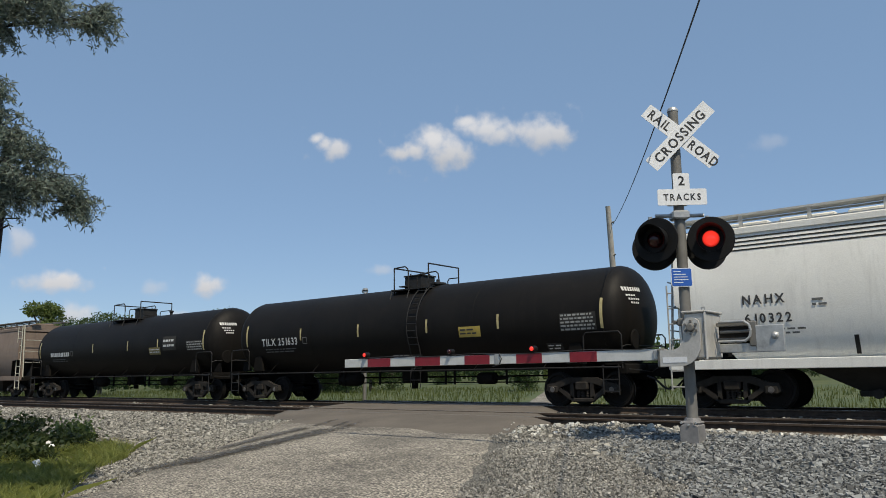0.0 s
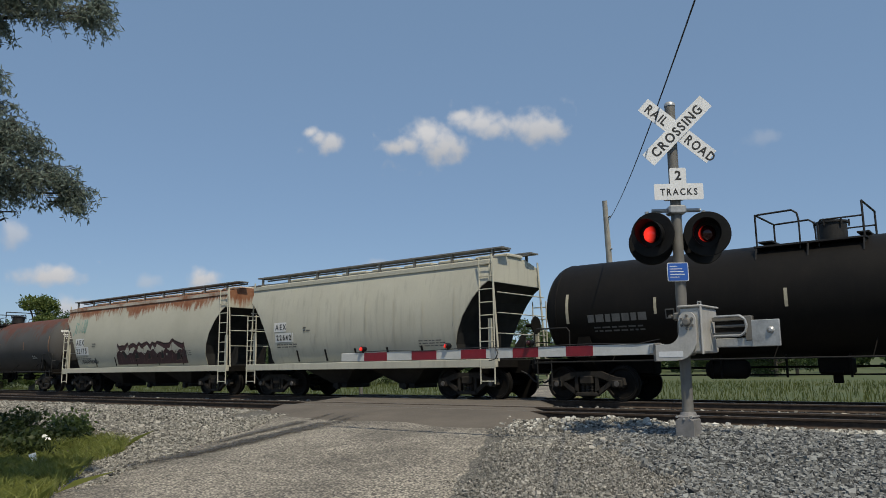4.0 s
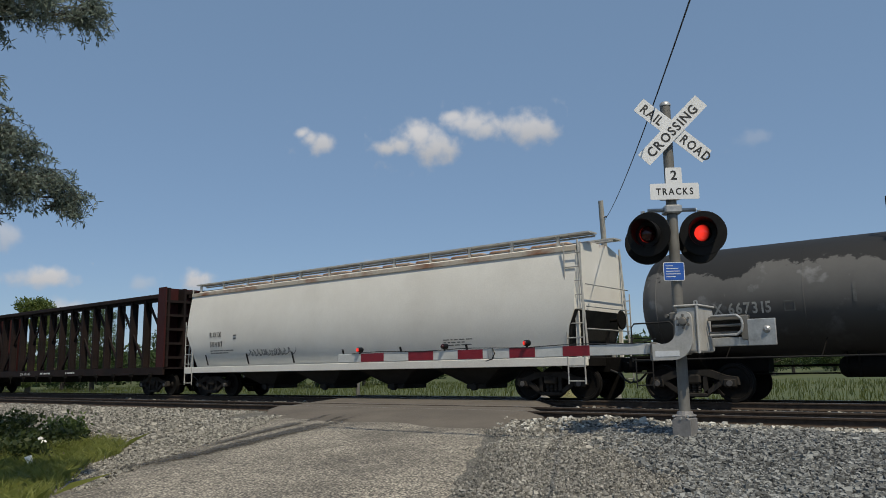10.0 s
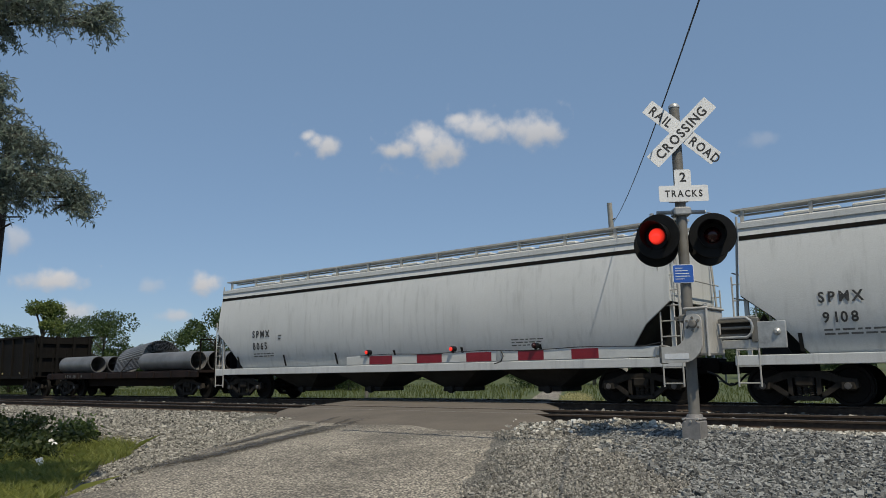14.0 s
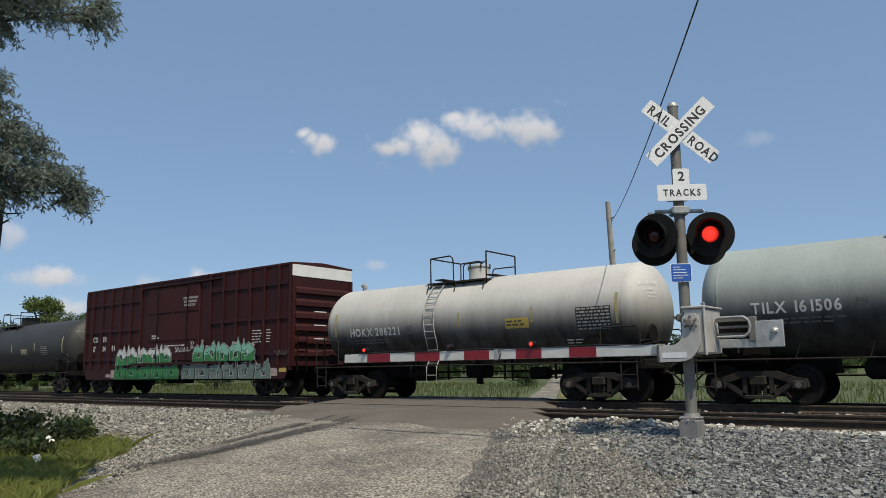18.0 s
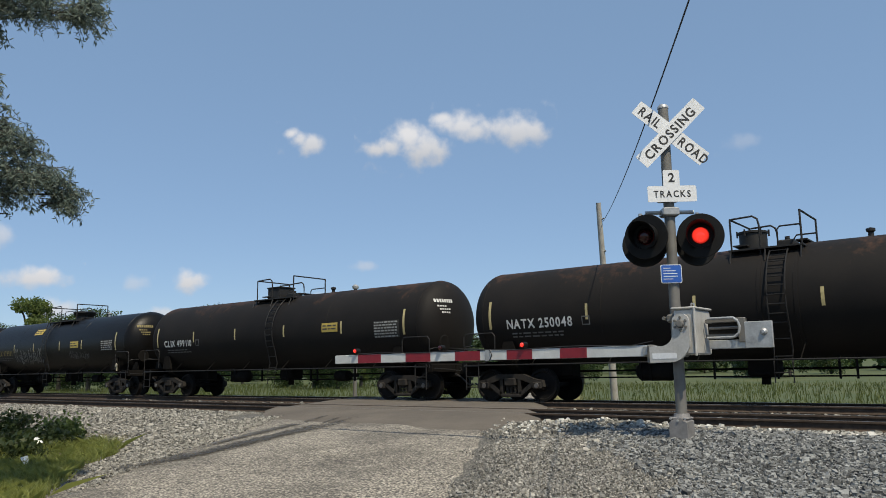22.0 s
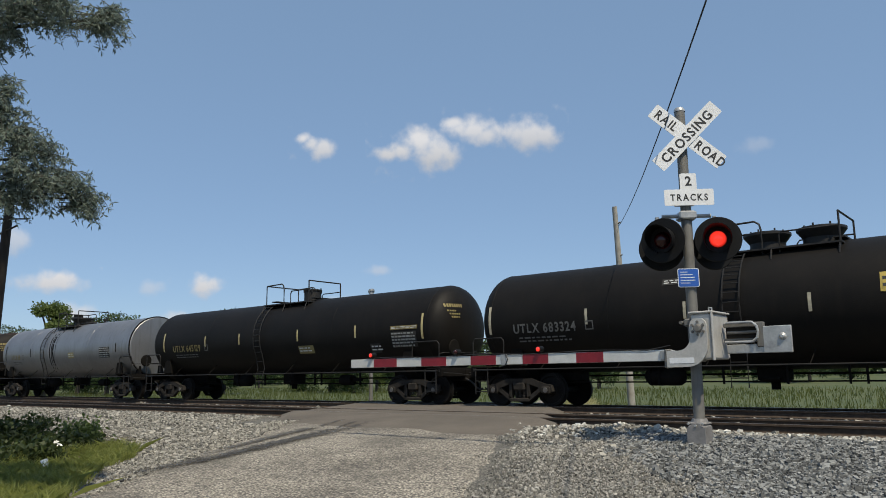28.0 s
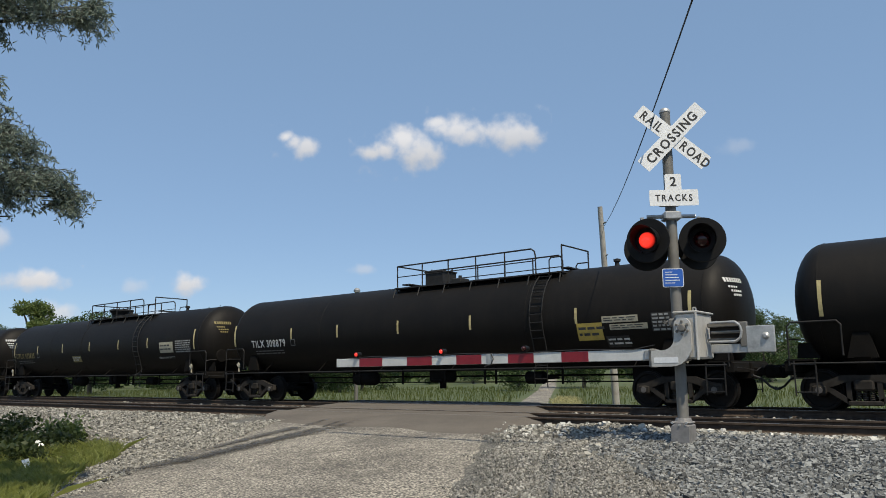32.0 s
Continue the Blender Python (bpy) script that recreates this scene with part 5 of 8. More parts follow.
def cloud_material():
    m, n, l, p = material("cloud_vapour")
    n.remove(p)
    co, info = n.new("ShaderNodeTexCoord"), n.new("ShaderNodeObjectInfo")
    shift = n.new("ShaderNodeVectorMath")
    shift.operation = "MULTIPLY_ADD"
    shift.inputs[1].default_value, shift.inputs[2].default_value = (1, 1, 1), (0, 0, 0)
    mul = n.new("ShaderNodeMath")
    mul.operation = "MULTIPLY"
    mul.inputs[1].default_value = 50
    l.new(info.outputs["Random"], mul.inputs[0])
    l.new(co.outputs["Object"], shift.inputs[0])
    tx = n.new("ShaderNodeTexNoise")
    tx.noise_dimensions = "4D"
    tx.inputs["Scale"].default_value, tx.inputs["Detail"].default_value, tx.inputs["Roughness"].default_value = 0.016, 5.0, 0.5
    l.new(shift.outputs[0], tx.inputs["Vector"])
    l.new(mul.outputs[0], tx.inputs["W"])
    uv = n.new("ShaderNodeAttribute")
    uv.attribute_name = "thick"
    add = n.new("ShaderNodeMath")
    add.operation = "MULTIPLY_ADD"
    add.inputs[1].default_value = 1.3
    l.new(tx.outputs["Fac"], add.inputs[0])
    sub = n.new("ShaderNodeMath")
    sub.operation = "SUBTRACT"
    sub.inputs[1].default_value = 0.65
    l.new(uv.outputs["Fac"], sub.inputs[0])
    l.new(sub.outputs[0], add.inputs[2])
    ra = n.new("ShaderNodeMapRange")
    ra.interpolation_type = "SMOOTHSTEP"
    ra.inputs[1].default_value, ra.inputs[2].default_value = 0.06, 0.86
    l.new(add.outputs[0], ra.inputs[0])
    al = n.new("ShaderNodeMath")
    al.operation = "MULTIPLY"
    l.new(ra.outputs[0], al.inputs[0])
    l.new(info.outputs["Alpha"], al.inputs[1])
    em, tr, mx = n.new("ShaderNodeEmission"), n.new("ShaderNodeBsdfTransparent"), n.new("ShaderNodeMixShader")
    em.inputs[0].default_value, em.inputs[1].default_value = (0.80, 0.80, 0.82, 1), 0.80
    # pale tops and grey undersides: the clouds' shading is painted into their glow
    sep, up2 = n.new("ShaderNodeSeparateXYZ"), n.new("ShaderNodeMapRange")
    l.new(co.outputs["Object"], sep.inputs[0])
    up2.inputs[1].default_value, up2.inputs[2].default_value = -60.0, 40.0
    l.new(sep.outputs[1], up2.inputs[0])
    l.new(mixed(n, l, up2.outputs[0], (0.60, 0.62, 0.66), (0.86, 0.86, 0.88)), em.inputs[0])
    l.new(al.outputs[0], mx.inputs[0])
    l.new(tr.outputs[0], mx.inputs[1])
    l.new(em.outputs[0], mx.inputs[2])
    l.new(mx.outputs[0], n["Material Output"].inputs[0])
    return m


CLOUD = cloud_material()
CLOUDS = []


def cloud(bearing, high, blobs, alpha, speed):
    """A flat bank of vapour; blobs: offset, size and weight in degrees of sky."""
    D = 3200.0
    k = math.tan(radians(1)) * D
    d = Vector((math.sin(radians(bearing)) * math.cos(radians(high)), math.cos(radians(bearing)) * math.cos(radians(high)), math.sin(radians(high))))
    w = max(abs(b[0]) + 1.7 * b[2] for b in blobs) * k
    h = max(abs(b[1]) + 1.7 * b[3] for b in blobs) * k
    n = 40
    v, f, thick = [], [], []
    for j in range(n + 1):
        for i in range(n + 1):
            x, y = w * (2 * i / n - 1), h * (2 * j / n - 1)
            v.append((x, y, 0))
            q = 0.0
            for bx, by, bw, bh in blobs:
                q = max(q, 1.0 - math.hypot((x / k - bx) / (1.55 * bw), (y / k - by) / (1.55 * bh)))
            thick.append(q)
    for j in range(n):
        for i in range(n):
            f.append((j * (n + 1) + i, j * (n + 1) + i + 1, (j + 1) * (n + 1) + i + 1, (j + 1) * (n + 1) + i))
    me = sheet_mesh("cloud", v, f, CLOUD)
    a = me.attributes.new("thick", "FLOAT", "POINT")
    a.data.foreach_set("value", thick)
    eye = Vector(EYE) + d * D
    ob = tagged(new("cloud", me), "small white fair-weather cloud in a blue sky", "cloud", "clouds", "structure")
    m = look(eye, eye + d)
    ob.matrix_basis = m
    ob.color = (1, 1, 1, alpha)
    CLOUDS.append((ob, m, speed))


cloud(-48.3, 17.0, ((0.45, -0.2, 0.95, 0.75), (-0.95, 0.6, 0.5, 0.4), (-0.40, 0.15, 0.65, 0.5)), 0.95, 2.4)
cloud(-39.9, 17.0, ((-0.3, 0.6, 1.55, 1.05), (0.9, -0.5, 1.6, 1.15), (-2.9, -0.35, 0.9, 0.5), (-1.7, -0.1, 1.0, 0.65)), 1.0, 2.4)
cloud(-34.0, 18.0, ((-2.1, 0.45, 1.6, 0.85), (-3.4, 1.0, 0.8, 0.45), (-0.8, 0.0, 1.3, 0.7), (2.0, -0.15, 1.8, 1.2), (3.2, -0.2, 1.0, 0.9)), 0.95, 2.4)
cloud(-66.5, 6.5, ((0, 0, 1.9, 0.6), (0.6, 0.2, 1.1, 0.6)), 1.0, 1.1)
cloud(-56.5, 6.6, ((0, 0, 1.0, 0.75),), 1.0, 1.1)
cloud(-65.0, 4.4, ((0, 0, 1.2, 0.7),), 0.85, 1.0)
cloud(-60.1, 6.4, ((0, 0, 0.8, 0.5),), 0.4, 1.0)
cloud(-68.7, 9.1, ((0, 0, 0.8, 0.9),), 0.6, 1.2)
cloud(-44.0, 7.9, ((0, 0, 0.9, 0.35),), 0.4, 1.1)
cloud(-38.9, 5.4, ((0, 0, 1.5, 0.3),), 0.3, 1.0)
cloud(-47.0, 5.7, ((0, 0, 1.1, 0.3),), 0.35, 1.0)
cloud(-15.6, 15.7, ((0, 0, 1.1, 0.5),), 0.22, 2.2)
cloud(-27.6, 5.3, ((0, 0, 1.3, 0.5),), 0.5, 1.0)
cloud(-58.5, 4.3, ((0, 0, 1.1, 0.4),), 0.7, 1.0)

# ---- the train: shared pieces ----
WR = 0.457


def wheelset_mesh():
    b = Build()
    for s in (-1, 1):
        b.turned([(s * 0.66, 0.10), (s * 0.66, WR + 0.025), (s * 0.69, WR + 0.025), (s * 0.70, WR), (s * 0.80, WR - 0.006), (s * 0.80, WR - 0.07), (s * 0.765, WR - 0.09), (s * 0.755, 0.17), (s * 0.82, 0.13), (s * 0.82, 0.08)], "y", 28)
    b.rod((0, -1.0, 0), (0, 1.0, 0), 0.08, n=10)
    return b.mesh("wheelset", WHEELS, 40)


def side_frame_mesh():
    b = Build()
    outer = [(-1.10, 0.42), (-1.06, 0.60), (-0.80, 0.64), (-0.42, 0.78), (0.42, 0.78), (0.80, 0.64), (1.06, 0.60), (1.10, 0.42), (0.74, 0.40), (0.66, 0.52), (0.30, 0.64), (-0.30, 0.64), (-0.66, 0.52), (-0.74, 0.40)]
    b.slab(outer, -0.07, 0.07)
    for s in (-1, 1):
        b.bar((s * 0.70, 0, 0.48), (s * 0.30, 0, 0.20), 0.12, 0.11)
        b.box(s * 0.30 - 0.05, s * 0.30 + 0.05, -0.06, 0.06, 0.18, 0.70)
        b.box(s * 0.889 - 0.15, s * 0.889 + 0.15, -0.10, 0.10, 0.36, 0.56, 0.03)
    b.box(-0.34, 0.34, -0.08, 0.08, 0.13, 0.23, 0.02)
    return b.mesh("side_frame", TRUCKS, 30)


def bolster_mesh():
    b = Build().box(-0.20, 0.20, -1.12, 1.12, 0.44, 0.68, 0.04)
    for y in (-1.0, 1.0):
        for x in (-0.13, 0.0, 0.13):
            for k in range(5):
                b.turned([(0.235 + 0.042 * k, 0.05), (0.255 + 0.042 * k, 0.062), (0.272 + 0.042 * k, 0.05)], "z", 8, (x, y, 0))
    for s in (-1, 1):
        b.bar((s * 0.42, -0.7, 0.42), (s * 0.42, 0.7, 0.42), 0.10, 0.12)
    return b.mesh("bolster", TRUCKS)


WHEELSET, SIDEFRAME, BOLSTER = wheelset_mesh(), side_frame_mesh(), bolster_mesh()
CAP = Build().turned([(-1.13, 0.0), (-1.13, 0.07), (-1.10, 0.085), (-1.02, 0.09)], "y", 14).mesh("bearing_cap", CAPS, 40)
COUPLER = Build().box(-0.95, -0.12, -0.09, 0.09, 0.78, 0.98, 0.02).box(-0.22, 0.06, -0.17, 0.13, 0.72, 1.04, 0.04).box(-0.02, 0.14, -0.20, -0.06, 0.76, 1.0, 0.03).mesh("coupler", UNDER)
HOSE = Build().pipe([(-0.5, -0.3, 0.80), (-0.25, -0.32, 0.70), (-0.08, -0.28, 0.52), (0.05, -0.24, 0.45), (0.12, -0.22, 0.50)], 0.028, 7).mesh("brake_hose", CABLE)
WHEELS_OF = []      # each wheelset with its car and place


def running_gear(car, half, inset):
    """Two trucks, couplers and hoses under a car that is 2 * half long over its couplers."""
    for s in (-1, 1):
        x = s * (half - inset)
        t = part("truck", BOLSTER, TRUCKS, car, "cast steel truck", pose(x, 0, 0))
        for y in (-1.02, 1.02):
            part("side_frame", SIDEFRAME, TRUCKS, t, "", pose(0, y, 0))
        for dx in (-0.889, 0.889):
            w = part("wheelset", WHEELSET, WHEELS, t, "pair of steel wheels on an axle", pose(dx, 0, WR))
            WHEELS_OF.append((w, car, dx))
            for turn in (0, 180):
                part("bearing_cap", CAP, CAPS, t, "", pose(dx, 0, WR, 0, 0, turn))
        turn = pose(s * half, 0, 0, 0, 0, 0 if s > 0 else 180)
        c = part("coupler", COUPLER, UNDER, car, "", turn)
        part("brake_hose", HOSE, CABLE, c)


CARS = []


def car_thing(name, label, category, u0, u1):
    c = thing(name, label, category, pose((u0 + u1) / 2, YC, 0), "cars of the freight train")
    CARS.append((c, (u0 + u1) / 2))
    return c, (u1 - u0) / 2


def ladder(b, x, y, z0, z1, w=0.42, step=0.36, r=0.016):
    b.rod((x - w / 2, y, z0), (x - w / 2, y, z1), r).rod((x + w / 2, y, z0), (x + w / 2, y, z1), r)
    z = z0 + 0.08
    while z < z1:
        b.rod((x - w / 2, y, z), (x + w / 2, y, z), r * 0.8, n=5)
        z += step
    return b


def fine_print(name, b, mat, parent, label=""):
    return tagged(part(name, b, mat, parent, label), kind="stuff")


def bars(b, x, z, w, rows, h, gap, place, seed=1):
    """Rows of small writing that is too fine to read, as bars."""
    rr = random.Random(seed)
    for i in range(rows):
        xx = x
        while xx < x + w * rr.uniform(0.75, 1.0):
            k = rr.uniform(0.08, 0.26)
            zz = z - i * (h + gap)
            b.add([place(xx, zz), place(xx + k, zz), place(xx + k, zz + h), place(xx, zz + h)], [(0, 1, 2, 3)])
            xx += k + 0.05
    return b


MURAL_A = [surface("mural_" + n, c, tuple(q * 0.75 for q in c), 4.0, 0.6) for n, c in (("pink", (0.42, 0.12, 0.25)), ("rose", (0.50, 0.22, 0.32)), ("lilac", (0.40, 0.30, 0.45)), ("plum", (0.10, 0.02, 0.05)), ("white", (0.55, 0.5, 0.5)), ("blush", (0.42, 0.30, 0.28)))]
MURAL_B = [surface("mural_" + n, c, tuple(q * 0.75 for q in c), 4.0, 0.6) for n, c in (("orange", (0.50, 0.14, 0.04)), ("sand", (0.40, 0.33, 0.14)), ("olive", (0.16, 0.17, 0.06)), ("brick", (0.30, 0.06, 0.03)))]
MURAL_C = [surface("mural_" + n, c, tuple(q * 0.75 for q in c), 4.0, 0.6) for n, c in (("green", (0.03, 0.20, 0.05)), ("mint", (0.22, 0.48, 0.36)), ("leaf", (0.02, 0.12, 0.03)), ("black", (0.015, 0.015, 0.015)), ("paper", (0.62, 0.62, 0.60)), ("sage", (0.13, 0.18, 0.155)))]


MURAL_P = [surface("mural_" + n, c, tuple(q * 0.75 for q in c), 4.0, 0.6) for n, c in (("dusk", (0.06, 0.022, 0.026)), ("umber", (0.09, 0.035, 0.035)), ("teal", (0.12, 0.36, 0.30)), ("clay", (0.20, 0.11, 0.09)))]


# ---- tank cars ----


def curve_on(t, x, z, w, h, on, out, n=4):
    """A flat patch laid on the round shell, bent with it."""
    v = [on(x + w * e, z + h * q / n, out) for q in range(n + 1) for e in (0, 1)]
    return t.add(v, [(2 * q, 2 * q + 1, 2 * q + 3, 2 * q + 2) for q in range(n)])


def fit_letters(text, x, z, height, width, place, gap=0.16):
    """Writing stretched to a known width."""
    trial = letters(Build(), text, 0, 0, height, lambda p, q: (p, 0, q), gap, 1.0)
    b = Build()
    letters(b, text, x, z, height, place, gap, width / trial)
    return b


def tank_car(u0, u1, mat, words, mark, letter, R, rail, dome, kind, ladder_u, refl, panel=None, patches=(), valve=None, bands=(), graffiti=(),
             reflect=None, pipemat=None, ladmat=None, end=True, posts=2, zc=2.42, cut=0.0, placards=False, high=0.25):
    """A tank car between the couplers u0 and u1. mark: text, place, foot and width. rail: ends of the top platform. dome: places of the manways.
    refl: places of the upright strips. panel and patches: place, foot, width and height."""
    car, half = car_thing("tank_car", "%s tank car with top railing, moving along the track" % words, "tank car", u0, u1)
    mid = (u0 + u1) / 2
    pipemat = pipemat or PIPE
    a, ar = half - 0.64, half - 0.50 - cut
    head = R * 0.50
    prof = [(-a, 0.001)]
    for k in range(1, 10):
        t = math.pi / 2 * k / 9
        prof.append((-a + head * (1 - math.cos(t)), R * math.sin(t) ** 0.9))
    prof += [(-a + head + 0.02, R), (-a * 0.35, R + 0.003), (a * 0.35, R + 0.003), (ar - head - 0.02, R)]
    for k in range(8, 0, -1):
        t = math.pi / 2 * k / 9
        prof.append((ar - head * (1 - math.cos(t)), R * math.sin(t) ** 0.9))
    prof.append((ar, 0.001))
    shell = part("tank_shell", Build().turned(prof, "x", 64, (0, 0, zc)), mat, car, "", None, 35)
    on = lambda x, z, out=0.006: (x, -math.sqrt(max(0.01, (R + out) ** 2 - (z - zc) ** 2)), z)
    for x in (-a + head, ar - head, -a * 0.45, a * 0.42):
        part("weld_seam", Build().turned([(x - 0.018, R), (x - 0.012, R + 0.007), (x + 0.012, R + 0.007), (x + 0.018, R)], "x", 64, (0, 0, zc)), mat, shell, "", None, 35)
    for x in bands:
        x -= mid
        part("jacket_band", Build().turned([(x - 0.05, R), (x - 0.045, R + 0.012), (x + 0.045, R + 0.012), (x + 0.05, R)], "x", 64, (0, 0, zc)), mat, shell, "steel band round the shell", None, 35)
    # underframe: stub sills, bolsters, saddles and draft gear
    for s in (-1, 1):
        uf = Build()
        uf.box(min(s * (half - 0.5), s * (half - 3.6)), max(s * (half - 0.5), s * (half - 3.6)), -0.24, 0.24, 0.70, 1.10, 0.02)
        x = s * (half - 2.1)
        uf.loft([[(x - 0.16, -1.30, 1.16), (x + 0.16, -1.30, 1.16), (x + 0.16, 1.30, 1.16), (x - 0.16, 1.30, 1.16)], [(x - 0.16, -0.6, 0.70), (x + 0.16, -0.6, 0.70), (x + 0.16, 0.6, 0.70), (x - 0.16, 0.6, 0.70)]])
        part("bolster", uf, UNDER, car)
        for y in (-1.24, 1.16):
            web = Build().slab([(x - 0.30, 1.14), (x + 0.30, 1.14), (x + 0.16, zc - R * 0.52), (x - 0.16, zc - R * 0.52)], y, y + 0.08)
            part("saddle_plate", web, UNDER, car, "steel plate between bolster and shell")
        part("end_sill", Build().box(min(s * (half - 0.55), s * (half - 0.75)), max(s * (half - 0.55), s * (half - 0.75)), -1.40, 1.40, 0.86, 1.10, 0.015), UNDER, car)
        part("end_platform", Build().box(min(s * (half - 0.60), s * (half - 1.15)), max(s * (half - 0.60), s * (half - 1.15)), -1.42, 1.42, 1.10, 1.14), UNDER, car)
        x = s * (half - 0.66)
        for y in (-1.40, 1.40):
            pts = [(x - s * 1.10, y, 1.20), (x - s * 1.10, y, 1.86), (x - s * 1.02, y, 1.95), (x - s * 0.08, y, 1.95), (x, y, 1.86), (x, y, 1.0)]
            part("end_handrail", Build().tube(pts, [0.021] * len(pts), 8), pipemat, car, "bent tubular grab rail")
        pts = [(x, -1.40, 1.55), (x + s * 0.04, -1.2, 1.60), (x + s * 0.04, 1.2, 1.60), (x, 1.40, 1.55)]
        part("end_handrail", Build().tube(pts, [0.017] * 4, 6), pipemat, car)
        for y in (-1.44, 1.44):
            part("corner_ladder", ladder(Build(), x - s * 0.32, y, 0.34, 1.10, 0.44, 0.30, 0.018), pipemat, car)
        part("uncoupling_lever", Build().tube([(s * (half - 0.50), -1.38, 0.98), (s * (half - 0.46), -0.7, 0.95), (s * (half - 0.40), -0.2, 0.90), (s * (half - 0.30), 0.0, 1.02)], [0.014] * 4, 5), PIPE, car)
        part("push_pole_plate", Build().slab([(x - s * 0.55, 1.16), (x - s * 0.05, 1.16), (x - s * 0.10, 1.50), (x - s * 0.35, 1.50)], -0.9, -0.86), UNDER, car)
    part("brake_wheel", Build().turned([(0.0, 0.24), (0.02, 0.27), (0.05, 0.24)], "x", 20, (half - 0.62, -0.72, 1.75)).rod((half - 0.60, -0.72, 1.75), (half - 0.85, -0.72, 1.75), 0.035), UNDER, car)
    part("outlet_valve", Build().box(-0.35, 0.35, -0.30, 0.30, 0.66, 1.06, 0.05).rod((0.0, 0, 0.46), (0.0, 0, 0.7), 0.11, n=12).rod((-0.18, -0.34, 0.72), (0.18, -0.34, 0.72), 0.04), UNDER, car)
    part("air_reservoir", Build().turned([(-0.55, 0.0), (-0.50, 0.17), (-0.40, 0.24), (0.40, 0.24), (0.50, 0.17), (0.55, 0.0)], "x", 14, (-half * 0.30, -0.35, 0.80)), UNDER, car, "", None, 40)
    part("brake_cylinder", Build().turned([(-0.30, 0.10), (-0.28, 0.18), (0.28, 0.18), (0.30, 0.06), (0.75, 0.04)], "x", 12, (half * 0.36, -0.30, 0.78)), UNDER, car, "", None, 40)
    part("train_line", Build().rod((-half + 0.9, 0.42, 0.84), (half - 0.9, 0.42, 0.84), 0.03).rod((-half + 3.0, -0.25, 0.66), (half - 3.0, -0.25, 0.66), 0.022), UNDER, car)
    part("side_rail", Build().rod((-half + 0.70, -1.44, 1.04), (half - 0.70, -1.44, 1.04), 0.020, n=8), pipemat, car)
    for k in range(6):
        x = -half + 3.0 + (2 * half - 6.0) * k / 5
        part("rail_bracket", Build().rod((x, -1.44, 1.04), (x + 0.06, -1.05, zc - R * 0.70), 0.014, n=5), UNDER, car)
    for x in (-half * 0.34, -half * 0.31, -half * 0.12, half * 0.05, half * 0.20, half * 0.24, half * 0.46):
        part("hanger", Build().box(x - 0.022, x + 0.022, -0.60, -0.54, 0.60, zc - R * 0.93), UNDER, car)
    # top platform, railing and fittings
    r0, r1 = rail[0] - mid, rail[1] - mid
    top, yy, hgt = zc + R, 0.80, 4.40 - zc - R + 0.06
    hz = top + hgt
    base_z = zc + math.sqrt(R * R - yy * yy)
    p = Build()
    for y in (-1, 1):
        p.box(r0 - 0.05, r1 + 0.05, min(y * 0.52, y * 0.92), max(y * 0.52, y * 0.92), top - 0.15, top - 0.11)
    part("top_platform", p.box(r0 - 0.05, r0 + 0.28, -0.52, 0.52, top + 0.02, top + 0.055).box(r1 - 0.20, r1 + 0.05, -0.52, 0.52, top + 0.02, top + 0.055), pipemat, car, "grating platform round the manway")
    k = r0
    while k < r1 + 0.1:
        for y in (-1, 1):
            part("platform_bracket", Build().rod((k, y * 0.90, top - 0.15), (k, y * 1.02, zc + math.sqrt(R * R - 1.02 ** 2)), 0.02, n=5), pipemat, car)
        k += (r1 - r0) / max(2, posts)
    gap0 = r0 + (r1 - r0) * (0.42 if posts == 2 else 0.86)
    gap1 = gap0 + (0.40 if posts == 2 else 0.45)
    if gap1 > r1 - 0.35:
        gap0, gap1 = r1 - 0.95, r1 - 0.55
    for y in (-yy, yy):
        pts = [(r0, y, base_z), (r0, y, hz - 0.02), (r0 + 0.05, y, hz), (gap0 - 0.14, y, hz + 0.02), (gap0 - 0.03, y, hz - 0.06), (gap0, y, hz - 0.2), (gap0, y, base_z)]
        part("top_railing", Build().tube(pts, [0.024] * len(pts), 8), pipemat, car, "tubular safety railing")
        pts = [(gap1, y, base_z), (gap1, y, hz - 0.38), (gap1 + 0.06, y, hz - 0.30), (r1 - 0.1, y, hz - 0.30), (r1, y, hz - 0.30)]
        part("top_railing", Build().tube(pts, [0.020] * len(pts), 8), pipemat, car)
        part("railing_post", Build().rod((r1, y, base_z), (r1, y, hz + 0.03), 0.024, n=8), pipemat, car)
        for q in range(1, posts - 1):
            x = r0 + (gap0 - r0) * q / (posts - 1)
            part("railing_post", Build().rod((x, y, base_z), (x, y, hz + 0.01), 0.022, n=8), pipemat, car)
        if posts > 2:
            part("top_railing", Build().rod((r0, y, hz - 0.36), (gap0, y, hz - 0.34), 0.017), pipemat, car)
    for x, up in ((r0, 0.0), (r1, 0.03)):
        part("top_railing", Build().rod((x, -yy, hz + up), (x, yy, hz + up), 0.024, n=8), pipemat, car)
    domemat = {PALETANK: PALETANK, GREENTANK: GREENTANK}.get(mat, PIPE)
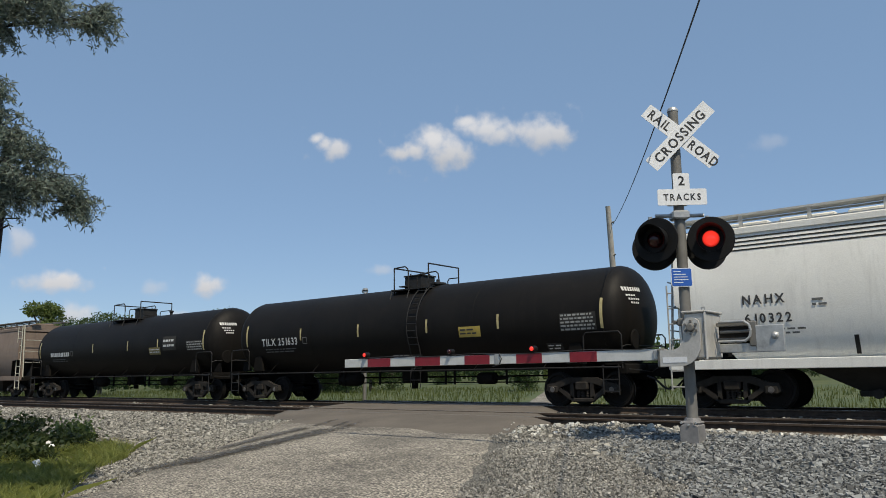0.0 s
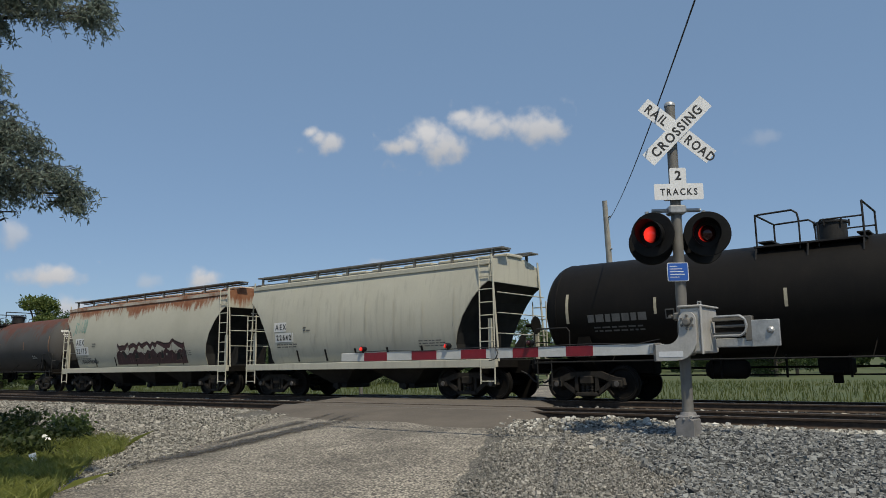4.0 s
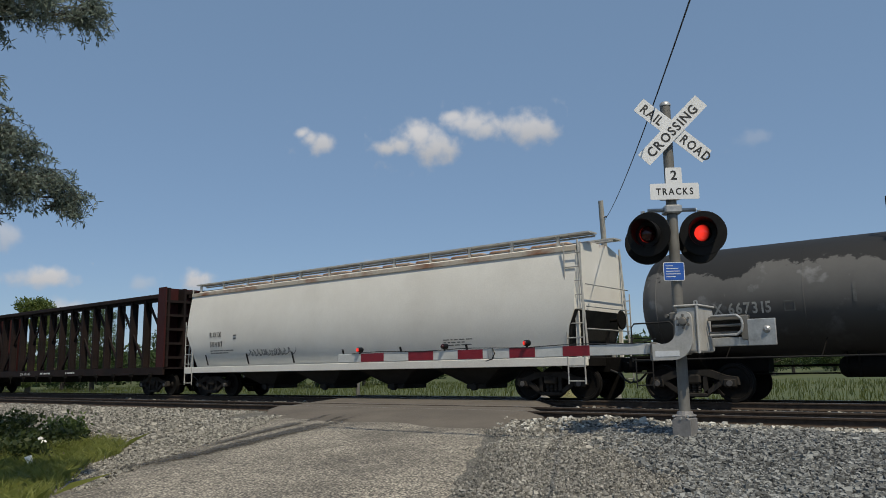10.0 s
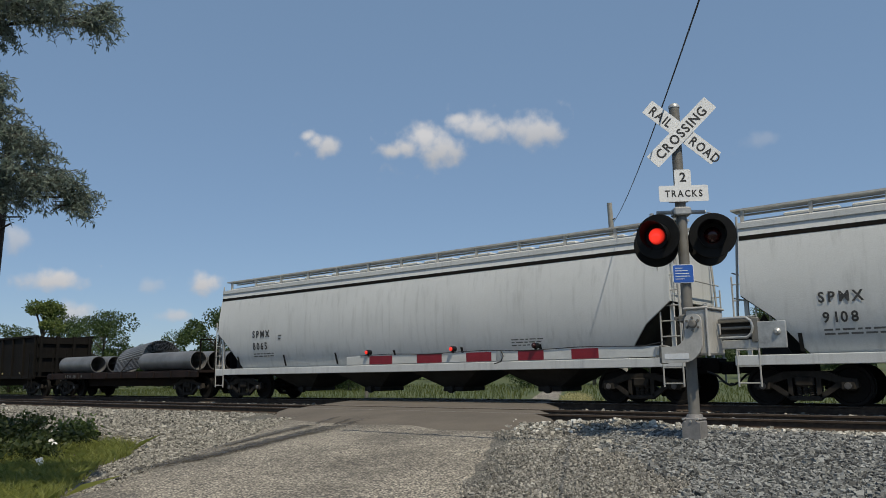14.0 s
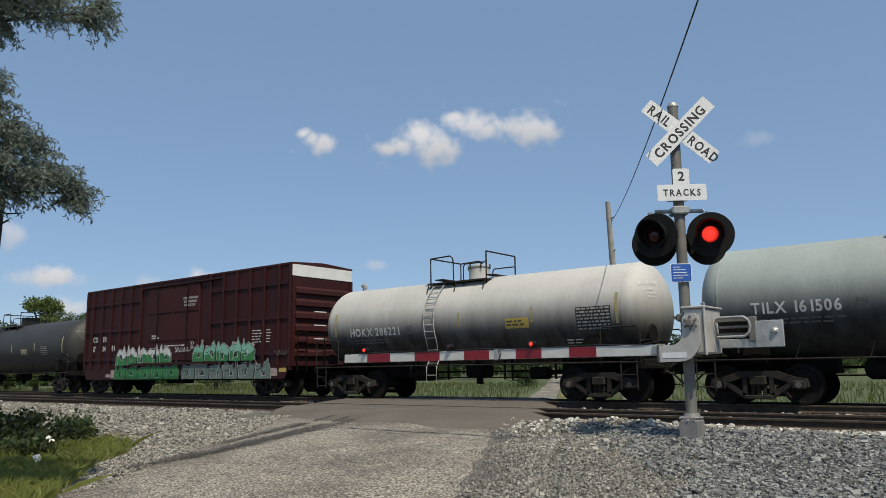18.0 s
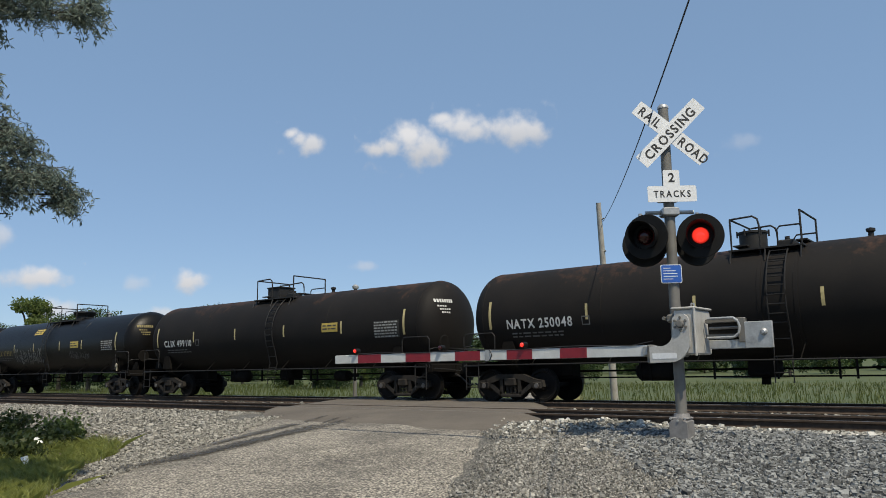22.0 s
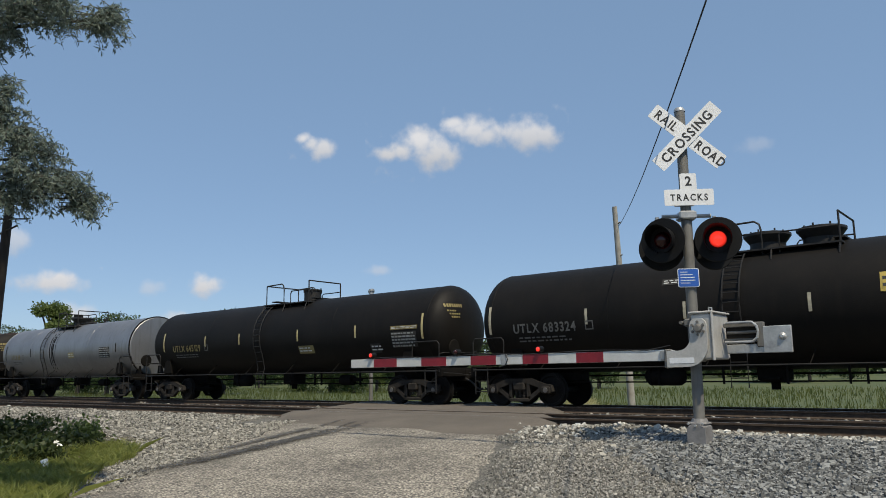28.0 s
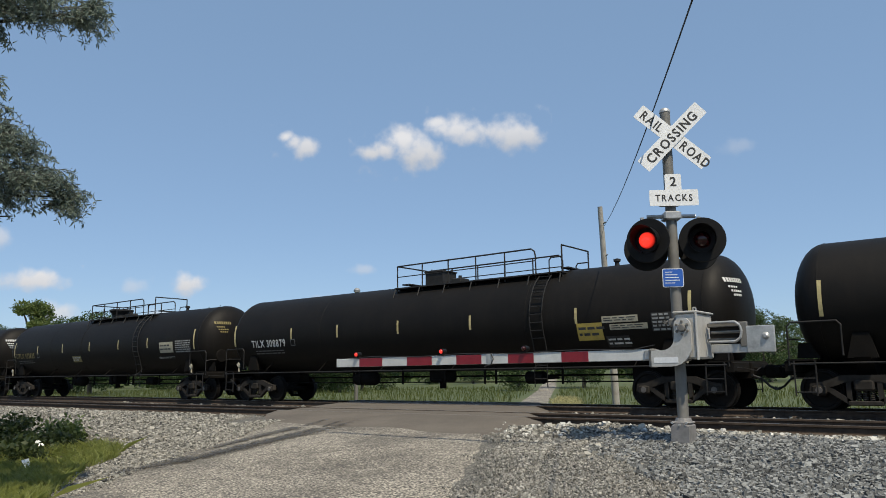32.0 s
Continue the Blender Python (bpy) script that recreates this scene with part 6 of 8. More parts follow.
    for x in dome:
        x -= mid
        if kind == "box":
            d = Build().loft([[(x + i * 0.36, j * 0.36, z) for i, j in ((-1, -1), (1, -1), (1, 1), (-1, 1))] for z in (top - 0.10, top + 0.36)]).box(x - 0.40, x + 0.40, -0.40, 0.40, top + 0.36, top + 0.41, 0.015)
        elif kind == "barrel":
            d = Build().turned([(top - 0.10, 0.33), (top + 0.36, 0.33), (top + 0.37, 0.36), (top + 0.42, 0.36), (top + 0.45, 0.20), (top + 0.46, 0.0)], "z", 24, (x, 0, 0))
        else:
            d = Build().turned([(top - 0.10, 0.42), (top + 0.12, 0.42), (top + 0.30, 0.56), (top + 0.36, 0.56), (top + 0.38, 0.50), (top + 0.38, 0.0)], "z", 28, (x, 0, 0))
        m = part("manway_dome", d, domemat, car, "round covered manway" if kind != "box" else "square manway housing", None, 35)
        for i in range(6):
            g = radians(60 * i + 15)
            part("lid_bolt", Build().turned([(top + 0.30, 0.022), (top + 0.46, 0.022)], "z", 6, (x + 0.37 * math.cos(g), 0.37 * math.sin(g), 0)), pipemat, m)
    x = dome[-1] - mid + (0.80 if kind != "pan" else 0.95)
    if x < r1 - 0.1:
        part("valve_cover", Build().box(x - 0.20, x + 0.20, -0.24, 0.24, top - 0.06, top + 0.12, 0.03).rod((x, 0, top + 0.1), (x, 0, top + 0.22), 0.06, n=10), domemat, car)
    v = (valve - mid) if valve else r1 + 1.3
    part("relief_valve", Build().turned([(top - 0.05, 0.07), (top + 0.10, 0.06), (top + 0.13, 0.10), (top + 0.19, 0.10), (top + 0.22, 0.0)], "z", 12, (v, 0, 0)), GALV if valve else PIPE, car)
    if ladder_u:
        lx = ladder_u - mid
        pts = [on(lx, zc + R * math.sin(radians(t)), 0.09) for t in range(62, -36, -9)] + [(lx, -R * 0.86, 1.25), (lx, -1.30, 0.98), (lx, -1.30, 0.52)]
        for s in (-0.20, 0.20):
            part("side_ladder", Build().tube([(q[0] + s, q[1], q[2]) for q in pts], [0.018] * len(pts), 6), ladmat or pipemat, car)
        for q, w in zip(pts, pts[1:]):
            e = Vector(q).lerp(Vector(w), 0.5)
            part("ladder_rung", Build().rod((lx - 0.20, e.y, e.z), (lx + 0.20, e.y, e.z), 0.014, n=5), ladmat or pipemat, car)
    # markings
    text, x, z, w = mark
    if text:
        part("reporting_mark", fit_letters(text, x - mid, z, high, w, lambda p, q: on(p, q, 0.0125)), letter, car, "stencilled car letters and number")
    else:
        fine_print("reporting_mark", bars(Build(), x - mid, z, w, 1, 0.20, 0.07, on, int(u0) + 3), letter, car, "faint stencilled characters")
    fine_print("small_print", bars(Build(), x - mid + 0.15, z - 0.16, w * 0.85, 2, 0.04, 0.05, on, int(u0) + 3), LETTERG, car)
    if end:
        t = Build()
        q = lambda y, z: (ar - head + head * math.sqrt(max(0.0, 1 - ((y * y + (z - zc) ** 2) / (R * R)) ** 1.1)) + 0.012, y, z)
        for i, (n, hh) in enumerate(((8, 0.11), (4, 0.05), (5, 0.05), (4, 0.05))):
            zz = zc + 0.62 - (0.0, 0.14, 0.24, 0.34)[i]
            for kx in range(n):
                y = -0.98 + kx * 0.085 + 0.06 * i
                t.add([q(y, zz), q(y + 0.062, zz), q(y + 0.062, zz + hh), q(y, zz + hh)], [(0, 1, 2, 3)])
        fine_print("end_mark", t, letter, car, "small stencilled bars on the tank end")
    for i, x in enumerate(refl):
        tall = x < u0 + 2.1 or x > u1 - 2.1
        w, sh, zz = (0.085, 0.80, 2.45) if tall else (0.075, 0.42, 2.40)
        part("reflector", curve_on(Build(), x - mid - w / 2, zz - sh / 2, w, sh, on, 0.012, 6 if tall else 3), reflect or REFLECT, car, "vertical reflective strip")
    if panel:
        x, z, w, h = panel
        pb = part("data_panel", curve_on(Build(), x - mid, z, w, h, on, 0.010), PANELGREY, car, "stencilled panel of small print with thin lines")
        rr = random.Random(int(u0))
        t = Build()
        rows = max(3, int(h / 0.085))
        for i in range(rows):
            zz, xx = z + h * (i + 0.2) / rows, x - mid + 0.03
            while xx < x - mid + w - 0.10:
                k = rr.uniform(0.05, 0.16)
                curve_on(t, xx, zz, min(k, x - mid + w - 0.03 - xx), h / rows * 0.5, on, 0.014, 1)
                xx += k + 0.035
        fine_print("panel_print", t, LETTERP, pb)
    for x, z, w, h, pm in patches:
        pl = part("notice_panel", curve_on(Build(), x - mid, z, w, h, on, 0.013), pm, car, "rectangular painted notice panel")
        fine_print("notice_print", bars(Build(), x - mid + 0.05, z + h * 0.62, w * 0.82, 2, h * 0.15, h * 0.2, lambda p, q: on(p, q, 0.018), int(x)), LETTERK if pm in (YELLOW, WHITEPAINT, REFLECTW) else LETTERW, pl)
    part("number_square", Build().add([on(mark[1] - mid + mark[3] + 0.25 + a0 * 0.24, mark[2] + b0 * 0.24, 0.0125) for a0, b0 in ((0, 0), (1, 0), (1, 1), (0, 1), (0.12, 0.12), (0.88, 0.12), (0.88, 0.88), (0.12, 0.88))],
                                      [(0, 1, 5, 4), (1, 2, 6, 5), (2, 3, 7, 6), (3, 0, 4, 7)]), LETTERG, car, "small stencilled square outline")
    for x in (-half + 1.45, half - 1.65) if placards else ():
        dmd = Build().slab([(x, 1.26), (x + 0.10, 1.36), (x, 1.46), (x - 0.10, 1.36)], -1.42, -1.40)
        part("hazard_placard", dmd.box(x - 0.02, x + 0.02, -1.40, -1.36, 1.1, 1.4), REFLECTW, car, "white diamond hazard placard")
    for g0, g1, zz, hh, gm in graffiti:
        scrawl(car, g0 - mid, g1 - mid, zz, hh, gm, on, int(u0))
    running_gear(car, half, 2.04)
    return car


def scrawl(car, x0, x1, z, h, mat, on, seed):
    """A loose sprayed scribble: looping strokes with no letters in it."""
    rr = random.Random(seed)
    t = Build()
    x = x0
    while x < x1:
        w, tall, low = rr.uniform(0.22, 0.42), h * rr.uniform(0.6, 1.0), h * rr.uniform(0.0, 0.2)
        turn, lean, loops = rr.uniform(0, 6.28), rr.uniform(-0.15, 0.25), rr.choice((1.0, 1.5, 2.0))
        pts = []
        for k in range(15):
            a = turn + loops * 6.28 * k / 14
            zz = low + tall * (0.5 + 0.5 * math.sin(a))
            pts.append((x + w * (0.9 * k / 14 + 0.22 * math.cos(a * rr.choice((1.0, 1.0, 2.0)))) + lean * zz, z + zz))
        for (a, c), (d, e) in zip(pts, pts[1:]):
            k = Vector((-(e - c), d - a))
            k = k.normalized() * 0.013 if k.length > 0.005 else Vector((0.013, 0))
            t.add([on(a - k.x, c - k.y), on(a + k.x, c + k.y), on(d + k.x, e + k.y), on(d - k.x, e - k.y)], [(0, 1, 2, 3)])
        x += w * 0.85
    part("sprayed_scribble", t, mat, car, "loose sprayed scribble of plain strokes")


def ribbon(t, pts, w, put, out):
    """A sprayed band along a bent line."""
    for (p, q), (d, e) in zip(pts, pts[1:]):
        k = Vector((-(e - q), d - p))
        k = k.normalized() * w / 2 if k.length > 1e-3 else Vector((w / 2, 0))
        m = Vector((d - p, e - q))
        m = m.normalized() * w * 0.28 if m.length > 1e-3 else Vector((0, 0))
        t.add([put(p - k.x - m.x, q - k.y - m.y, out), put(p + k.x - m.x, q + k.y - m.y, out), put(d + k.x + m.x, e + k.y + m.y, out), put(d - k.x + m.x, e - k.y + m.y, out)], [(0, 1, 2, 3)])


def mural(car, x0, x1, z0, z1, put, fill, low, edge, rim, count, seed, split=0.42, haze=None, size=0.10, spike=1.0):
    """A sprayed piece with no letters in it: a spiky filled band with dark and pale edges, cuts and thin strokes."""
    rr = random.Random(seed)
    step, tall = (x1 - x0) / count, z1 - z0
    knots = [(x0, 0.40)]
    for i in range(count):
        a = x0 + step * i
        tops = rr.choice((((0.06, 0.72), (0.17, 0.97), (0.27, 0.66), (0.55, 0.74), (0.80, 0.60), (0.97, 0.55)),
                          ((0.10, 0.64), (0.34, 0.70), (0.58, 0.62), (0.74, 0.98), (0.86, 0.70), (0.97, 0.50)),
                          ((0.05, 0.90), (0.20, 0.66), (0.48, 0.60), (0.66, 0.72), (0.88, 0.95), (0.97, 0.58))))
        knots += [(a + step * (p + rr.uniform(-0.02, 0.02)), 0.86 - 0.16 * spike + (q - 0.70) * spike + rr.uniform(-0.07, 0.07)) for p, q in tops]
    knots.append((x1, 0.45))
    knots.sort()

    def top(x):
        for (p, q), (d, e) in zip(knots, knots[1:]):
            if x <= d:
                f = (x - p) / max(1e-6, d - p)
                return z0 + tall * (q + (e - q) * f * (0.6 + 0.4 * f))
        return z0 + tall * 0.45

    n = 14 * count
    xs = [x0 + (x1 - x0) * k / n for k in range(n + 1)]

    def band(out, up, low_z=None, wide=0.0):
        t = Build()
        for p, q in zip(xs, xs[1:]):
            hp, hq = (top(p) + up, top(q) + up) if low_z is None else (low_z(p), low_z(q))
            t.add([put(p, z0, out), put(q, z0, out), put(q, hq, out), put(p, hp, out)], [(0, 1, 2, 3)])
        if wide:
            for p, d in ((x0 - wide, x0), (x1, x1 + wide)):
                t.add([put(p, z0, out), put(d, z0, out), put(d, top(d) + up, out), put(p, top(d) + up * 0.3, out)], [(0, 1, 2, 3)])
        return t

    if haze:
        for i in range(count * 2):
            x = x0 + (x1 - x0) * (i + rr.uniform(0.2, 0.8)) / (count * 2)
            r, c = size * rr.uniform(0.6, 1.2), top(x) + size * rr.uniform(-0.1, 0.7)
            o = [(x + r * 1.2 * math.cos(0.7 * k) * rr.uniform(0.7, 1.1), c + r * math.sin(0.7 * k) * rr.uniform(0.7, 1.2)) for k in range(9)]
            part("sprayed_cloud", Build().add([put(p, q, 0.004) for p, q in o], [tuple(range(9))]), haze, car, "soft sprayed patch over a mural")
    part("sprayed_rim", band(0.007, 0.055, None, 0.05), rim, car, "pale thin outline of a sprayed mural")
    part("sprayed_outline", band(0.010, 0.034, None, 0.03), edge, car, "dark outline of a sprayed mural")
    part("sprayed_fill", band(0.013, 0.0), fill, car, "large spiky sprayed shape")
    wave = rr.uniform(0, 6)
    part("sprayed_shade", band(0.016, 0.0, lambda x: min(top(x), z0 + tall * split * (1 + 0.16 * math.sin(wave + 5.1 * x) + 0.10 * math.sin(13 * x)))), low, car, "lower sprayed colour of a mural")
    for i in range(count):
        a = x0 + step * i
        lean = step * rr.uniform(-0.16, 0.16)
        dark, pale = Build(), Build()
        if i:
            hi = top(a + lean) + 0.01
            dark.add([put(a - 0.05, z0, 0.019), put(a + 0.05, z0, 0.019), put(a + lean + 0.018, hi, 0.019), put(a + lean - 0.018, hi, 0.019)], [(0, 1, 2, 3)])
            ribbon(pale, [(a + 0.065, z0 + 0.02), (a + lean * 0.6 + 0.045, z0 + (hi - z0) * 0.6), (a + lean + 0.03, hi)], 0.018, put, 0.021)
        c, w = a + step * rr.uniform(0.38, 0.62), step * rr.uniform(0.10, 0.17)
        b, h = z0 + tall * rr.uniform(0.08, 0.22), tall * rr.uniform(0.22, 0.36)
        shape = rr.choice((((-1, 0), (1, 0.1), (0.6, 1), (-0.3, 0.8)), ((-0.4, 0), (0.4, 0), (1.0, 0.9), (0.1, 1.0)), ((-1, 0.9), (0.2, 0), (1, 0.2), (0.4, 1))))
        dark.add([put(c + p * w, b + q * h, 0.019) for p, q in shape], [(0, 1, 2, 3)])
        loop = [(c + p * (w + 0.03), b + q * (h + 0.02)) for p, q in shape]
        ribbon(pale, loop[:3], 0.018, put, 0.021)
        e = rr.uniform(0.15, 0.9)
        ribbon(pale, [(a + step * e, z0 + tall * 0.06), (a + step * e + lean * 0.4, z0 + tall * 0.26), (a + step * e + lean + 0.05, z0 + tall * 0.50)], 0.016, put, 0.021)
        ribbon(dark, [(a + step * 0.12, z0 + tall * 0.44), (a + step * 0.30, z0 + tall * 0.40), (a + step * 0.42, z0 + tall * 0.52)], 0.028, put, 0.020)
        fine_print("sprayed_cut", dark, edge, car, "dark cuts in a sprayed mural")
        fine_print("sprayed_stroke", pale, rim, car, "thin pale strokes of a sprayed mural")


# ---- covered hopper cars ----


def hopper(u0, u1, mat, marks, words, top=4.42, bays=3, letter=None, roofmat=None, boards=True, slope=1.35, panels=0, plates=False, scr=None, band=None, piece=None, lines=0):
    car, half = car_thing("hopper_car", "%s covered hopper car, moving along the track" % words, "hopper car", u0, u1)
    letter = letter or LETTERK
    L = half - 0.85
    side = lambda z: 1.28 + 0.27 * math.sin(math.pi * min(1, max(0, (z - 1.15) / (top - 1.15))) ** 0.8) - 0.05 * max(0, (z - top + 0.35))
    zs = [1.15, 1.35, 1.7, 2.1, 2.6, 3.1, 3.6, top - 0.42, top - 0.18]
    e = slope
    # the body: full length at the top, sloping in at the ends below
    rings = []
    arc = ((0.0, top - 0.80), (0.22, top - 0.95), (0.55, top - 1.30), (0.88, top - 1.78), (1.10, top - 2.25), (1.20, 1.65), (1.22, 1.15)) if plates else ((0.0, top - 1.9), (e * 0.5, 2.0), (e, 1.15))
    for x, low in [(d - L, z) for d, z in arc] + [(0, 1.15)] + [(L - d, z) for d, z in reversed(arc)]:
        ring = []
        zz = [max(z, low) for z in zs]
        for i, z in enumerate(zz):
            ring.append((x, -side(z), z + i * 0.0005))
        ring.append((x, -0.62, top + 0.02))
        ring.append((x, 0.62, top + 0.02))
        for i in range(len(zz) - 1, -1, -1):
            ring.append((x, side(zz[i]), zz[i] + i * 0.0005))
        rings.append(ring)
    part("hopper_body", Build().loft(rings), mat, car, "", None, 40)
    on = lambda x, z, out=0.007: (x, -side(z) - out, z)
    # dark sheets laid over the pale end slopes, their shade in the colour
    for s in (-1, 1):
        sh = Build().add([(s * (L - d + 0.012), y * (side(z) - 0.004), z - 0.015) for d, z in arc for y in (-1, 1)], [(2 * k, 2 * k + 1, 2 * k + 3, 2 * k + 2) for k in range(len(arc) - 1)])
        part("slope_sheet", sh, CHUTE, car, "grimy sloping end sheet with shade painted in")
        for y in (-1.30, 1.30):
            part("end_post", Build().bar((s * (L - 0.05), y, 1.16), (s * (L - 0.05), y, top - 1.9), 0.09, 0.09), mat, car)
    if panels:
        for i in range(1, panels):
            x = -L + 2 * L * i / panels
            t = Build()
            z0 = 1.16 if abs(x) < L - e else 1.16 + (abs(x) - L + e) / e * (top - 3.05)
            t.add([on(x + d, z0 + (top - 0.2 - z0) * q / 8, 0.012) for q in range(9) for d in (-0.02, 0.02)], [(2 * q, 2 * q + 1, 2 * q + 3, 2 * q + 2) for q in range(8)])
            part("side_seam", t, mat, car)
    for s in (-1, 1):
        part("roof_edge", Build().bar((-L, s * (side(top - 0.2) + 0.02), top - 0.24), (L, s * (side(top - 0.2) + 0.02), top - 0.24), 0.10, 0.13), roofmat or mat, car)
    # shadow below the roof edge, painted on the side as a dark stripe
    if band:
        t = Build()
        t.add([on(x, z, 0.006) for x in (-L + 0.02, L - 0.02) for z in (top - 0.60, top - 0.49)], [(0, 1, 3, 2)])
        part("side_stripe", t, band, car, "roof-edge shadow painted on as a dark line")
    if boards:
        t = Build()
        for y in (-0.78, 0.78):
            t.box(-L - 0.25, L + 0.25, y - 0.24, y + 0.24, top + 0.20, top + 0.245)
        for y in (-0.55, 0.55):
            t.rod((-L - 0.2, y, top + 0.16), (L + 0.2, y, top + 0.16), 0.03, n=5)
        k = -L
        while k <= L:
            for y in (-0.95, 0.95):
                t.box(k - 0.04, k + 0.04, y - 0.03, y + 0.03, top - 0.1, top + 0.22)
            k += 1.55
        part("running_board", t, PALEPIPE if mat in (WHITEHOP, GREYHOP, ROIXPAINT) else POSTSTEEL, car, "grating walkway along the roof")
        k = -L + 0.8
        hatch = Build().box(0, 1.25, -0.42, 0.42, 0.02, 0.13, 0.03).mesh("roof_hatch", roofmat or mat)
        while k < L - 0.8:
            part("roof_hatch", hatch, mat, car, "", pose(k, 0, top))
            k += 1.5
    for s in (-1, 1):
        part("side_sill", Build().box(-half + 0.6, half - 0.6, s * 1.42 - 0.06, s * 1.42 + 0.06, 0.93, 1.16, 0.012), mat, car, "long plain side sill")
    for s in (-1, 1):
        sl = Build().box(s * (half - 1.1) - 0.9, s * (half - 1.1) + 0.9, -0.3, 0.3, 0.75, 1.12)
        sl.box(s * (half - 0.75) - 0.12, s * (half - 0.75) + 0.12, -1.4, 1.4, 0.92, 1.14)
        part("end_underframe", sl, UNDER, car)
    w = (2 * half - 6.4) / bays
    for i in range(bays):
        x = -half + 3.2 + w * i
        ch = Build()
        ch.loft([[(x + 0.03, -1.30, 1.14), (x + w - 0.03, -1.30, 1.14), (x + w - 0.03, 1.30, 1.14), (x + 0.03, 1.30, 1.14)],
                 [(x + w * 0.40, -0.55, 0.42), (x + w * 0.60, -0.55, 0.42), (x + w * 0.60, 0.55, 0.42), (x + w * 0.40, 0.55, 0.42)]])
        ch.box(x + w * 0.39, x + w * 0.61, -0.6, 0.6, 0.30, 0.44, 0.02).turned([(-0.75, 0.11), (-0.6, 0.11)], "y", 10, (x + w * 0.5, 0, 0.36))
        part("discharge_chute", ch, CHUTE, car, "grimy sloping discharge chute with shade painted in")
    for s in (-1, 1):
        g = Build()
        x = s * (half - 0.62)
        ladder(g, x - s * 0.28, -1.47, 0.45, 3.0 if s < 0 else top - 0.1, 0.5, 0.38, 0.022)
        ladder(g, x - s * 0.28, 1.47, 0.45, 3.0, 0.5, 0.38, 0.022)
        g.rod((x, -1.3, 1.1), (x - s * 0.2, -1.3, top), 0.03).rod((x, 1.3, 1.1), (x - s * 0.2, 1.3, top), 0.03)
        for z in (1.9, 2.5, 3.1):
            g.rod((x, -1.3, z), (x, 1.3, z), 0.018)
        part("end_ladder", g, PALEPIPE if mat in (WHITEHOP, GREYHOP, ROIXPAINT) else CREAMHOP, car)
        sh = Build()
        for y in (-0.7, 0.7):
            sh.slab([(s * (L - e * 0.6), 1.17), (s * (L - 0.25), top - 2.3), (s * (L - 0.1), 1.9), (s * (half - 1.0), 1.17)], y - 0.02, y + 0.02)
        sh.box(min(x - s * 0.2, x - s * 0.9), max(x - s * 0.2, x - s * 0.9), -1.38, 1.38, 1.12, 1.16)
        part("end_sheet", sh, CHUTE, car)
        if s > 0:
            part("brake_wheel", Build().turned([(0.0, 0.26), (0.02, 0.28), (0.05, 0.26)], "x", 20, (x + 0.02, 0.7, 2.2)).rod((x, 0.7, 2.2), (x - 0.3, 0.7, 2.2), 0.05), UNDER, car)
    t = Build()
    for text, dx, z, hh in marks:
        if plates:
            pb = Build()
            pb.add([on(-half + dx - 0.08, z - 0.07, 0.005), on(-half + dx + hh * 0.9 * len(text) + 0.08, z - 0.07, 0.005), on(-half + dx + hh * 0.9 * len(text) + 0.08, z + hh + 0.07, 0.005), on(-half + dx - 0.08, z + hh + 0.07, 0.005)], [(0, 1, 2, 3)])
            part("mark_panel", pb, WHITEPAINT, car, "white painted panel behind the lettering")
        letters(t, text, -half + dx, z, hh, lambda p, q: on(p, q, 0.011), 0.3, 0.92)
    part("reporting_mark", t, letter, car, "stencilled car letters and number")
    t = Build()
    bars(t, -half + marks[-1][1], marks[-1][2] - 0.18, 1.3, 2, 0.04, 0.05, on, int(u0))
    bars(t, half * 0.45, 1.75, 1.0, 3, 0.03, 0.05, on, int(u0) + 1)
    bars(t, -half + marks[0][1] + 1.5, marks[0][2], 0.2, 2, 0.05, 0.06, on, int(u0) + 2)
    fine_print("small_print", t, LETTERG, car)
    k = -half + 2.0
    while k < half - 2.0:
        t = Build().add([on(k + d, z, 0.012) for z in (1.22, 1.62) for d in (0, 0.09)], [(0, 1, 3, 2)])
        part("reflector", t, TRUCKS, car)
        k += (2 * half - 4) / 6
    for i in range(lines):
        t = Build()
        t.add([on(x, z, 0.009) for x in (-L + 0.05, L - 0.05) for z in (top - 0.42 - 0.10 * i, top - 0.385 - 0.10 * i)], [(0, 1, 3, 2)])
        part("side_seam", t, CHUTE, car)
    if piece:
        mid = (u0 + u1) / 2
        mural(car, piece[0] - mid, piece[1] - mid, piece[2], piece[3], on, MURAL_P[1], MURAL_P[0], MURAL_C[3], MURAL_P[3], 5, int(u0), 0.5, None, 0.1, 0.3)
        scrawl(car, -half + 1.7, -half + 2.8, 2.7, 0.75, MURAL_P[2], on, 3)
    if scr:
        for g0, g1, zz, hh, gm in scr:
            scrawl(car, g0 - (u0 + u1) / 2, g1 - (u0 + u1) / 2, zz, hh, gm, on, int(u0))
    running_gear(car, half, 1.95)
    return car


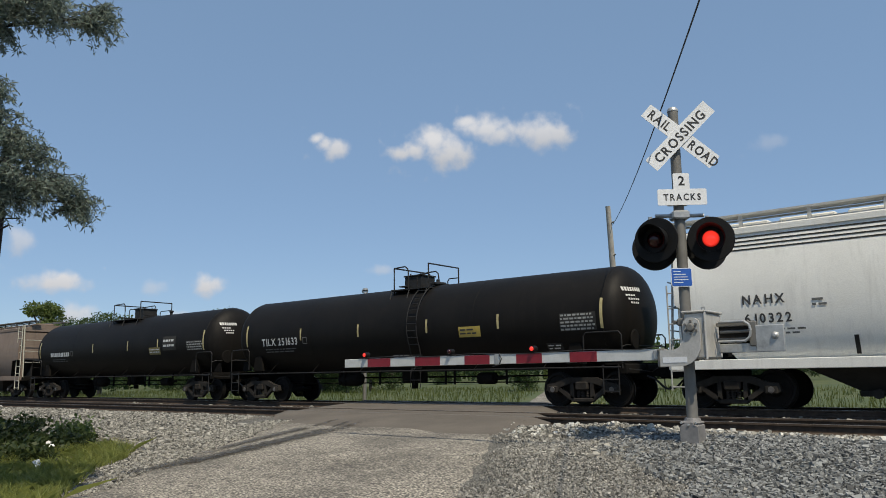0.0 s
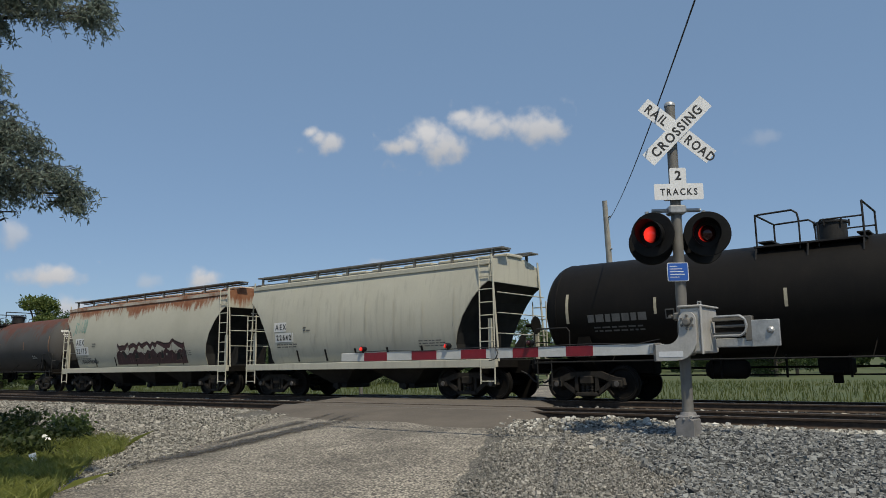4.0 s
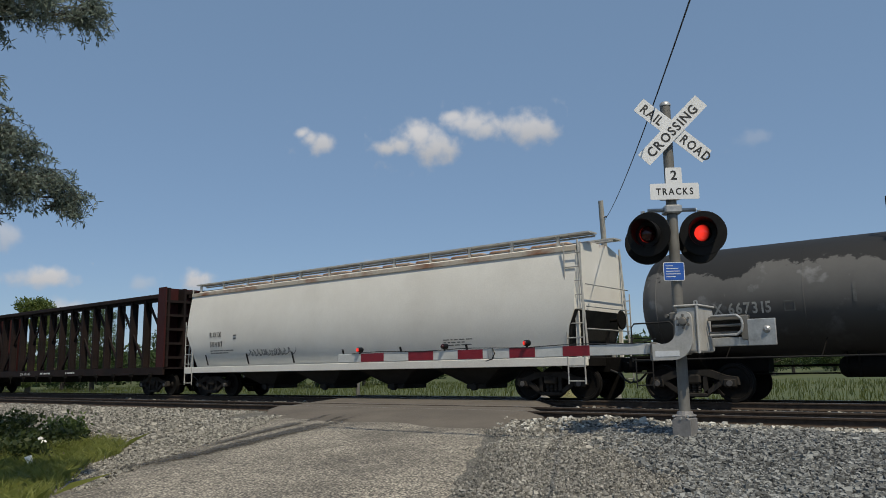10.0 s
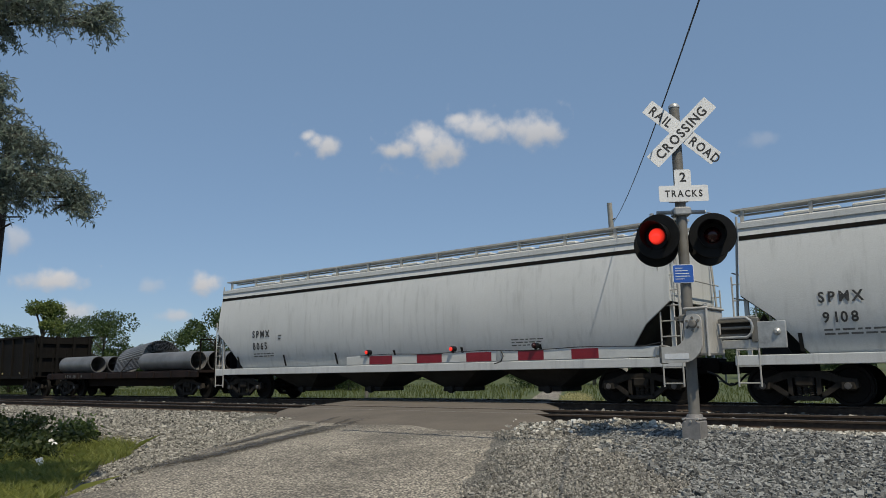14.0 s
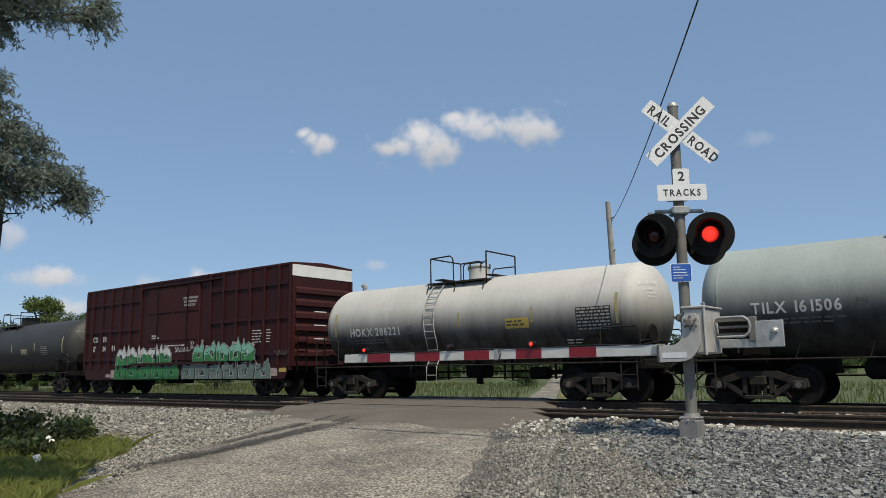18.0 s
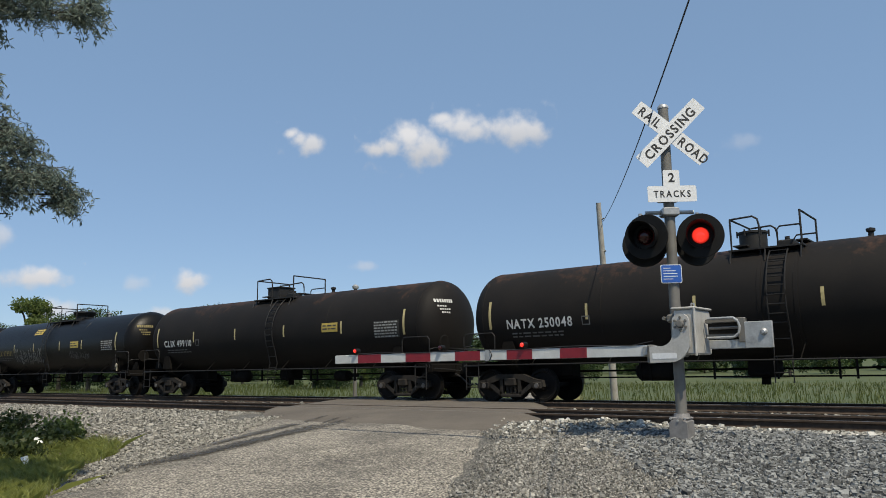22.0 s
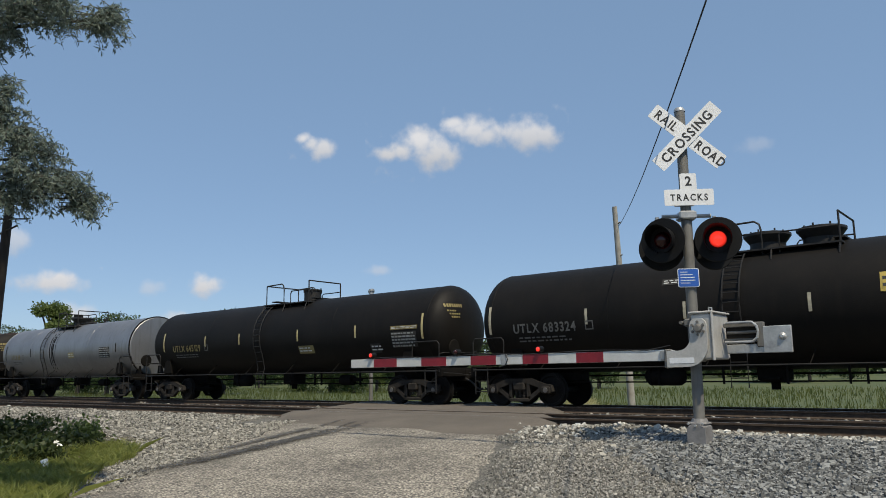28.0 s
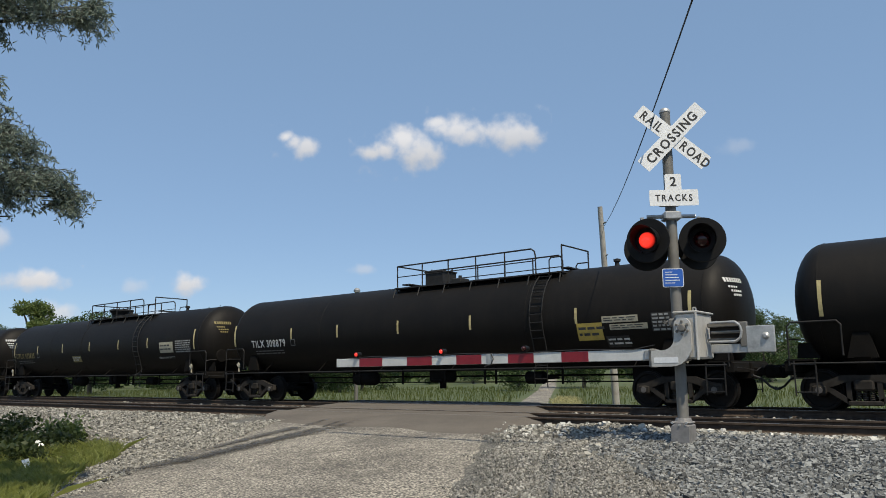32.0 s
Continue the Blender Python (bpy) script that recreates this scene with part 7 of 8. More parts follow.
# ---- box cars ----
def boxcar(u0, u1, b0, b1, numbers, murals, tags, patches):
    car, half = car_thing("box_car", "dark red-brown ribbed box car with sprayed murals, moving along the track", "box car", u0, u1)
    mid = (u0 + u1) / 2
    x0, x1 = b0 - mid, b1 - mid
    zb, zt, w = 1.12, 4.90, 1.50
    part("car_body", Build().box(x0, x1, -w, w, zb, zt - 0.06), BROWN, car)
    roof = Build()
    roof.loft([[(x, -w - 0.03, zt - 0.07), (x, -w - 0.03, zt), (x, 0, zt + 0.09), (x, w + 0.03, zt), (x, w + 0.03, zt - 0.07)] for x in (x0 - 0.02, x1 + 0.02)])
    part("roof", roof, BROWN2, car)
    dx0, dx1 = x0 + (x1 - x0) * 0.375, x0 + (x1 - x0) * 0.625
    near = [0.07] + [0.69 + 0.857 * k for k in range(6)]
    posts = [x0 + k for k in near] + [x1 - k for k in reversed(near)]
    for x in posts:
        part("side_post", Build().box(x - 0.055, x + 0.055, -w - 0.075, -w + 0.01, zb, zt - 0.08, 0.012), BROWN, car)
    for z in (1.60, 2.91, 4.17):
        for p, q in zip(posts, posts[1:]):
            if q - p < 1.5:
                part("side_rib", Build().box(p + 0.06, q - 0.06, -w - 0.05, -w + 0.01, z - 0.06, z + 0.05), BROWN, car)
    for k in (0, 1):
        da, db = dx0 + (dx1 - dx0) * k / 2, dx0 + (dx1 - dx0) * (k + 1) / 2
        d = part("door", Build().box(da + 0.02, db - 0.02, -w - 0.06, -w + 0.01, 1.45, zt - 0.30, 0.012), BROWN2, car, "sliding steel door leaf")
        for z in (2.35, 3.54):
            part("door_rib", Build().box(da + 0.08, db - 0.08, -w - 0.085, -w - 0.055, z - 0.05, z + 0.05), BROWN2, d)
        for x in ((da + 0.74,) if k == 0 else (db - 0.80,)):
            part("lock_rod", Build().rod((x, -w - 0.10, 1.35), (x, -w - 0.10, zt - 0.25), 0.022), UNDER, d)
    part("door_track", Build().box(dx0 - 1.4, dx1 + 1.4, -w - 0.10, -w, 1.28, 1.38).box(dx0 - 0.6, dx1 + 1.6, -w - 0.10, -w, zt - 0.26, zt - 0.2), BROWN, car)
    for s, xe in ((1, x1), (-1, x0)):
        for i in range(6):
            z = 1.42 + i * 0.46
            r = Build().slab([(xe, z), (xe + s * 0.10, z + 0.06), (xe + s * 0.10, z + 0.22), (xe, z + 0.30)], -w + 0.12, w - 0.12)
            part("end_rib", r, BROWN2, car)
        part("end_panel", Build().box(min(xe, xe + s * 0.02), max(xe, xe + s * 0.02), -w, w, zt - 0.5, zt - 0.06), WHITEPAINT, car, "white painted strip at the top of the end")
        for ya in (-w - 0.01, w - 0.14):
            part("corner_post", Build().box(min(xe - s * 0.02, xe + s * 0.06), max(xe - s * 0.02, xe + s * 0.06), ya, ya + 0.15, zb, zt - 0.5), BROWN, car)
        g = ladder(Build(), xe + s * 0.14, 0, 0.5, 2.3, 0.04, 0.4)
        g.pipe([(xe + s * 0.12, -1.3, 0.9), (xe + s * 0.12, -1.3, 2.4)], 0.018).pipe([(xe + s * 0.12, -0.85, 0.9), (xe + s * 0.12, -0.85, 2.4)], 0.018)
        for q in range(5):
            g.rod((xe + s * 0.12, -1.3, 1.0 + q * 0.33), (xe + s * 0.12, -0.85, 1.0 + q * 0.33), 0.014)
        g.box(min(xe, xe + s * 0.55), max(xe, xe + s * 0.55), -0.8, 0.8, 1.10, 1.13)
        part("end_ladder", g, UNDER, car)
        t = Build()
        for z in (2.0, 2.5, 3.0):
            t.box(xe + s * 0.101, xe + s * 0.105, -0.5, 0.1, z + 0.10, z + 0.14)
        part("end_print", t, LETTERW, car, "short white bars of print on the end")
    sl = Build()
    sl.box(x0, x1, -w - 0.02, -w + 0.1, 0.98, 1.14).box(x0, x1, w - 0.1, w + 0.02, 0.98, 1.14)
    sl.slab([(x0 + 0.1, 1.14), (x1 - 0.1, 1.14), (x1 - 0.3, 0.68), (dx1 + 0.5, 0.66), (dx1 - 0.2, 0.80), (dx0 + 0.8, 0.80), (dx0 + 0.2, 0.66), (x0 + 0.3, 0.68)], -w - 0.03, -w + 0.02)
    part("side_sill", sl, BROWN, car)
    uf = Build().box(-half + 0.8, half - 0.8, -0.3, 0.3, 0.62, 1.0).box(-0.9, 0.5, -1.0, -0.5, 0.5, 0.85, 0.04).rod((-half + 3, -0.7, 0.7), (half - 3, -0.7, 0.7), 0.03)
    for i in range(9):
        x = x0 + 1 + (x1 - x0 - 2) * i / 8
        uf.box(x - 0.06, x + 0.06, -w, w, 0.92, 1.1)
    part("underframe", uf, UNDER, car)
    flat = lambda out: (lambda x, z: (x, -w - out, z))
    t = Build()
    for text, px, z in numbers:
        letters(t, text, x0 + px, z, 0.235, flat(0.080), 0.12, 0.86)
    part("reporting_mark", t, LETTERW, car, "white car letters and numbers")
    t = Build()
    for i, text in enumerate(("CLOSE AND LOCK", "DOOR BEFORE", "MOVING CAR")):
        letters(t, text, dx0 + (dx1 - dx0) * 0.68 + 0.12 * (i > 0), 3.98 - i * 0.15, 0.088, flat(0.066), 0.12, 0.95)
    part("door_notice", t, LETTERW, car, "white warning words on the door")
    t = Build()
    bars(t, dx0 + 0.3, 2.5, 0.5, 3, 0.06, 0.04, flat(0.066), 3)
    bars(t, dx0 + 1.3, 2.05, 1.6, 1, 0.05, 0.04, flat(0.066), 4)
    bars(t, x1 - 2.2, 2.45, 0.55, 5, 0.032, 0.075, flat(0.058), 5)
    bars(t, x1 - 1.35, 2.45, 0.22, 5, 0.032, 0.075, flat(0.058), 6)
    fine_print("small_print", t, LETTERW, car)
    for xa, xb, za, zz, out, mats, cnt, seed, split, haze, size in murals:
        mural(car, x0 + xa, x0 + xb, za, zz, lambda x, z, o, g=out: (x, -w - g - o, z), *mats, cnt, seed, split, haze, size)
    for xa, xb, z, h, mat, seed in tags:
        scrawl(car, x0 + xa, x0 + xb, z, h, mat, flat(0.092), seed)
    for xa, xb, za, zz, mat in patches:
        part("paint_patch", Build().box(x0 + xa, x0 + xb, -w - 0.036, -w - 0.031, za, zz), mat, car, "patch of old sprayed paint on the sill")
    running_gear(car, half, 2.2)
    return car


# ---- centre-beam lumber car ----


def centre_beam(u0, u1, b0, b1):
    car, half = car_thing("centre_beam_car", "empty dark red centre-beam lumber car, moving along the track", "lumber car", u0, u1)
    mid = (u0 + u1) / 2
    x0, x1 = b0 - mid, b1 - mid
    top = 4.56
    part("deck", Build().box(x0, x1, -1.42, 1.42, 1.12, 1.20).box(x0, x1, -1.46, -1.36, 0.88, 1.2).box(x0, x1, 1.36, 1.46, 0.88, 1.2), BEAMS, car)
    part("centre_sill", Build().box(-half + 0.8, half - 0.8, -0.35, 0.35, 0.6, 1.12), UNDER, car)
    part("top_chord", Build().box(x0 + 0.6, x1 - 0.3, -0.28, 0.28, top - 0.20, top, 0.03).box(x0 + 0.6, x1 - 0.3, -0.10, 0.10, top - 0.32, top - 0.20), BEAMS, car)
    xs = [0.53 + (i - 7.5) * 1.185 for i in range(16)]
    for x in xs:
        part("upright", Build().box(x - 0.075, x + 0.075, -0.17, -0.12, 1.2, top - 0.16).box(x - 0.075, x + 0.075, 0.12, 0.17, 1.2, top - 0.16).box(x - 0.02, x + 0.02, -0.12, 0.12, 1.2, top - 0.16), BEAMS, car)
    spans = [(xs[k], xs[k + 2]) for k in (0, 2, 4, 6)] + [(xs[k + 2], xs[k]) for k in (7, 9, 11, 13)] + [(xs[0], xs[0] - 1.1), (xs[15], xs[15] + 0.9)]
    for k, (a, c) in enumerate(spans):
        y = 0.05 * (k % 2)
        part("diagonal", Build().bar((a, y, 1.25), (c, y, top - 0.3), 0.07, 0.11), BEAMS, car)
        part("gusset_plate", Build().slab([(c - 0.20, top - 0.30), (c + 0.20, top - 0.30), (c + 0.12, top - 0.62), (c - 0.12, top - 0.62)], -0.03 + y, 0.03 + y), BEAMS, car)
    for s, xe, wing in ((-1, x0, 1.2), (1, x1, 0.55)):
        bh = part("bulkhead", Build().box(min(xe, xe - s * wing), max(xe, xe - s * wing), -1.45, -1.38, 1.2, top + 0.05).box(min(xe, xe - s * wing), max(xe, xe - s * wing), 1.38, 1.45, 1.2, top + 0.05)
                  .box(min(xe - s * 0.45, xe - s * 0.5), max(xe - s * 0.45, xe - s * 0.5), -1.40, 1.40, 1.2, top + 0.05), BROWN2, car, "tall steel end bulkhead")
        for z in (1.6, 2.2, 2.8, 3.4, 4.0):
            part("bulkhead_rib", Build().box(min(xe, xe - s * 0.46), max(xe, xe - s * 0.46), -1.38, 1.38, z - 0.05, z + 0.05), BEAMS, bh)
        for y in (-1.28, -0.5, 0.5, 1.28):
            part("bulkhead_post", Build().box(min(xe + s * 0.03, xe - s * 0.46), max(xe + s * 0.03, xe - s * 0.46), y - 0.05, y + 0.05, 1.2, top + 0.02), BEAMS, bh)
        part("bulkhead_gusset", Build().slab([(xe - s * 0.5, 1.2), (xe - s * 1.5, 1.2), (xe - s * 1.3, top), (xe - s * 0.5, top)], -0.1, 0.1), BROWN2, bh)
        if s < 0:
            t = Build()
            place = lambda x, z: (x, -1.456, z)
            rr = random.Random(8)
            for i in range(16):
                if i not in (3, 6, 7, 11, 12):
                    w = rr.uniform(0.35, 0.8)
                    bars(t, xe + 0.68 - w / 2, top - 0.2 - i * 0.155, w, 1, 0.07, 0.05, place, i)
            t.slab([(xe + 0.58, top - 1.22), (xe + 0.80, top - 1.22), (xe + 0.80, top - 1.16), (xe + 0.73, top - 1.1), (xe + 0.66, top - 0.84), (xe + 0.60, top - 0.80)], -1.457, -1.455)
            fine_print("bulkhead_print", t, LETTERW, bh, "white bars of warning print")
            t = Build()
            inner = lambda y, z: (xe + 0.506, y, z)
            for i in range(22):
                if i not in (6, 7, 13, 14):
                    bars(t, -1.25, top - 0.75 - i * 0.12, 0.85, 1, 0.06, 0.04, inner, i + 40)
            fine_print("bulkhead_print", t, LETTERW, bh, "white bars of small print")
    t = Build()
    place = lambda x, z: (x, -1.466, z)
    letters(t, "CN 62683", 9.2 - half, 0.97, 0.12, place, 0.4, 1.2)
    bars(t, 11.5 - half, 1.0, 1.2, 1, 0.08, 0.05, place, 2)
    bars(t, 14.2 - half, 1.0, 0.9, 1, 0.08, 0.05, place, 4)
    part("reporting_mark", t, LETTERW, car, "white car letters and number on the sill")
    for i in range(14):
        x = x0 + 0.9 + (x1 - x0 - 1.8) * i / 13
        part("winch", Build().box(x - 0.12, x + 0.12, -1.52, -1.44, 0.78, 0.95, 0.02).rod((x + 0.05, -1.5, 0.5), (x + 0.05, -1.5, 0.8), 0.02), UNDER, car)
    running_gear(car, half, 2.3)


# ---- gondola and flat car ----


def gondola(u0, u1, b0, b1):
    car, half = car_thing("gondola_car", "high black gondola car with ribbed sides, moving along the track", "gondola car", u0, u1)
    mid = (u0 + u1) / 2
    x0, x1 = b0 - mid, b1 - mid
    zt, w = 3.22, 1.48
    part("side_wall", Build().box(x0, x1, -w, -w + 0.05, 1.0, zt - 0.1), GONDOLA, car)
    part("side_wall", Build().box(x0, x1, w - 0.05, w, 1.0, zt - 0.1), GONDOLA, car)
    part("floor_plate", Build().box(x0, x1, -w + 0.05, w - 0.05, 1.0, 1.1), GONDOLA, car)
    for s in (-1, 1):
        part("top_chord", Build().box(x0 - 0.05, x1 + 0.05, s * w - 0.09, s * w + 0.09, zt - 0.12, zt, 0.015), GONDOLA, car)
        xe = x1 if s > 0 else x0
        e = part("end_wall", Build().box(xe - 0.03, xe + 0.03, -w, w, 1.0, zt - 0.1), GONDOLA, car)
        for z in (1.35, 2.1, 2.85):
            part("end_rib", Build().box(min(xe, xe + s * 0.14), max(xe, xe + s * 0.14), -w, w, z - 0.09, z + 0.09), GONDOLA, e)
        for y in (-1.3, -0.45, 0.45, 1.3):
            part("end_post", Build().box(min(xe, xe + s * 0.2), max(xe, xe + s * 0.2), y - 0.07, y + 0.07, 1.0, zt - 0.05), GONDOLA, e)
        part("end_ladder", ladder(Build(), xe - s * 0.35, -w - 0.09, 0.45, 2.6, 0.42, 0.36), UNDER, car)
    n = 13
    for i in range(n + 1):
        x = x0 + 0.1 + (x1 - x0 - 0.2) * i / n
        part("side_post", Build().slab([(x - 0.08, 1.0), (x + 0.08, 1.0), (x + 0.06, zt - 0.12), (x - 0.06, zt - 0.12)], -w - 0.10, -w + 0.01), GONDOLA, car)
    part("bottom_sill", Build().box(x0, x1, -w - 0.06, -w + 0.04, 0.92, 1.08, 0.01).box(x0, x1, w - 0.04, w + 0.06, 0.92, 1.08, 0.01).box(-half + 0.8, half - 0.8, -0.4, 0.4, 0.55, 1.0), GONDOLA, car)
    t = Build()
    place = lambda x, z: (x, -w - 0.012, z)
    letters(t, "PRSX", x0 + 1.72, 2.68, 0.25, place, 0.2, 0.9)
    letters(t, "7156", x0 + 1.76, 2.28, 0.25, place, 0.2, 0.9)
    bars(t, x0 + 1.1, 1.75, 0.7, 2, 0.06, 0.05, place, 1)
    bars(t, x0 + 6.3, 2.2, 0.3, 2, 0.08, 0.04, place, 2)
    part("reporting_mark", t, LETTERW, car, "white car letters and number")
    for i in range(7):
        x = x0 + 0.6 + i * 2.6
        part("reflector", Build().box(x, x + 0.5, -w - 0.016, -w - 0.002, 1.18, 1.27), REFLECT, car, "yellow reflective strip")
    for xx in (3.1, 4.4):
        scrawl(car, x0 + xx, x0 + xx + 0.5, 1.5, 0.3, LETTERG, place, int(xx * 10))
    running_gear(car, half, 2.1)


def flat_car(u0, u1):
    car, half = car_thing("flat_car", "low dark red flat car carrying culvert pipes, moving along the track", "flat car", u0, u1)
    L = half - 0.6
    part("deck", Build().box(-L, L, -1.45, 1.45, 1.05, 1.16), BEAMS, car, "worn timber and steel deck")
    part("side_sill", Build().box(-L, L, -1.5, -1.40, 0.86, 1.10, 0.01).box(-L, L, 1.40, 1.5, 0.86, 1.10, 0.01).box(-L, L, -0.6, 0.6, 0.5, 0.95), BEAMS, car)
    for i in range(10):
        x = -L + 0.6 + (2 * L - 1.2) * i / 9
        part("stake_pocket", Build().box(x - 0.08, x + 0.08, -1.56, -1.48, 0.86, 1.14, 0.01), BEAMS, car)
    for s in (-1, 1):
        g = Build().pipe([(s * (L - 0.1), -1.3, 1.16), (s * (L - 0.1), -1.3, 2.4), (s * (L - 0.1), -0.6, 2.4), (s * (L - 0.1), -0.6, 1.16)], 0.03)
        part("end_rack", g, UNDER, car)
        part("end_board", Build().box(s * (L - 0.15) - 0.05, s * (L - 0.15) + 0.05, 0.2, 1.3, 1.16, 1.9, 0.01), UNDER, car)
    t = Build()
    letters(t, "ATW  380  114", -half + 2.6, 0.91, 0.15, lambda x, z: (x, -1.512, z), 0.35, 1.0)
    part("reporting_mark", t, LETTERG, car, "white car letters and number on the sill")

    def corrugated(x0, x1, r, y, z, n=24):
        prof = [(x0, r - 0.03), (x0, r)]
        k = int((x1 - x0) / 0.07)
        for i in range(1, k):
            prof.append((x0 + (x1 - x0) * i / k, r + (0.012 if i % 2 else -0.008)))
        prof += [(x1, r), (x1, r - 0.03), (x0 + 0.01, r - 0.03)]
        b = Build()
        rings = []
        for a, q in prof:
            rings.append([(a, y + q * math.cos(2 * math.pi * j / n), z + q * math.sin(2 * math.pi * j / n)) for j in range(n)])
        return b.loft(rings, True, False)

    for xa, xb, ys in ((-L + 0.7, -L + 4.0, (-0.85, 0.0, 0.85)), (L - 5.0, L - 0.9, (-0.85, 0.0, 0.85))):
        for y in ys:
            part("culvert_pipe", corrugated(xa, xb, 0.40, y, 1.56), CULVERT, car, "grey corrugated metal pipe", None, 50)
    for i in range(9):
        o, n = [], 44
        for j in range(n + 1):
            a, q = math.pi * j / n, 1 + (0.022 if j % 2 else -0.012)
            o.append((0.98 * q * math.cos(a), 0.80 * q * math.sin(a)))
        o += [(x * 0.985, z * 0.985) for x, z in reversed(o)]
        xa = -0.95 + 0.03 * i
        b = Build().loft([[(xa + 2.3 * j, px, pz) for px, pz in o] for j in (0, 1)])
        part("culvert_shell", b, CULVERT, car, "stacked half-round corrugated sheet", pose(-0.1, 0.05, 1.16 + 0.055 * i, 0, -7, 0), 0)
    part("load_strap", Build().pipe([(0.6, -1.48, 1.1), (0.6, -1.0, 1.7), (0.6, -0.5, 2.3), (0.6, 0.5, 2.3), (0.6, 1.48, 1.1)], 0.02), UNDER, car)
    running_gear(car, half, 1.9)


# ---- the cars in their order ----
UU = (-62.5, -43.4, -25.9, -8.1, 12.2, 29.9, 44.6, 57.3, 73.2, 91.4, 108.6, 120.6, 144.3, 163.8, 180.1, 200.0, 214.6, 235.0, 254.5, 272.1, 289.2, 302.6, 316.0, 330.7,
      347.3, 364.5, 382.0, 398.2, 415.2, 432.1, 448.4, 466.65, 484.2, 503.9, 523.4, 543.9, 561.5)
pairs = list(zip(UU, UU[1:]))

hopper(*pairs[0], TANCAR, (("CRDX", 2.0, 2.6, 0.2),), "dusty tan brown", 3.95, 3, LETTERG)
tank_car(*pairs[1], BLACK, "black", ("", -40.7, 2.08, 1.9), LETTERW, 1.40, (-35.6, -33.2), (-34.1,), "box", None, (-41.9, -36.3, -33.1, -30.6, -27.2), (-28.4, 2.05, 1.2, 0.40),
         ((-30.2, 2.10, 1.0, 0.60, PANELGREY), (-31.3, 1.95, 0.9, 0.31, LETTERY)))
tank_car(*pairs[2], BLACK, "black", ("TILX 251633", -23.4, 2.06, 2.04), LETTERW, 1.41, (-17.2, -15.7), (-16.75,), "box", -15.85, (-24.3, -21.2, -18.3, -15.3, -12.6, -9.3), (-10.56, 2.02, 1.1, 0.48),
         ((-14.04, 2.0, 0.8, 0.31, YELLOW), (-11.1, 1.5, 0.5, 0.22, PANELGREY), (-17.0, 1.45, 1.3, 0.12, PANELGREY)), -19.35)
hopper(*pairs[3], WHITEHOP, (("NAHX", 2.47, 2.40, 0.205), ("610322", 2.50, 1.97, 0.205)), "clean white", 4.40, 4, LETTERK, lines=4)
tank_car(*pairs[4], RUSTTANK, "rust-streaked grey", ("SRIX 82509", 13.75, 1.98, 1.60), LETTERW, 1.44, (19.8, 21.8), (21.55,), "barrel", 20.45, (13.9, 22.9, 25.9, 28.8), None,
         ((21.55, 1.95, 0.8, 0.28, REFLECTW), (26.75, 1.65, 0.46, 0.28, PANELGREY)), 15.25, reflect=RUSTSTREAK, high=0.21)
hopper(*pairs[5], RUSTHOP, (("AEX", 2.1, 2.25, 0.24), ("22175", 2.1, 1.85, 0.24)), "cream-grey rust-streaked graffitied", 4.24, 3, LETTERK, RUSTEDGE, plates=True,
       scr=((32.3, 33.9, 1.35, 0.22, LETTERK),), piece=(35.75, 41.2, 1.28, 2.34))
hopper(*pairs[6], CREAMHOP, (("AEX", 2.4, 2.38, 0.19), ("22642", 2.45, 2.0, 0.185)), "cream-grey", 4.24, 2, LETTERK, plates=True, panels=9)
tank_car(*pairs[7], BLACK, "black", ("", 59.6, 2.06, 1.9), LETTERG, 1.38, (63.9, 66.2), (65.4,), "barrel", None, (59.0, 61.5, 64.6, 67.6, 71.0), (69.6, 2.0, 1.1, 0.5), (), None, reflect=REFLECTW)
tank_car(*pairs[8], GREYTANK, "dark grey", ("GATX 6214", 75.6, 1.97, 1.70), LETTERG, 1.38, (81.6, 83.7), (82.45,), "box", 83.2, (75.0, 77.5, 80.95, 84.05, 86.75, 89.9), (88.7, 1.90, 1.12, 0.70),
         ((85.65, 2.0, 0.72, 0.33, YELLOW), (86.95, 1.85, 0.62, 0.2, PANELGREY)))
boxcar(*pairs[9], 92.6, 107.6, (("CO", 0.90, 2.42), ("ER", 1.81, 2.42), ("17", 0.92, 1.97), ("24", 1.78, 1.97), ("36", 2.66, 1.97)),
       ((0.52, 5.70, 0.66, 1.66, 0.034, (MURAL_A[1], MURAL_A[0], MURAL_A[3], MURAL_A[4]), 6, 3, 0.30, None, 0.1),
        (0.55, 4.35, 1.50, 2.02, 0.072, (MURAL_B[0], MURAL_B[3], MURAL_C[3], MURAL_B[1]), 5, 4, 0.45, MURAL_B[2], 0.16),
        (9.1, 14.5, 0.68, 1.44, 0.034, (MURAL_B[3], MURAL_A[0], MURAL_A[3], MURAL_A[5]), 6, 6, 0.45, None, 0.1),
        (9.3, 14.4, 1.45, 1.98, 0.072, (MURAL_B[0], MURAL_B[3], MURAL_C[3], MURAL_B[1]), 6, 5, 0.40, MURAL_B[2], 0.12)),
       ((3.2, 3.6, 2.15, 0.28, MURAL_C[4], 2), (0.2, 0.42, 2.2, 0.4, MURAL_P[3], 5)), ((0.2, 0.62, 0.84, 1.02, YELLOW),))
tank_car(*pairs[10], BLACK2, "short dusty black", ("GATX 74172", 110.68, 1.97, 1.72), LETTERW, 1.37, (113.5, 115.7), (115.3,), "barrel", 114.2, (110.1, 111.6, 113.65, 115.75, 117.55), (117.6, 1.58, 0.45, 0.28),
         ((118.1, 2.05, 0.70, 0.62, WHITEPAINT), (116.2, 1.78, 1.05, 0.38, PANELGREY)), 116.2, reflect=REFLECTW)
centre_beam(*pairs[11], 121.8, 143.3)
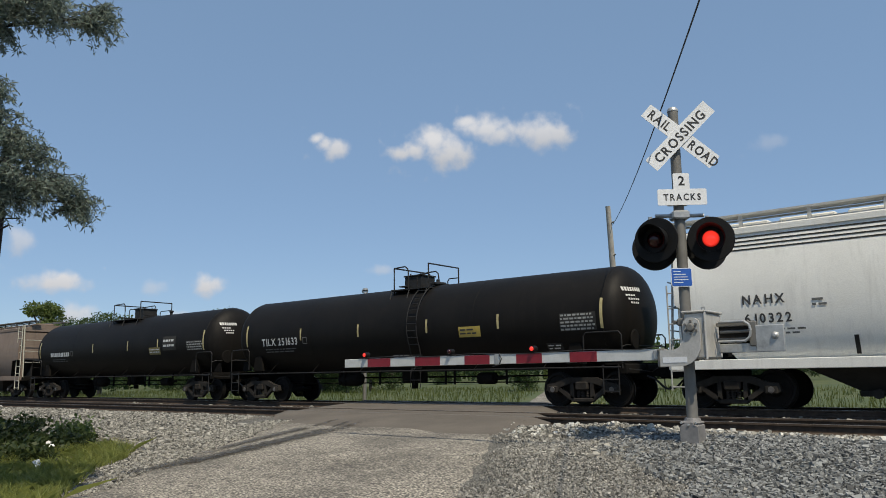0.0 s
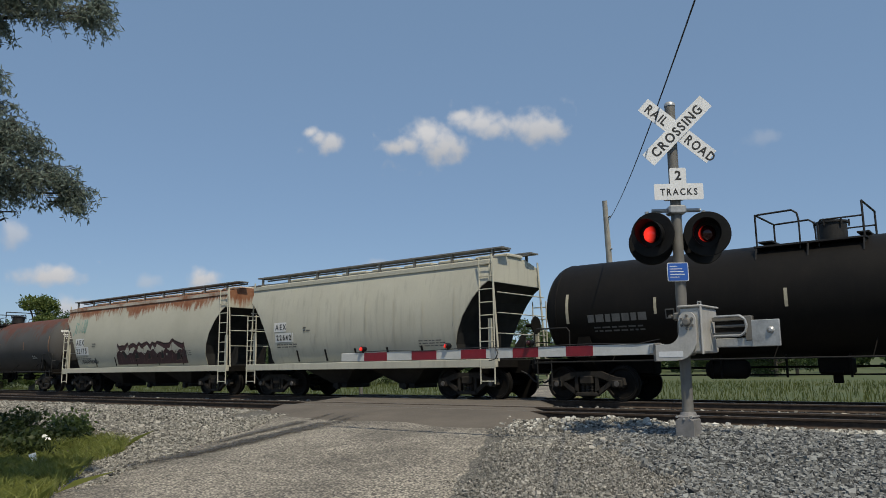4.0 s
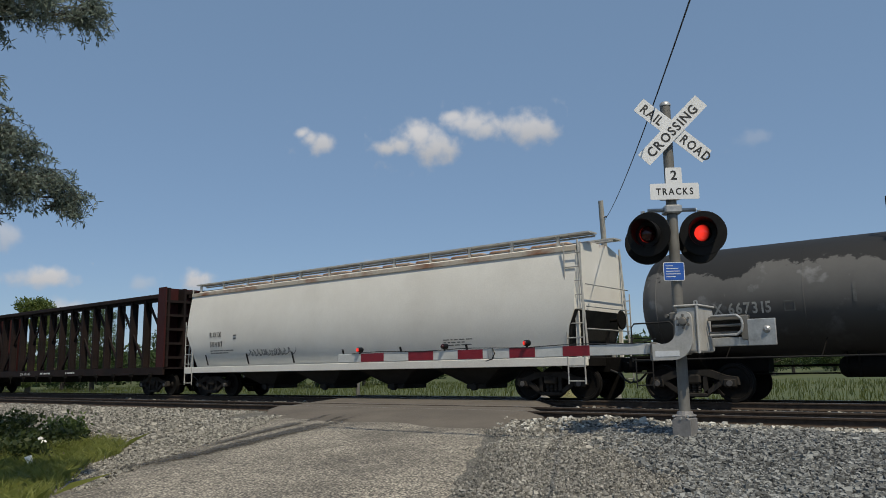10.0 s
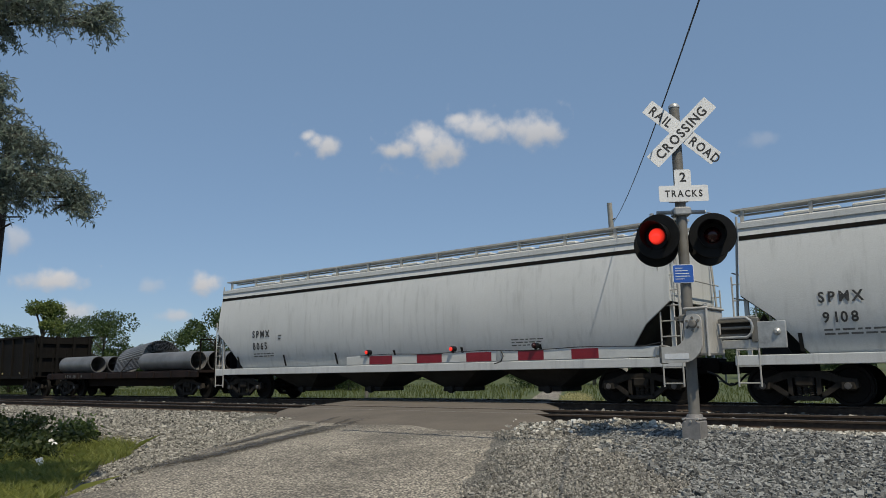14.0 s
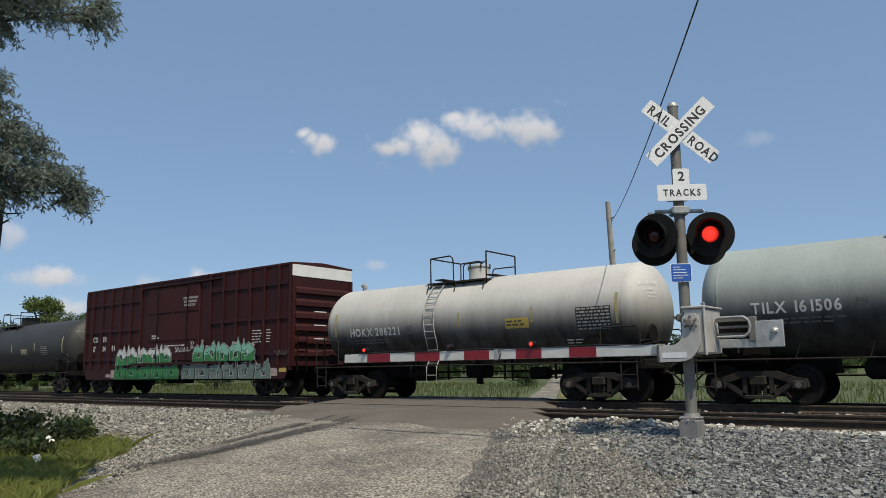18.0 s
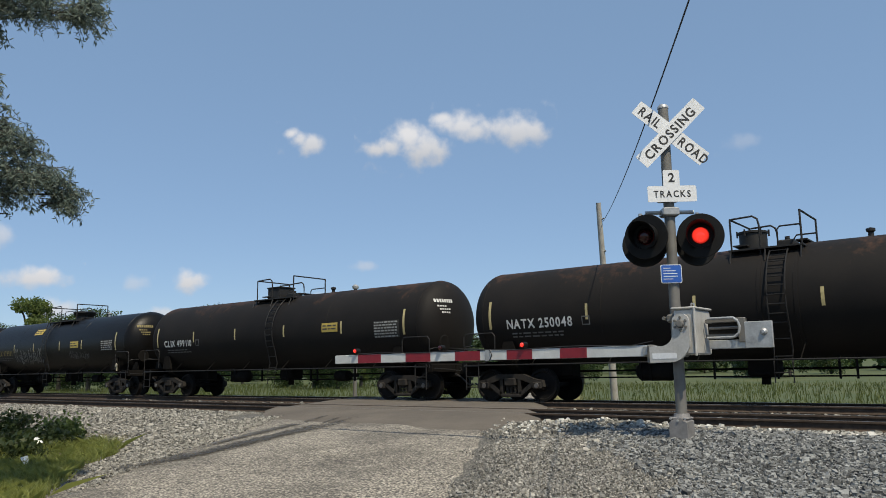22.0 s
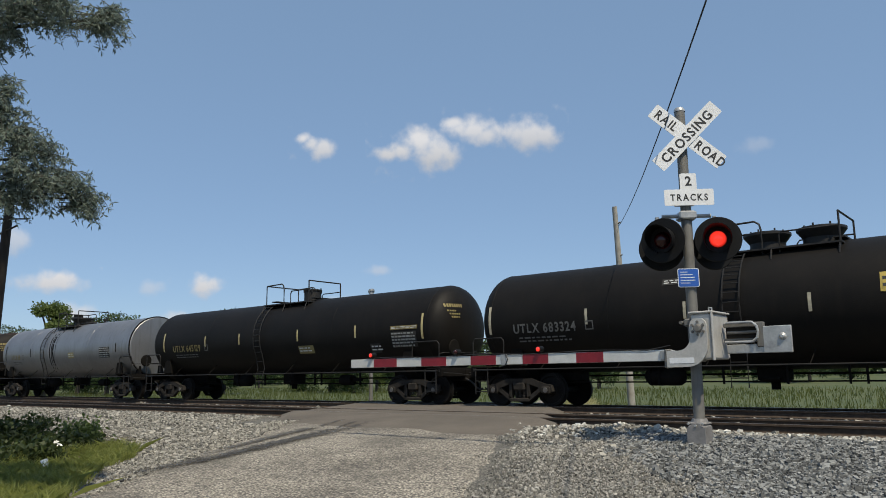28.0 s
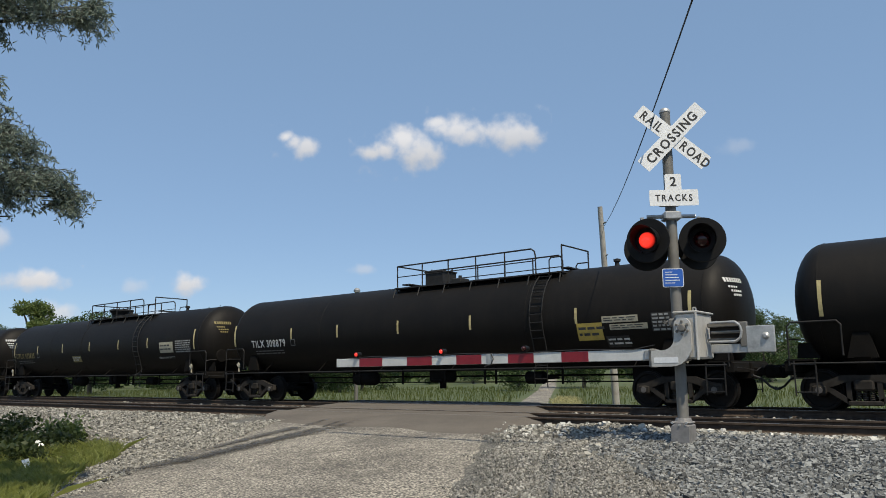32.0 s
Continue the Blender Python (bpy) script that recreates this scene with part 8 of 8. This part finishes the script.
hopper(*pairs[12], ROIXPAINT, (("ROIX", 2.4, 2.30, 0.19), ("58487", 2.4, 1.93, 0.19)), "white rust-edged", 4.34, 4, LETTERK, RUSTEDGE, slope=0.4, scr=((149.0, 151.6, 1.5, 0.26, LETTERG),), band=None)
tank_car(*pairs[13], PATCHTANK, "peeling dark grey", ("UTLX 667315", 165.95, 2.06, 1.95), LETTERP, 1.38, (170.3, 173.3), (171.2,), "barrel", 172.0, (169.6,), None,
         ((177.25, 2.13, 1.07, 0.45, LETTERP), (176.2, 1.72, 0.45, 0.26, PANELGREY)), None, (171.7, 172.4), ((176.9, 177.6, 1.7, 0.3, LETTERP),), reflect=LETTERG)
gondola(*pairs[14], 181.0, 199.1)
flat_car(*pairs[15])
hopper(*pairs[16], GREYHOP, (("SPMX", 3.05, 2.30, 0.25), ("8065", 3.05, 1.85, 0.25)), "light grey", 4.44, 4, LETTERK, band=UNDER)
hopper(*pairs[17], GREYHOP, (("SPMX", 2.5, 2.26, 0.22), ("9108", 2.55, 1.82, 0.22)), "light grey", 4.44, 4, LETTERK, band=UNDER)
tank_car(*pairs[18], GREYTANK, "dark grey", ("GATX 6201", 257.4, 1.96, 1.80), LETTERG, 1.40, (261.9, 264.2), (263.6,), "box", 262.3, (258.6, 261.35, 264.8, 267.6, 270.75), (268.3, 1.97, 0.87, 0.47),
         ((265.95, 2.02, 0.84, 0.33, LETTERY),))
boxcar(*pairs[19], 273.4, 288.6, (("CO", 0.90, 2.42), ("ER", 1.81, 2.42), ("17", 0.90, 1.98), ("34", 1.80, 1.98), ("81", 2.66, 1.98)),
       ((3.12, 7.58, 1.30, 2.26, 0.072, (MURAL_C[4], MURAL_C[0], MURAL_C[3], MURAL_C[4]), 5, 7, 0.42, None, 0.1),
        (2.95, 8.10, 0.68, 1.44, 0.034, (MURAL_C[0], MURAL_C[2], MURAL_C[3], MURAL_C[1]), 5, 8, 0.20, None, 0.1),
        (9.20, 13.2, 1.36, 2.24, 0.072, (MURAL_C[1], MURAL_C[0], MURAL_C[3], MURAL_C[4]), 5, 9, 0.36, MURAL_A[5], 0.09),
        (8.40, 14.1, 0.68, 1.46, 0.034, (MURAL_C[5], MURAL_C[5], MURAL_C[3], MURAL_C[4]), 6, 10, 0.30, None, 0.1)),
       ((7.85, 8.35, 1.78, 0.22, MURAL_C[4], 2), (8.42, 8.85, 1.80, 0.24, MURAL_C[4], 4), (9.0, 9.2, 1.9, 0.45, MURAL_C[4], 9), (14.5, 14.9, 1.5, 0.2, LETTERG, 6)),
       ((2.15, 2.55, 0.78, 0.92, MURAL_A[5]), (2.6, 2.92, 0.74, 1.10, MURAL_A[5]), (14.15, 14.5, 0.78, 1.06, MURAL_A[5]), (14.6, 15.0, 0.92, 1.06, YELLOW)))
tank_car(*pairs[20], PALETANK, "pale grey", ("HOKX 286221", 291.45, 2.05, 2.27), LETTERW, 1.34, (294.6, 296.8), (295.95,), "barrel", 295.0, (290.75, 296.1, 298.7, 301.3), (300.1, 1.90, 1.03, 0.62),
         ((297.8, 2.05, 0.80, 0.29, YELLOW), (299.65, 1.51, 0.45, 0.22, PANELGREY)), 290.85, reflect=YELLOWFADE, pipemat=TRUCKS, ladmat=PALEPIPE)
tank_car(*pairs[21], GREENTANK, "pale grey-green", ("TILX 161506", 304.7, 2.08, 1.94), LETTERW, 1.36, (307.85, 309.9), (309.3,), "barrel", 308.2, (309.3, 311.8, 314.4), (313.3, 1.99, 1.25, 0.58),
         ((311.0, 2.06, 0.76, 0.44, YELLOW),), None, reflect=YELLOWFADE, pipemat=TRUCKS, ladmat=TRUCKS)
tank_car(*pairs[22], BLACK3, "black graffitied", ("", 317.6, 1.95, 2.3), LETTERG, 1.41, (322.05, 324.15), (322.7,), "pan", 323.3, (317.0, 319.5, 322.1, 324.6, 326.8, 329.3), (328.05, 2.05, 1.13, 0.62),
         ((327.0, 2.07, 0.55, 0.42, PANELGREY), (326.5, 1.79, 0.74, 0.24, LETTERY)), None, (), ((317.0, 319.0, 1.72, 0.45, LETTERY2), (322.9, 326.3, 1.62, 0.36, LETTERG), (324.8, 326.2, 2.02, 0.22, LETTERY2)), reflect=REFLECTW, placards=True)
tank_car(*pairs[23], BLACK3, "black graffitied", ("UTLX 679501", 332.75, 2.04, 2.07), LETTERY, 1.38, (337.75, 340.5), (339.75,), "pan", 338.6, (332.0, 335.05, 337.3, 340.1, 342.3, 345.4), (344.1, 2.06, 1.07, 0.47),
         ((341.2, 2.26, 0.81, 0.31, YELLOW), (337.0, 3.05, 0.90, 0.28, YELLOW)), 342.2, (), ((335.2, 337.9, 1.55, 0.80, LETTERY2), (341.1, 342.6, 1.72, 0.36, LETTERG)), placards=True)
tank_car(*pairs[24], BLACK2, "dusty brown-black", ("CLIX 499110", 349.4, 2.05, 1.97), LETTERW, 1.40, (354.75, 356.85), (355.2,), "box", 356.3, (348.9, 351.5, 354.2, 357.05, 360.0, 362.8), (361.5, 1.98, 1.1, 0.55),
         ((359.05, 2.27, 0.78, 0.31, YELLOW),))
tank_car(*pairs[25], BLACK2, "dusty black", ("NATX 250048", 366.65, 2.05, 2.14), LETTERW, 1.38, (372.9, 374.5), (373.2,), "barrel", 374.0, (366.1, 369.2, 372.1, 374.95, 380.6), (379.4, 1.97, 1.1, 0.46),
         ((376.8, 2.04, 0.86, 0.30, LETTERY),), None, (373.6, 374.4))
tank_car(*pairs[26], BLACK2, "dusty black", ("UTLX 670284", 383.9, 2.10, 2.21), LETTERY, 1.40, (388.4, 391.2), (389.4,), "box", 390.1, (383.5, 386.3, 388.4, 391.25, 393.55, 396.7), (395.35, 2.10, 1.07, 0.49),
         ((394.55, 1.74, 0.4, 0.24, PANELGREY),), None, (389.7, 390.6))
tank_car(*pairs[27], BLACK, "black", ("MBLX 28578", 400.2, 1.98, 1.75), LETTERW, 1.47, (405.3, 407.45), (407.0,), "barrel", None, (399.6, 402.3, 405.0, 407.7, 410.6, 413.6), (412.55, 1.90, 1.04, 0.58),
         ((407.85, 2.10, 1.15, 0.36, PANELGREY), (411.25, 1.69, 0.38, 0.27, PANELGREY)), None, reflect=REFLECTW)
tank_car(*pairs[28], BLACK2, "dusty black graffitied", ("UTLX 671106", 417.4, 2.06, 2.02), LETTERY, 1.40, (422.9, 424.8), (423.4,), "pan", 423.8, (416.5, 419.7, 421.9, 424.85, 427.4, 430.5), (429.0, 1.95, 1.05, 0.5), (), None, (),
         ((420.2, 420.7, 2.0, 0.45, LETTERG), (421.6, 422.7, 1.70, 0.50, LETTERY2), (426.3, 427.2, 1.95, 0.30, LETTERY2), (426.9, 428.6, 1.6, 0.25, LETTERG)))
silver = tank_car(*pairs[29], SILVERTANK, "dull silver-grey flat-ended", ("UTLX 68", 434.6, 2.06, 1.1), LETTERY, 1.40, (438.8, 441.0), (439.9,), "pan", 438.6, (433.8, 437.0, 446.2), (444.6, 1.95, 1.0, 0.5), ((441.4, 2.0, 0.6, 0.28, YELLOWFADE),), None, (438.3, 439.1), (), UNDER, cut=0.45)
# its jacket ends flat with a dark rim, and spills have run down from the manway
part("jacket_end", Build().turned([(6.40, 1.412), (7.20, 1.415), (7.24, 1.36), (7.27, 0.70), (7.28, 0.0)], "x", 64, (0, 0, 2.42)), SILVERTANK, silver, "flat sheet-metal end of the jacket", None, 25)
part("jacket_rim", Build().turned([(7.18, 1.40), (7.18, 1.440), (7.235, 1.440), (7.235, 1.40), (7.18, 1.40)], "x", 64, (0, 0, 2.42)), UNDER, silver, "dark rim of the jacket end", None, 25)
part("valve_tower", Build().box(-1.04, -0.80, -0.20, 0.20, 3.75, 4.42, 0.02).box(-0.50, 0.05, -0.30, 0.30, 3.78, 3.98, 0.03).rod((-0.22, 0, 3.9), (-0.22, 0, 4.2), 0.06, n=10), UNDER, silver, "dark valve tower")
jacket_side = lambda x, z, out=0.006: (x, -math.sqrt(max(0.01, (1.40 + out) ** 2 - (z - 2.42) ** 2)), z)
for x, low, high_z, w in ((-2.02, 1.75, 2.75, 0.16), (-1.66, 1.60, 2.55, 0.07), (-0.98, 1.35, 3.70, 0.13), (-0.78, 1.50, 3.75, 0.10), (-0.60, 1.30, 3.72, 0.16), (-0.36, 2.0, 3.70, 0.05)):
    t, rr = Build(), random.Random(int(x * 100))
    rows = [(x + 0.05 * math.sin(7 * k / 12 + x), low + (high_z - low) * k / 12, w * (0.35 + 0.65 * math.sin(math.pi * (k + 0.6) / 13.2)) * rr.uniform(0.8, 1.15)) for k in range(13)]
    for (p, q, g), (d, e, h) in zip(rows, rows[1:]):
        t.add([jacket_side(p - g / 2, q), jacket_side(p + g / 2, q), jacket_side(d + h / 2, e), jacket_side(d - h / 2, e)], [(0, 1, 2, 3)])
    part("spill_streak", t, UNDER, silver, "black run of spilled cargo down the shell")
tank_car(*pairs[30], BLACK, "black", ("UTLX 645129", 451.1, 2.03, 2.08), LETTERY, 1.40, (456.7, 459.2), (458.5,), "barrel", 457.0, (450.4, 453.5, 455.8, 459.3, 462.3, 465.3), (463.95, 1.81, 1.09, 0.50),
         ((459.3, 1.74, 0.82, 0.28, LETTERY), (462.95, 1.67, 0.44, 0.30, PANELGREY), (463.95, 2.38, 1.15, 0.12, LETTERY)), 461.7)
tank_car(*pairs[31], BLACK, "black", ("UTLX 683324", 468.8, 2.05, 2.05), LETTERG, 1.48, (474.35, 477.3), (475.5, 476.75), "pan", 475.0, (468.0, 471.15, 473.85, 476.7, 479.5, 482.75), (481.25, 1.95, 1.08, 0.66),
         ((478.1, 2.52, 0.78, 0.42, YELLOW), (473.25, 3.06, 0.76, 0.16, PANELGREY)), None, reflect=REFLECTW)
tank_car(*pairs[32], BLACK, "long black", ("SHQX 51390", 486.3, 1.70, 1.97), LETTERW, 1.43, (487.9, 494.0), (494.2,), "pan", 488.7, (485.2, 487.55, 491.35, 493.7, 496.5, 499.2, 502.35), (501.05, 2.01, 1.1, 0.60),
         ((496.0, 1.60, 2.6, 0.14, PANELGREY), (499.5, 1.50, 0.55, 0.26, PANELGREY), (494.0, 3.42, 0.54, 0.18, LETTERP)), None, reflect=REFLECTW, posts=5)
tank_car(*pairs[33], BLACK, "long dusty black", ("UTLX 953835", 505.7, 2.0, 2.11), LETTERY, 1.43, (512.3, 517.9), (513.6,), "pan", 517.6, (505.5, 508.15, 510.8, 513.45, 516.05, 518.45, 521.9), (520.55, 1.93, 1.12, 0.52),
         ((511.75, 1.71, 0.82, 0.29, LETTERY), (519.4, 1.95, 1.0, 0.44, REFLECTW), (519.2, 1.70, 1.23, 0.10, PANELGREY)), None, (512.6,), ((504.9, 505.7, 2.55, 0.2, LETTERG),), posts=5, placards=True)
tank_car(*pairs[34], BLACK, "long black", ("TILX 308879", 525.6, 1.98, 1.94), LETTERW, 1.42, (532.4, 538.6), (533.6,), "box", 538.1, (524.6, 527.85, 530.2, 532.95, 535.8, 539.3, 542.4), (541.4, 1.90, 0.55, 0.46),
         ((539.3, 1.74, 0.74, 0.45, YELLOW), (540.05, 2.17, 1.0, 0.17, REFLECTW), (540.25, 1.98, 1.04, 0.15, REFLECTW), (540.1, 1.54, 0.64, 0.29, PANELGREY)), None, posts=6, placards=True)
tank_car(*pairs[35], BLACK, "black", ("", 546.6, 2.55, 2.0), LETTERY, 1.42, (551.0, 553.2), (552.1,), "pan", None, (545.3, 548.4, 551.2, 554.0, 559.8), None, ())


# ---- what moves ----


def gone(t):
    """Metres that the train has run by t seconds."""
    return 17.327 * t - 0.00524 * t * t


def motions():
    for car, u in CARS:
        walk(car, [(t, pose(u - gone(t), YC, 0)) for t in (0, 4, 8, 12, 16, 20, 24, 28, 32)])
    where = dict(CARS)
    for w, car, dx in WHEELS_OF:
        u = where[car]
        first, last = max(0.0, (u - 22) / 17.2), min(32.0, (u + 85) / 17.2)
        f0, f1 = int(first * FPS), int(last * FPS)
        ts = sorted({0, f0, *range(f0, f1 + 1), f1, 32 * FPS})
        rows = []
        for k in ts:
            t = min(max(k, f0), f1) / FPS
            rows.append((k / FPS, pose(dx, 0, WR) @ Matrix.Rotation(-gone(t) / WR, 4, "Y")))
        walk(w, rows)
    # the lenses turn their lit face forward in turn
    start, period = 5.7857 - 5 * 1.21429, 1.21429
    for lens, phase in ((LAMPS[1], 0.0), (LAMPS[0], 0.5), (FARLAMPS[1], 0.0), (FARLAMPS[0], 0.5), (ARMLAMPS[1], 0.5), (ARMLAMPS[2], 0.0)):
        loc = tuple(lens.location)
        half_turn, k = period / 2, math.floor(-start / period * 2) - 2
        turns = []
        while start + phase * period + k * half_turn < 33.0:
            turns.append((start + phase * period + k * half_turn, 179.0 if k % 2 == 0 else 0.0))
            k += 1
        angle = [a for t, a in turns if t <= 0.0][-1]
        rows = [(0.0, pose(*loc, 0, 0, angle))]
        for t, a in turns:
            if 0.15 < t < 31.90:
                for q, e in ((-0.10, 0.0), (-0.05, 0.25), (0.0, 0.5), (0.05, 0.75), (0.10, 1.0)):
                    if t + q < 31.96:
                        rows.append((t + q, pose(*loc, 0, 0, angle + (a - angle) * e)))
                angle = a
        rows.append((32.0, pose(*loc, 0, 0, angle)))
        walk(lens, rows)
    # branches sway in the breeze
    for k, (ob, p, size) in enumerate(SWAYING):
        rows = []
        for i in range(65):
            t = i * 0.5
            a = size * (0.55 * math.sin(1.9 * t + 2 * k) + 0.35 * math.sin(3.1 * t + 1.3) + 0.3 * math.sin(0.7 * t))
            rows.append((t, pose(*p) @ pose(0, 0, 0, 0.5 * a, a, 0.3 * a) @ pose(*-p)))
        walk(ob, rows)
    # clouds drift slowly
    for ob, m, speed in CLOUDS:
        walk(ob, [(0, m @ pose(20 * speed, 0, 0)), (32, m @ pose(-19 * speed, 0, 0))])


motions()
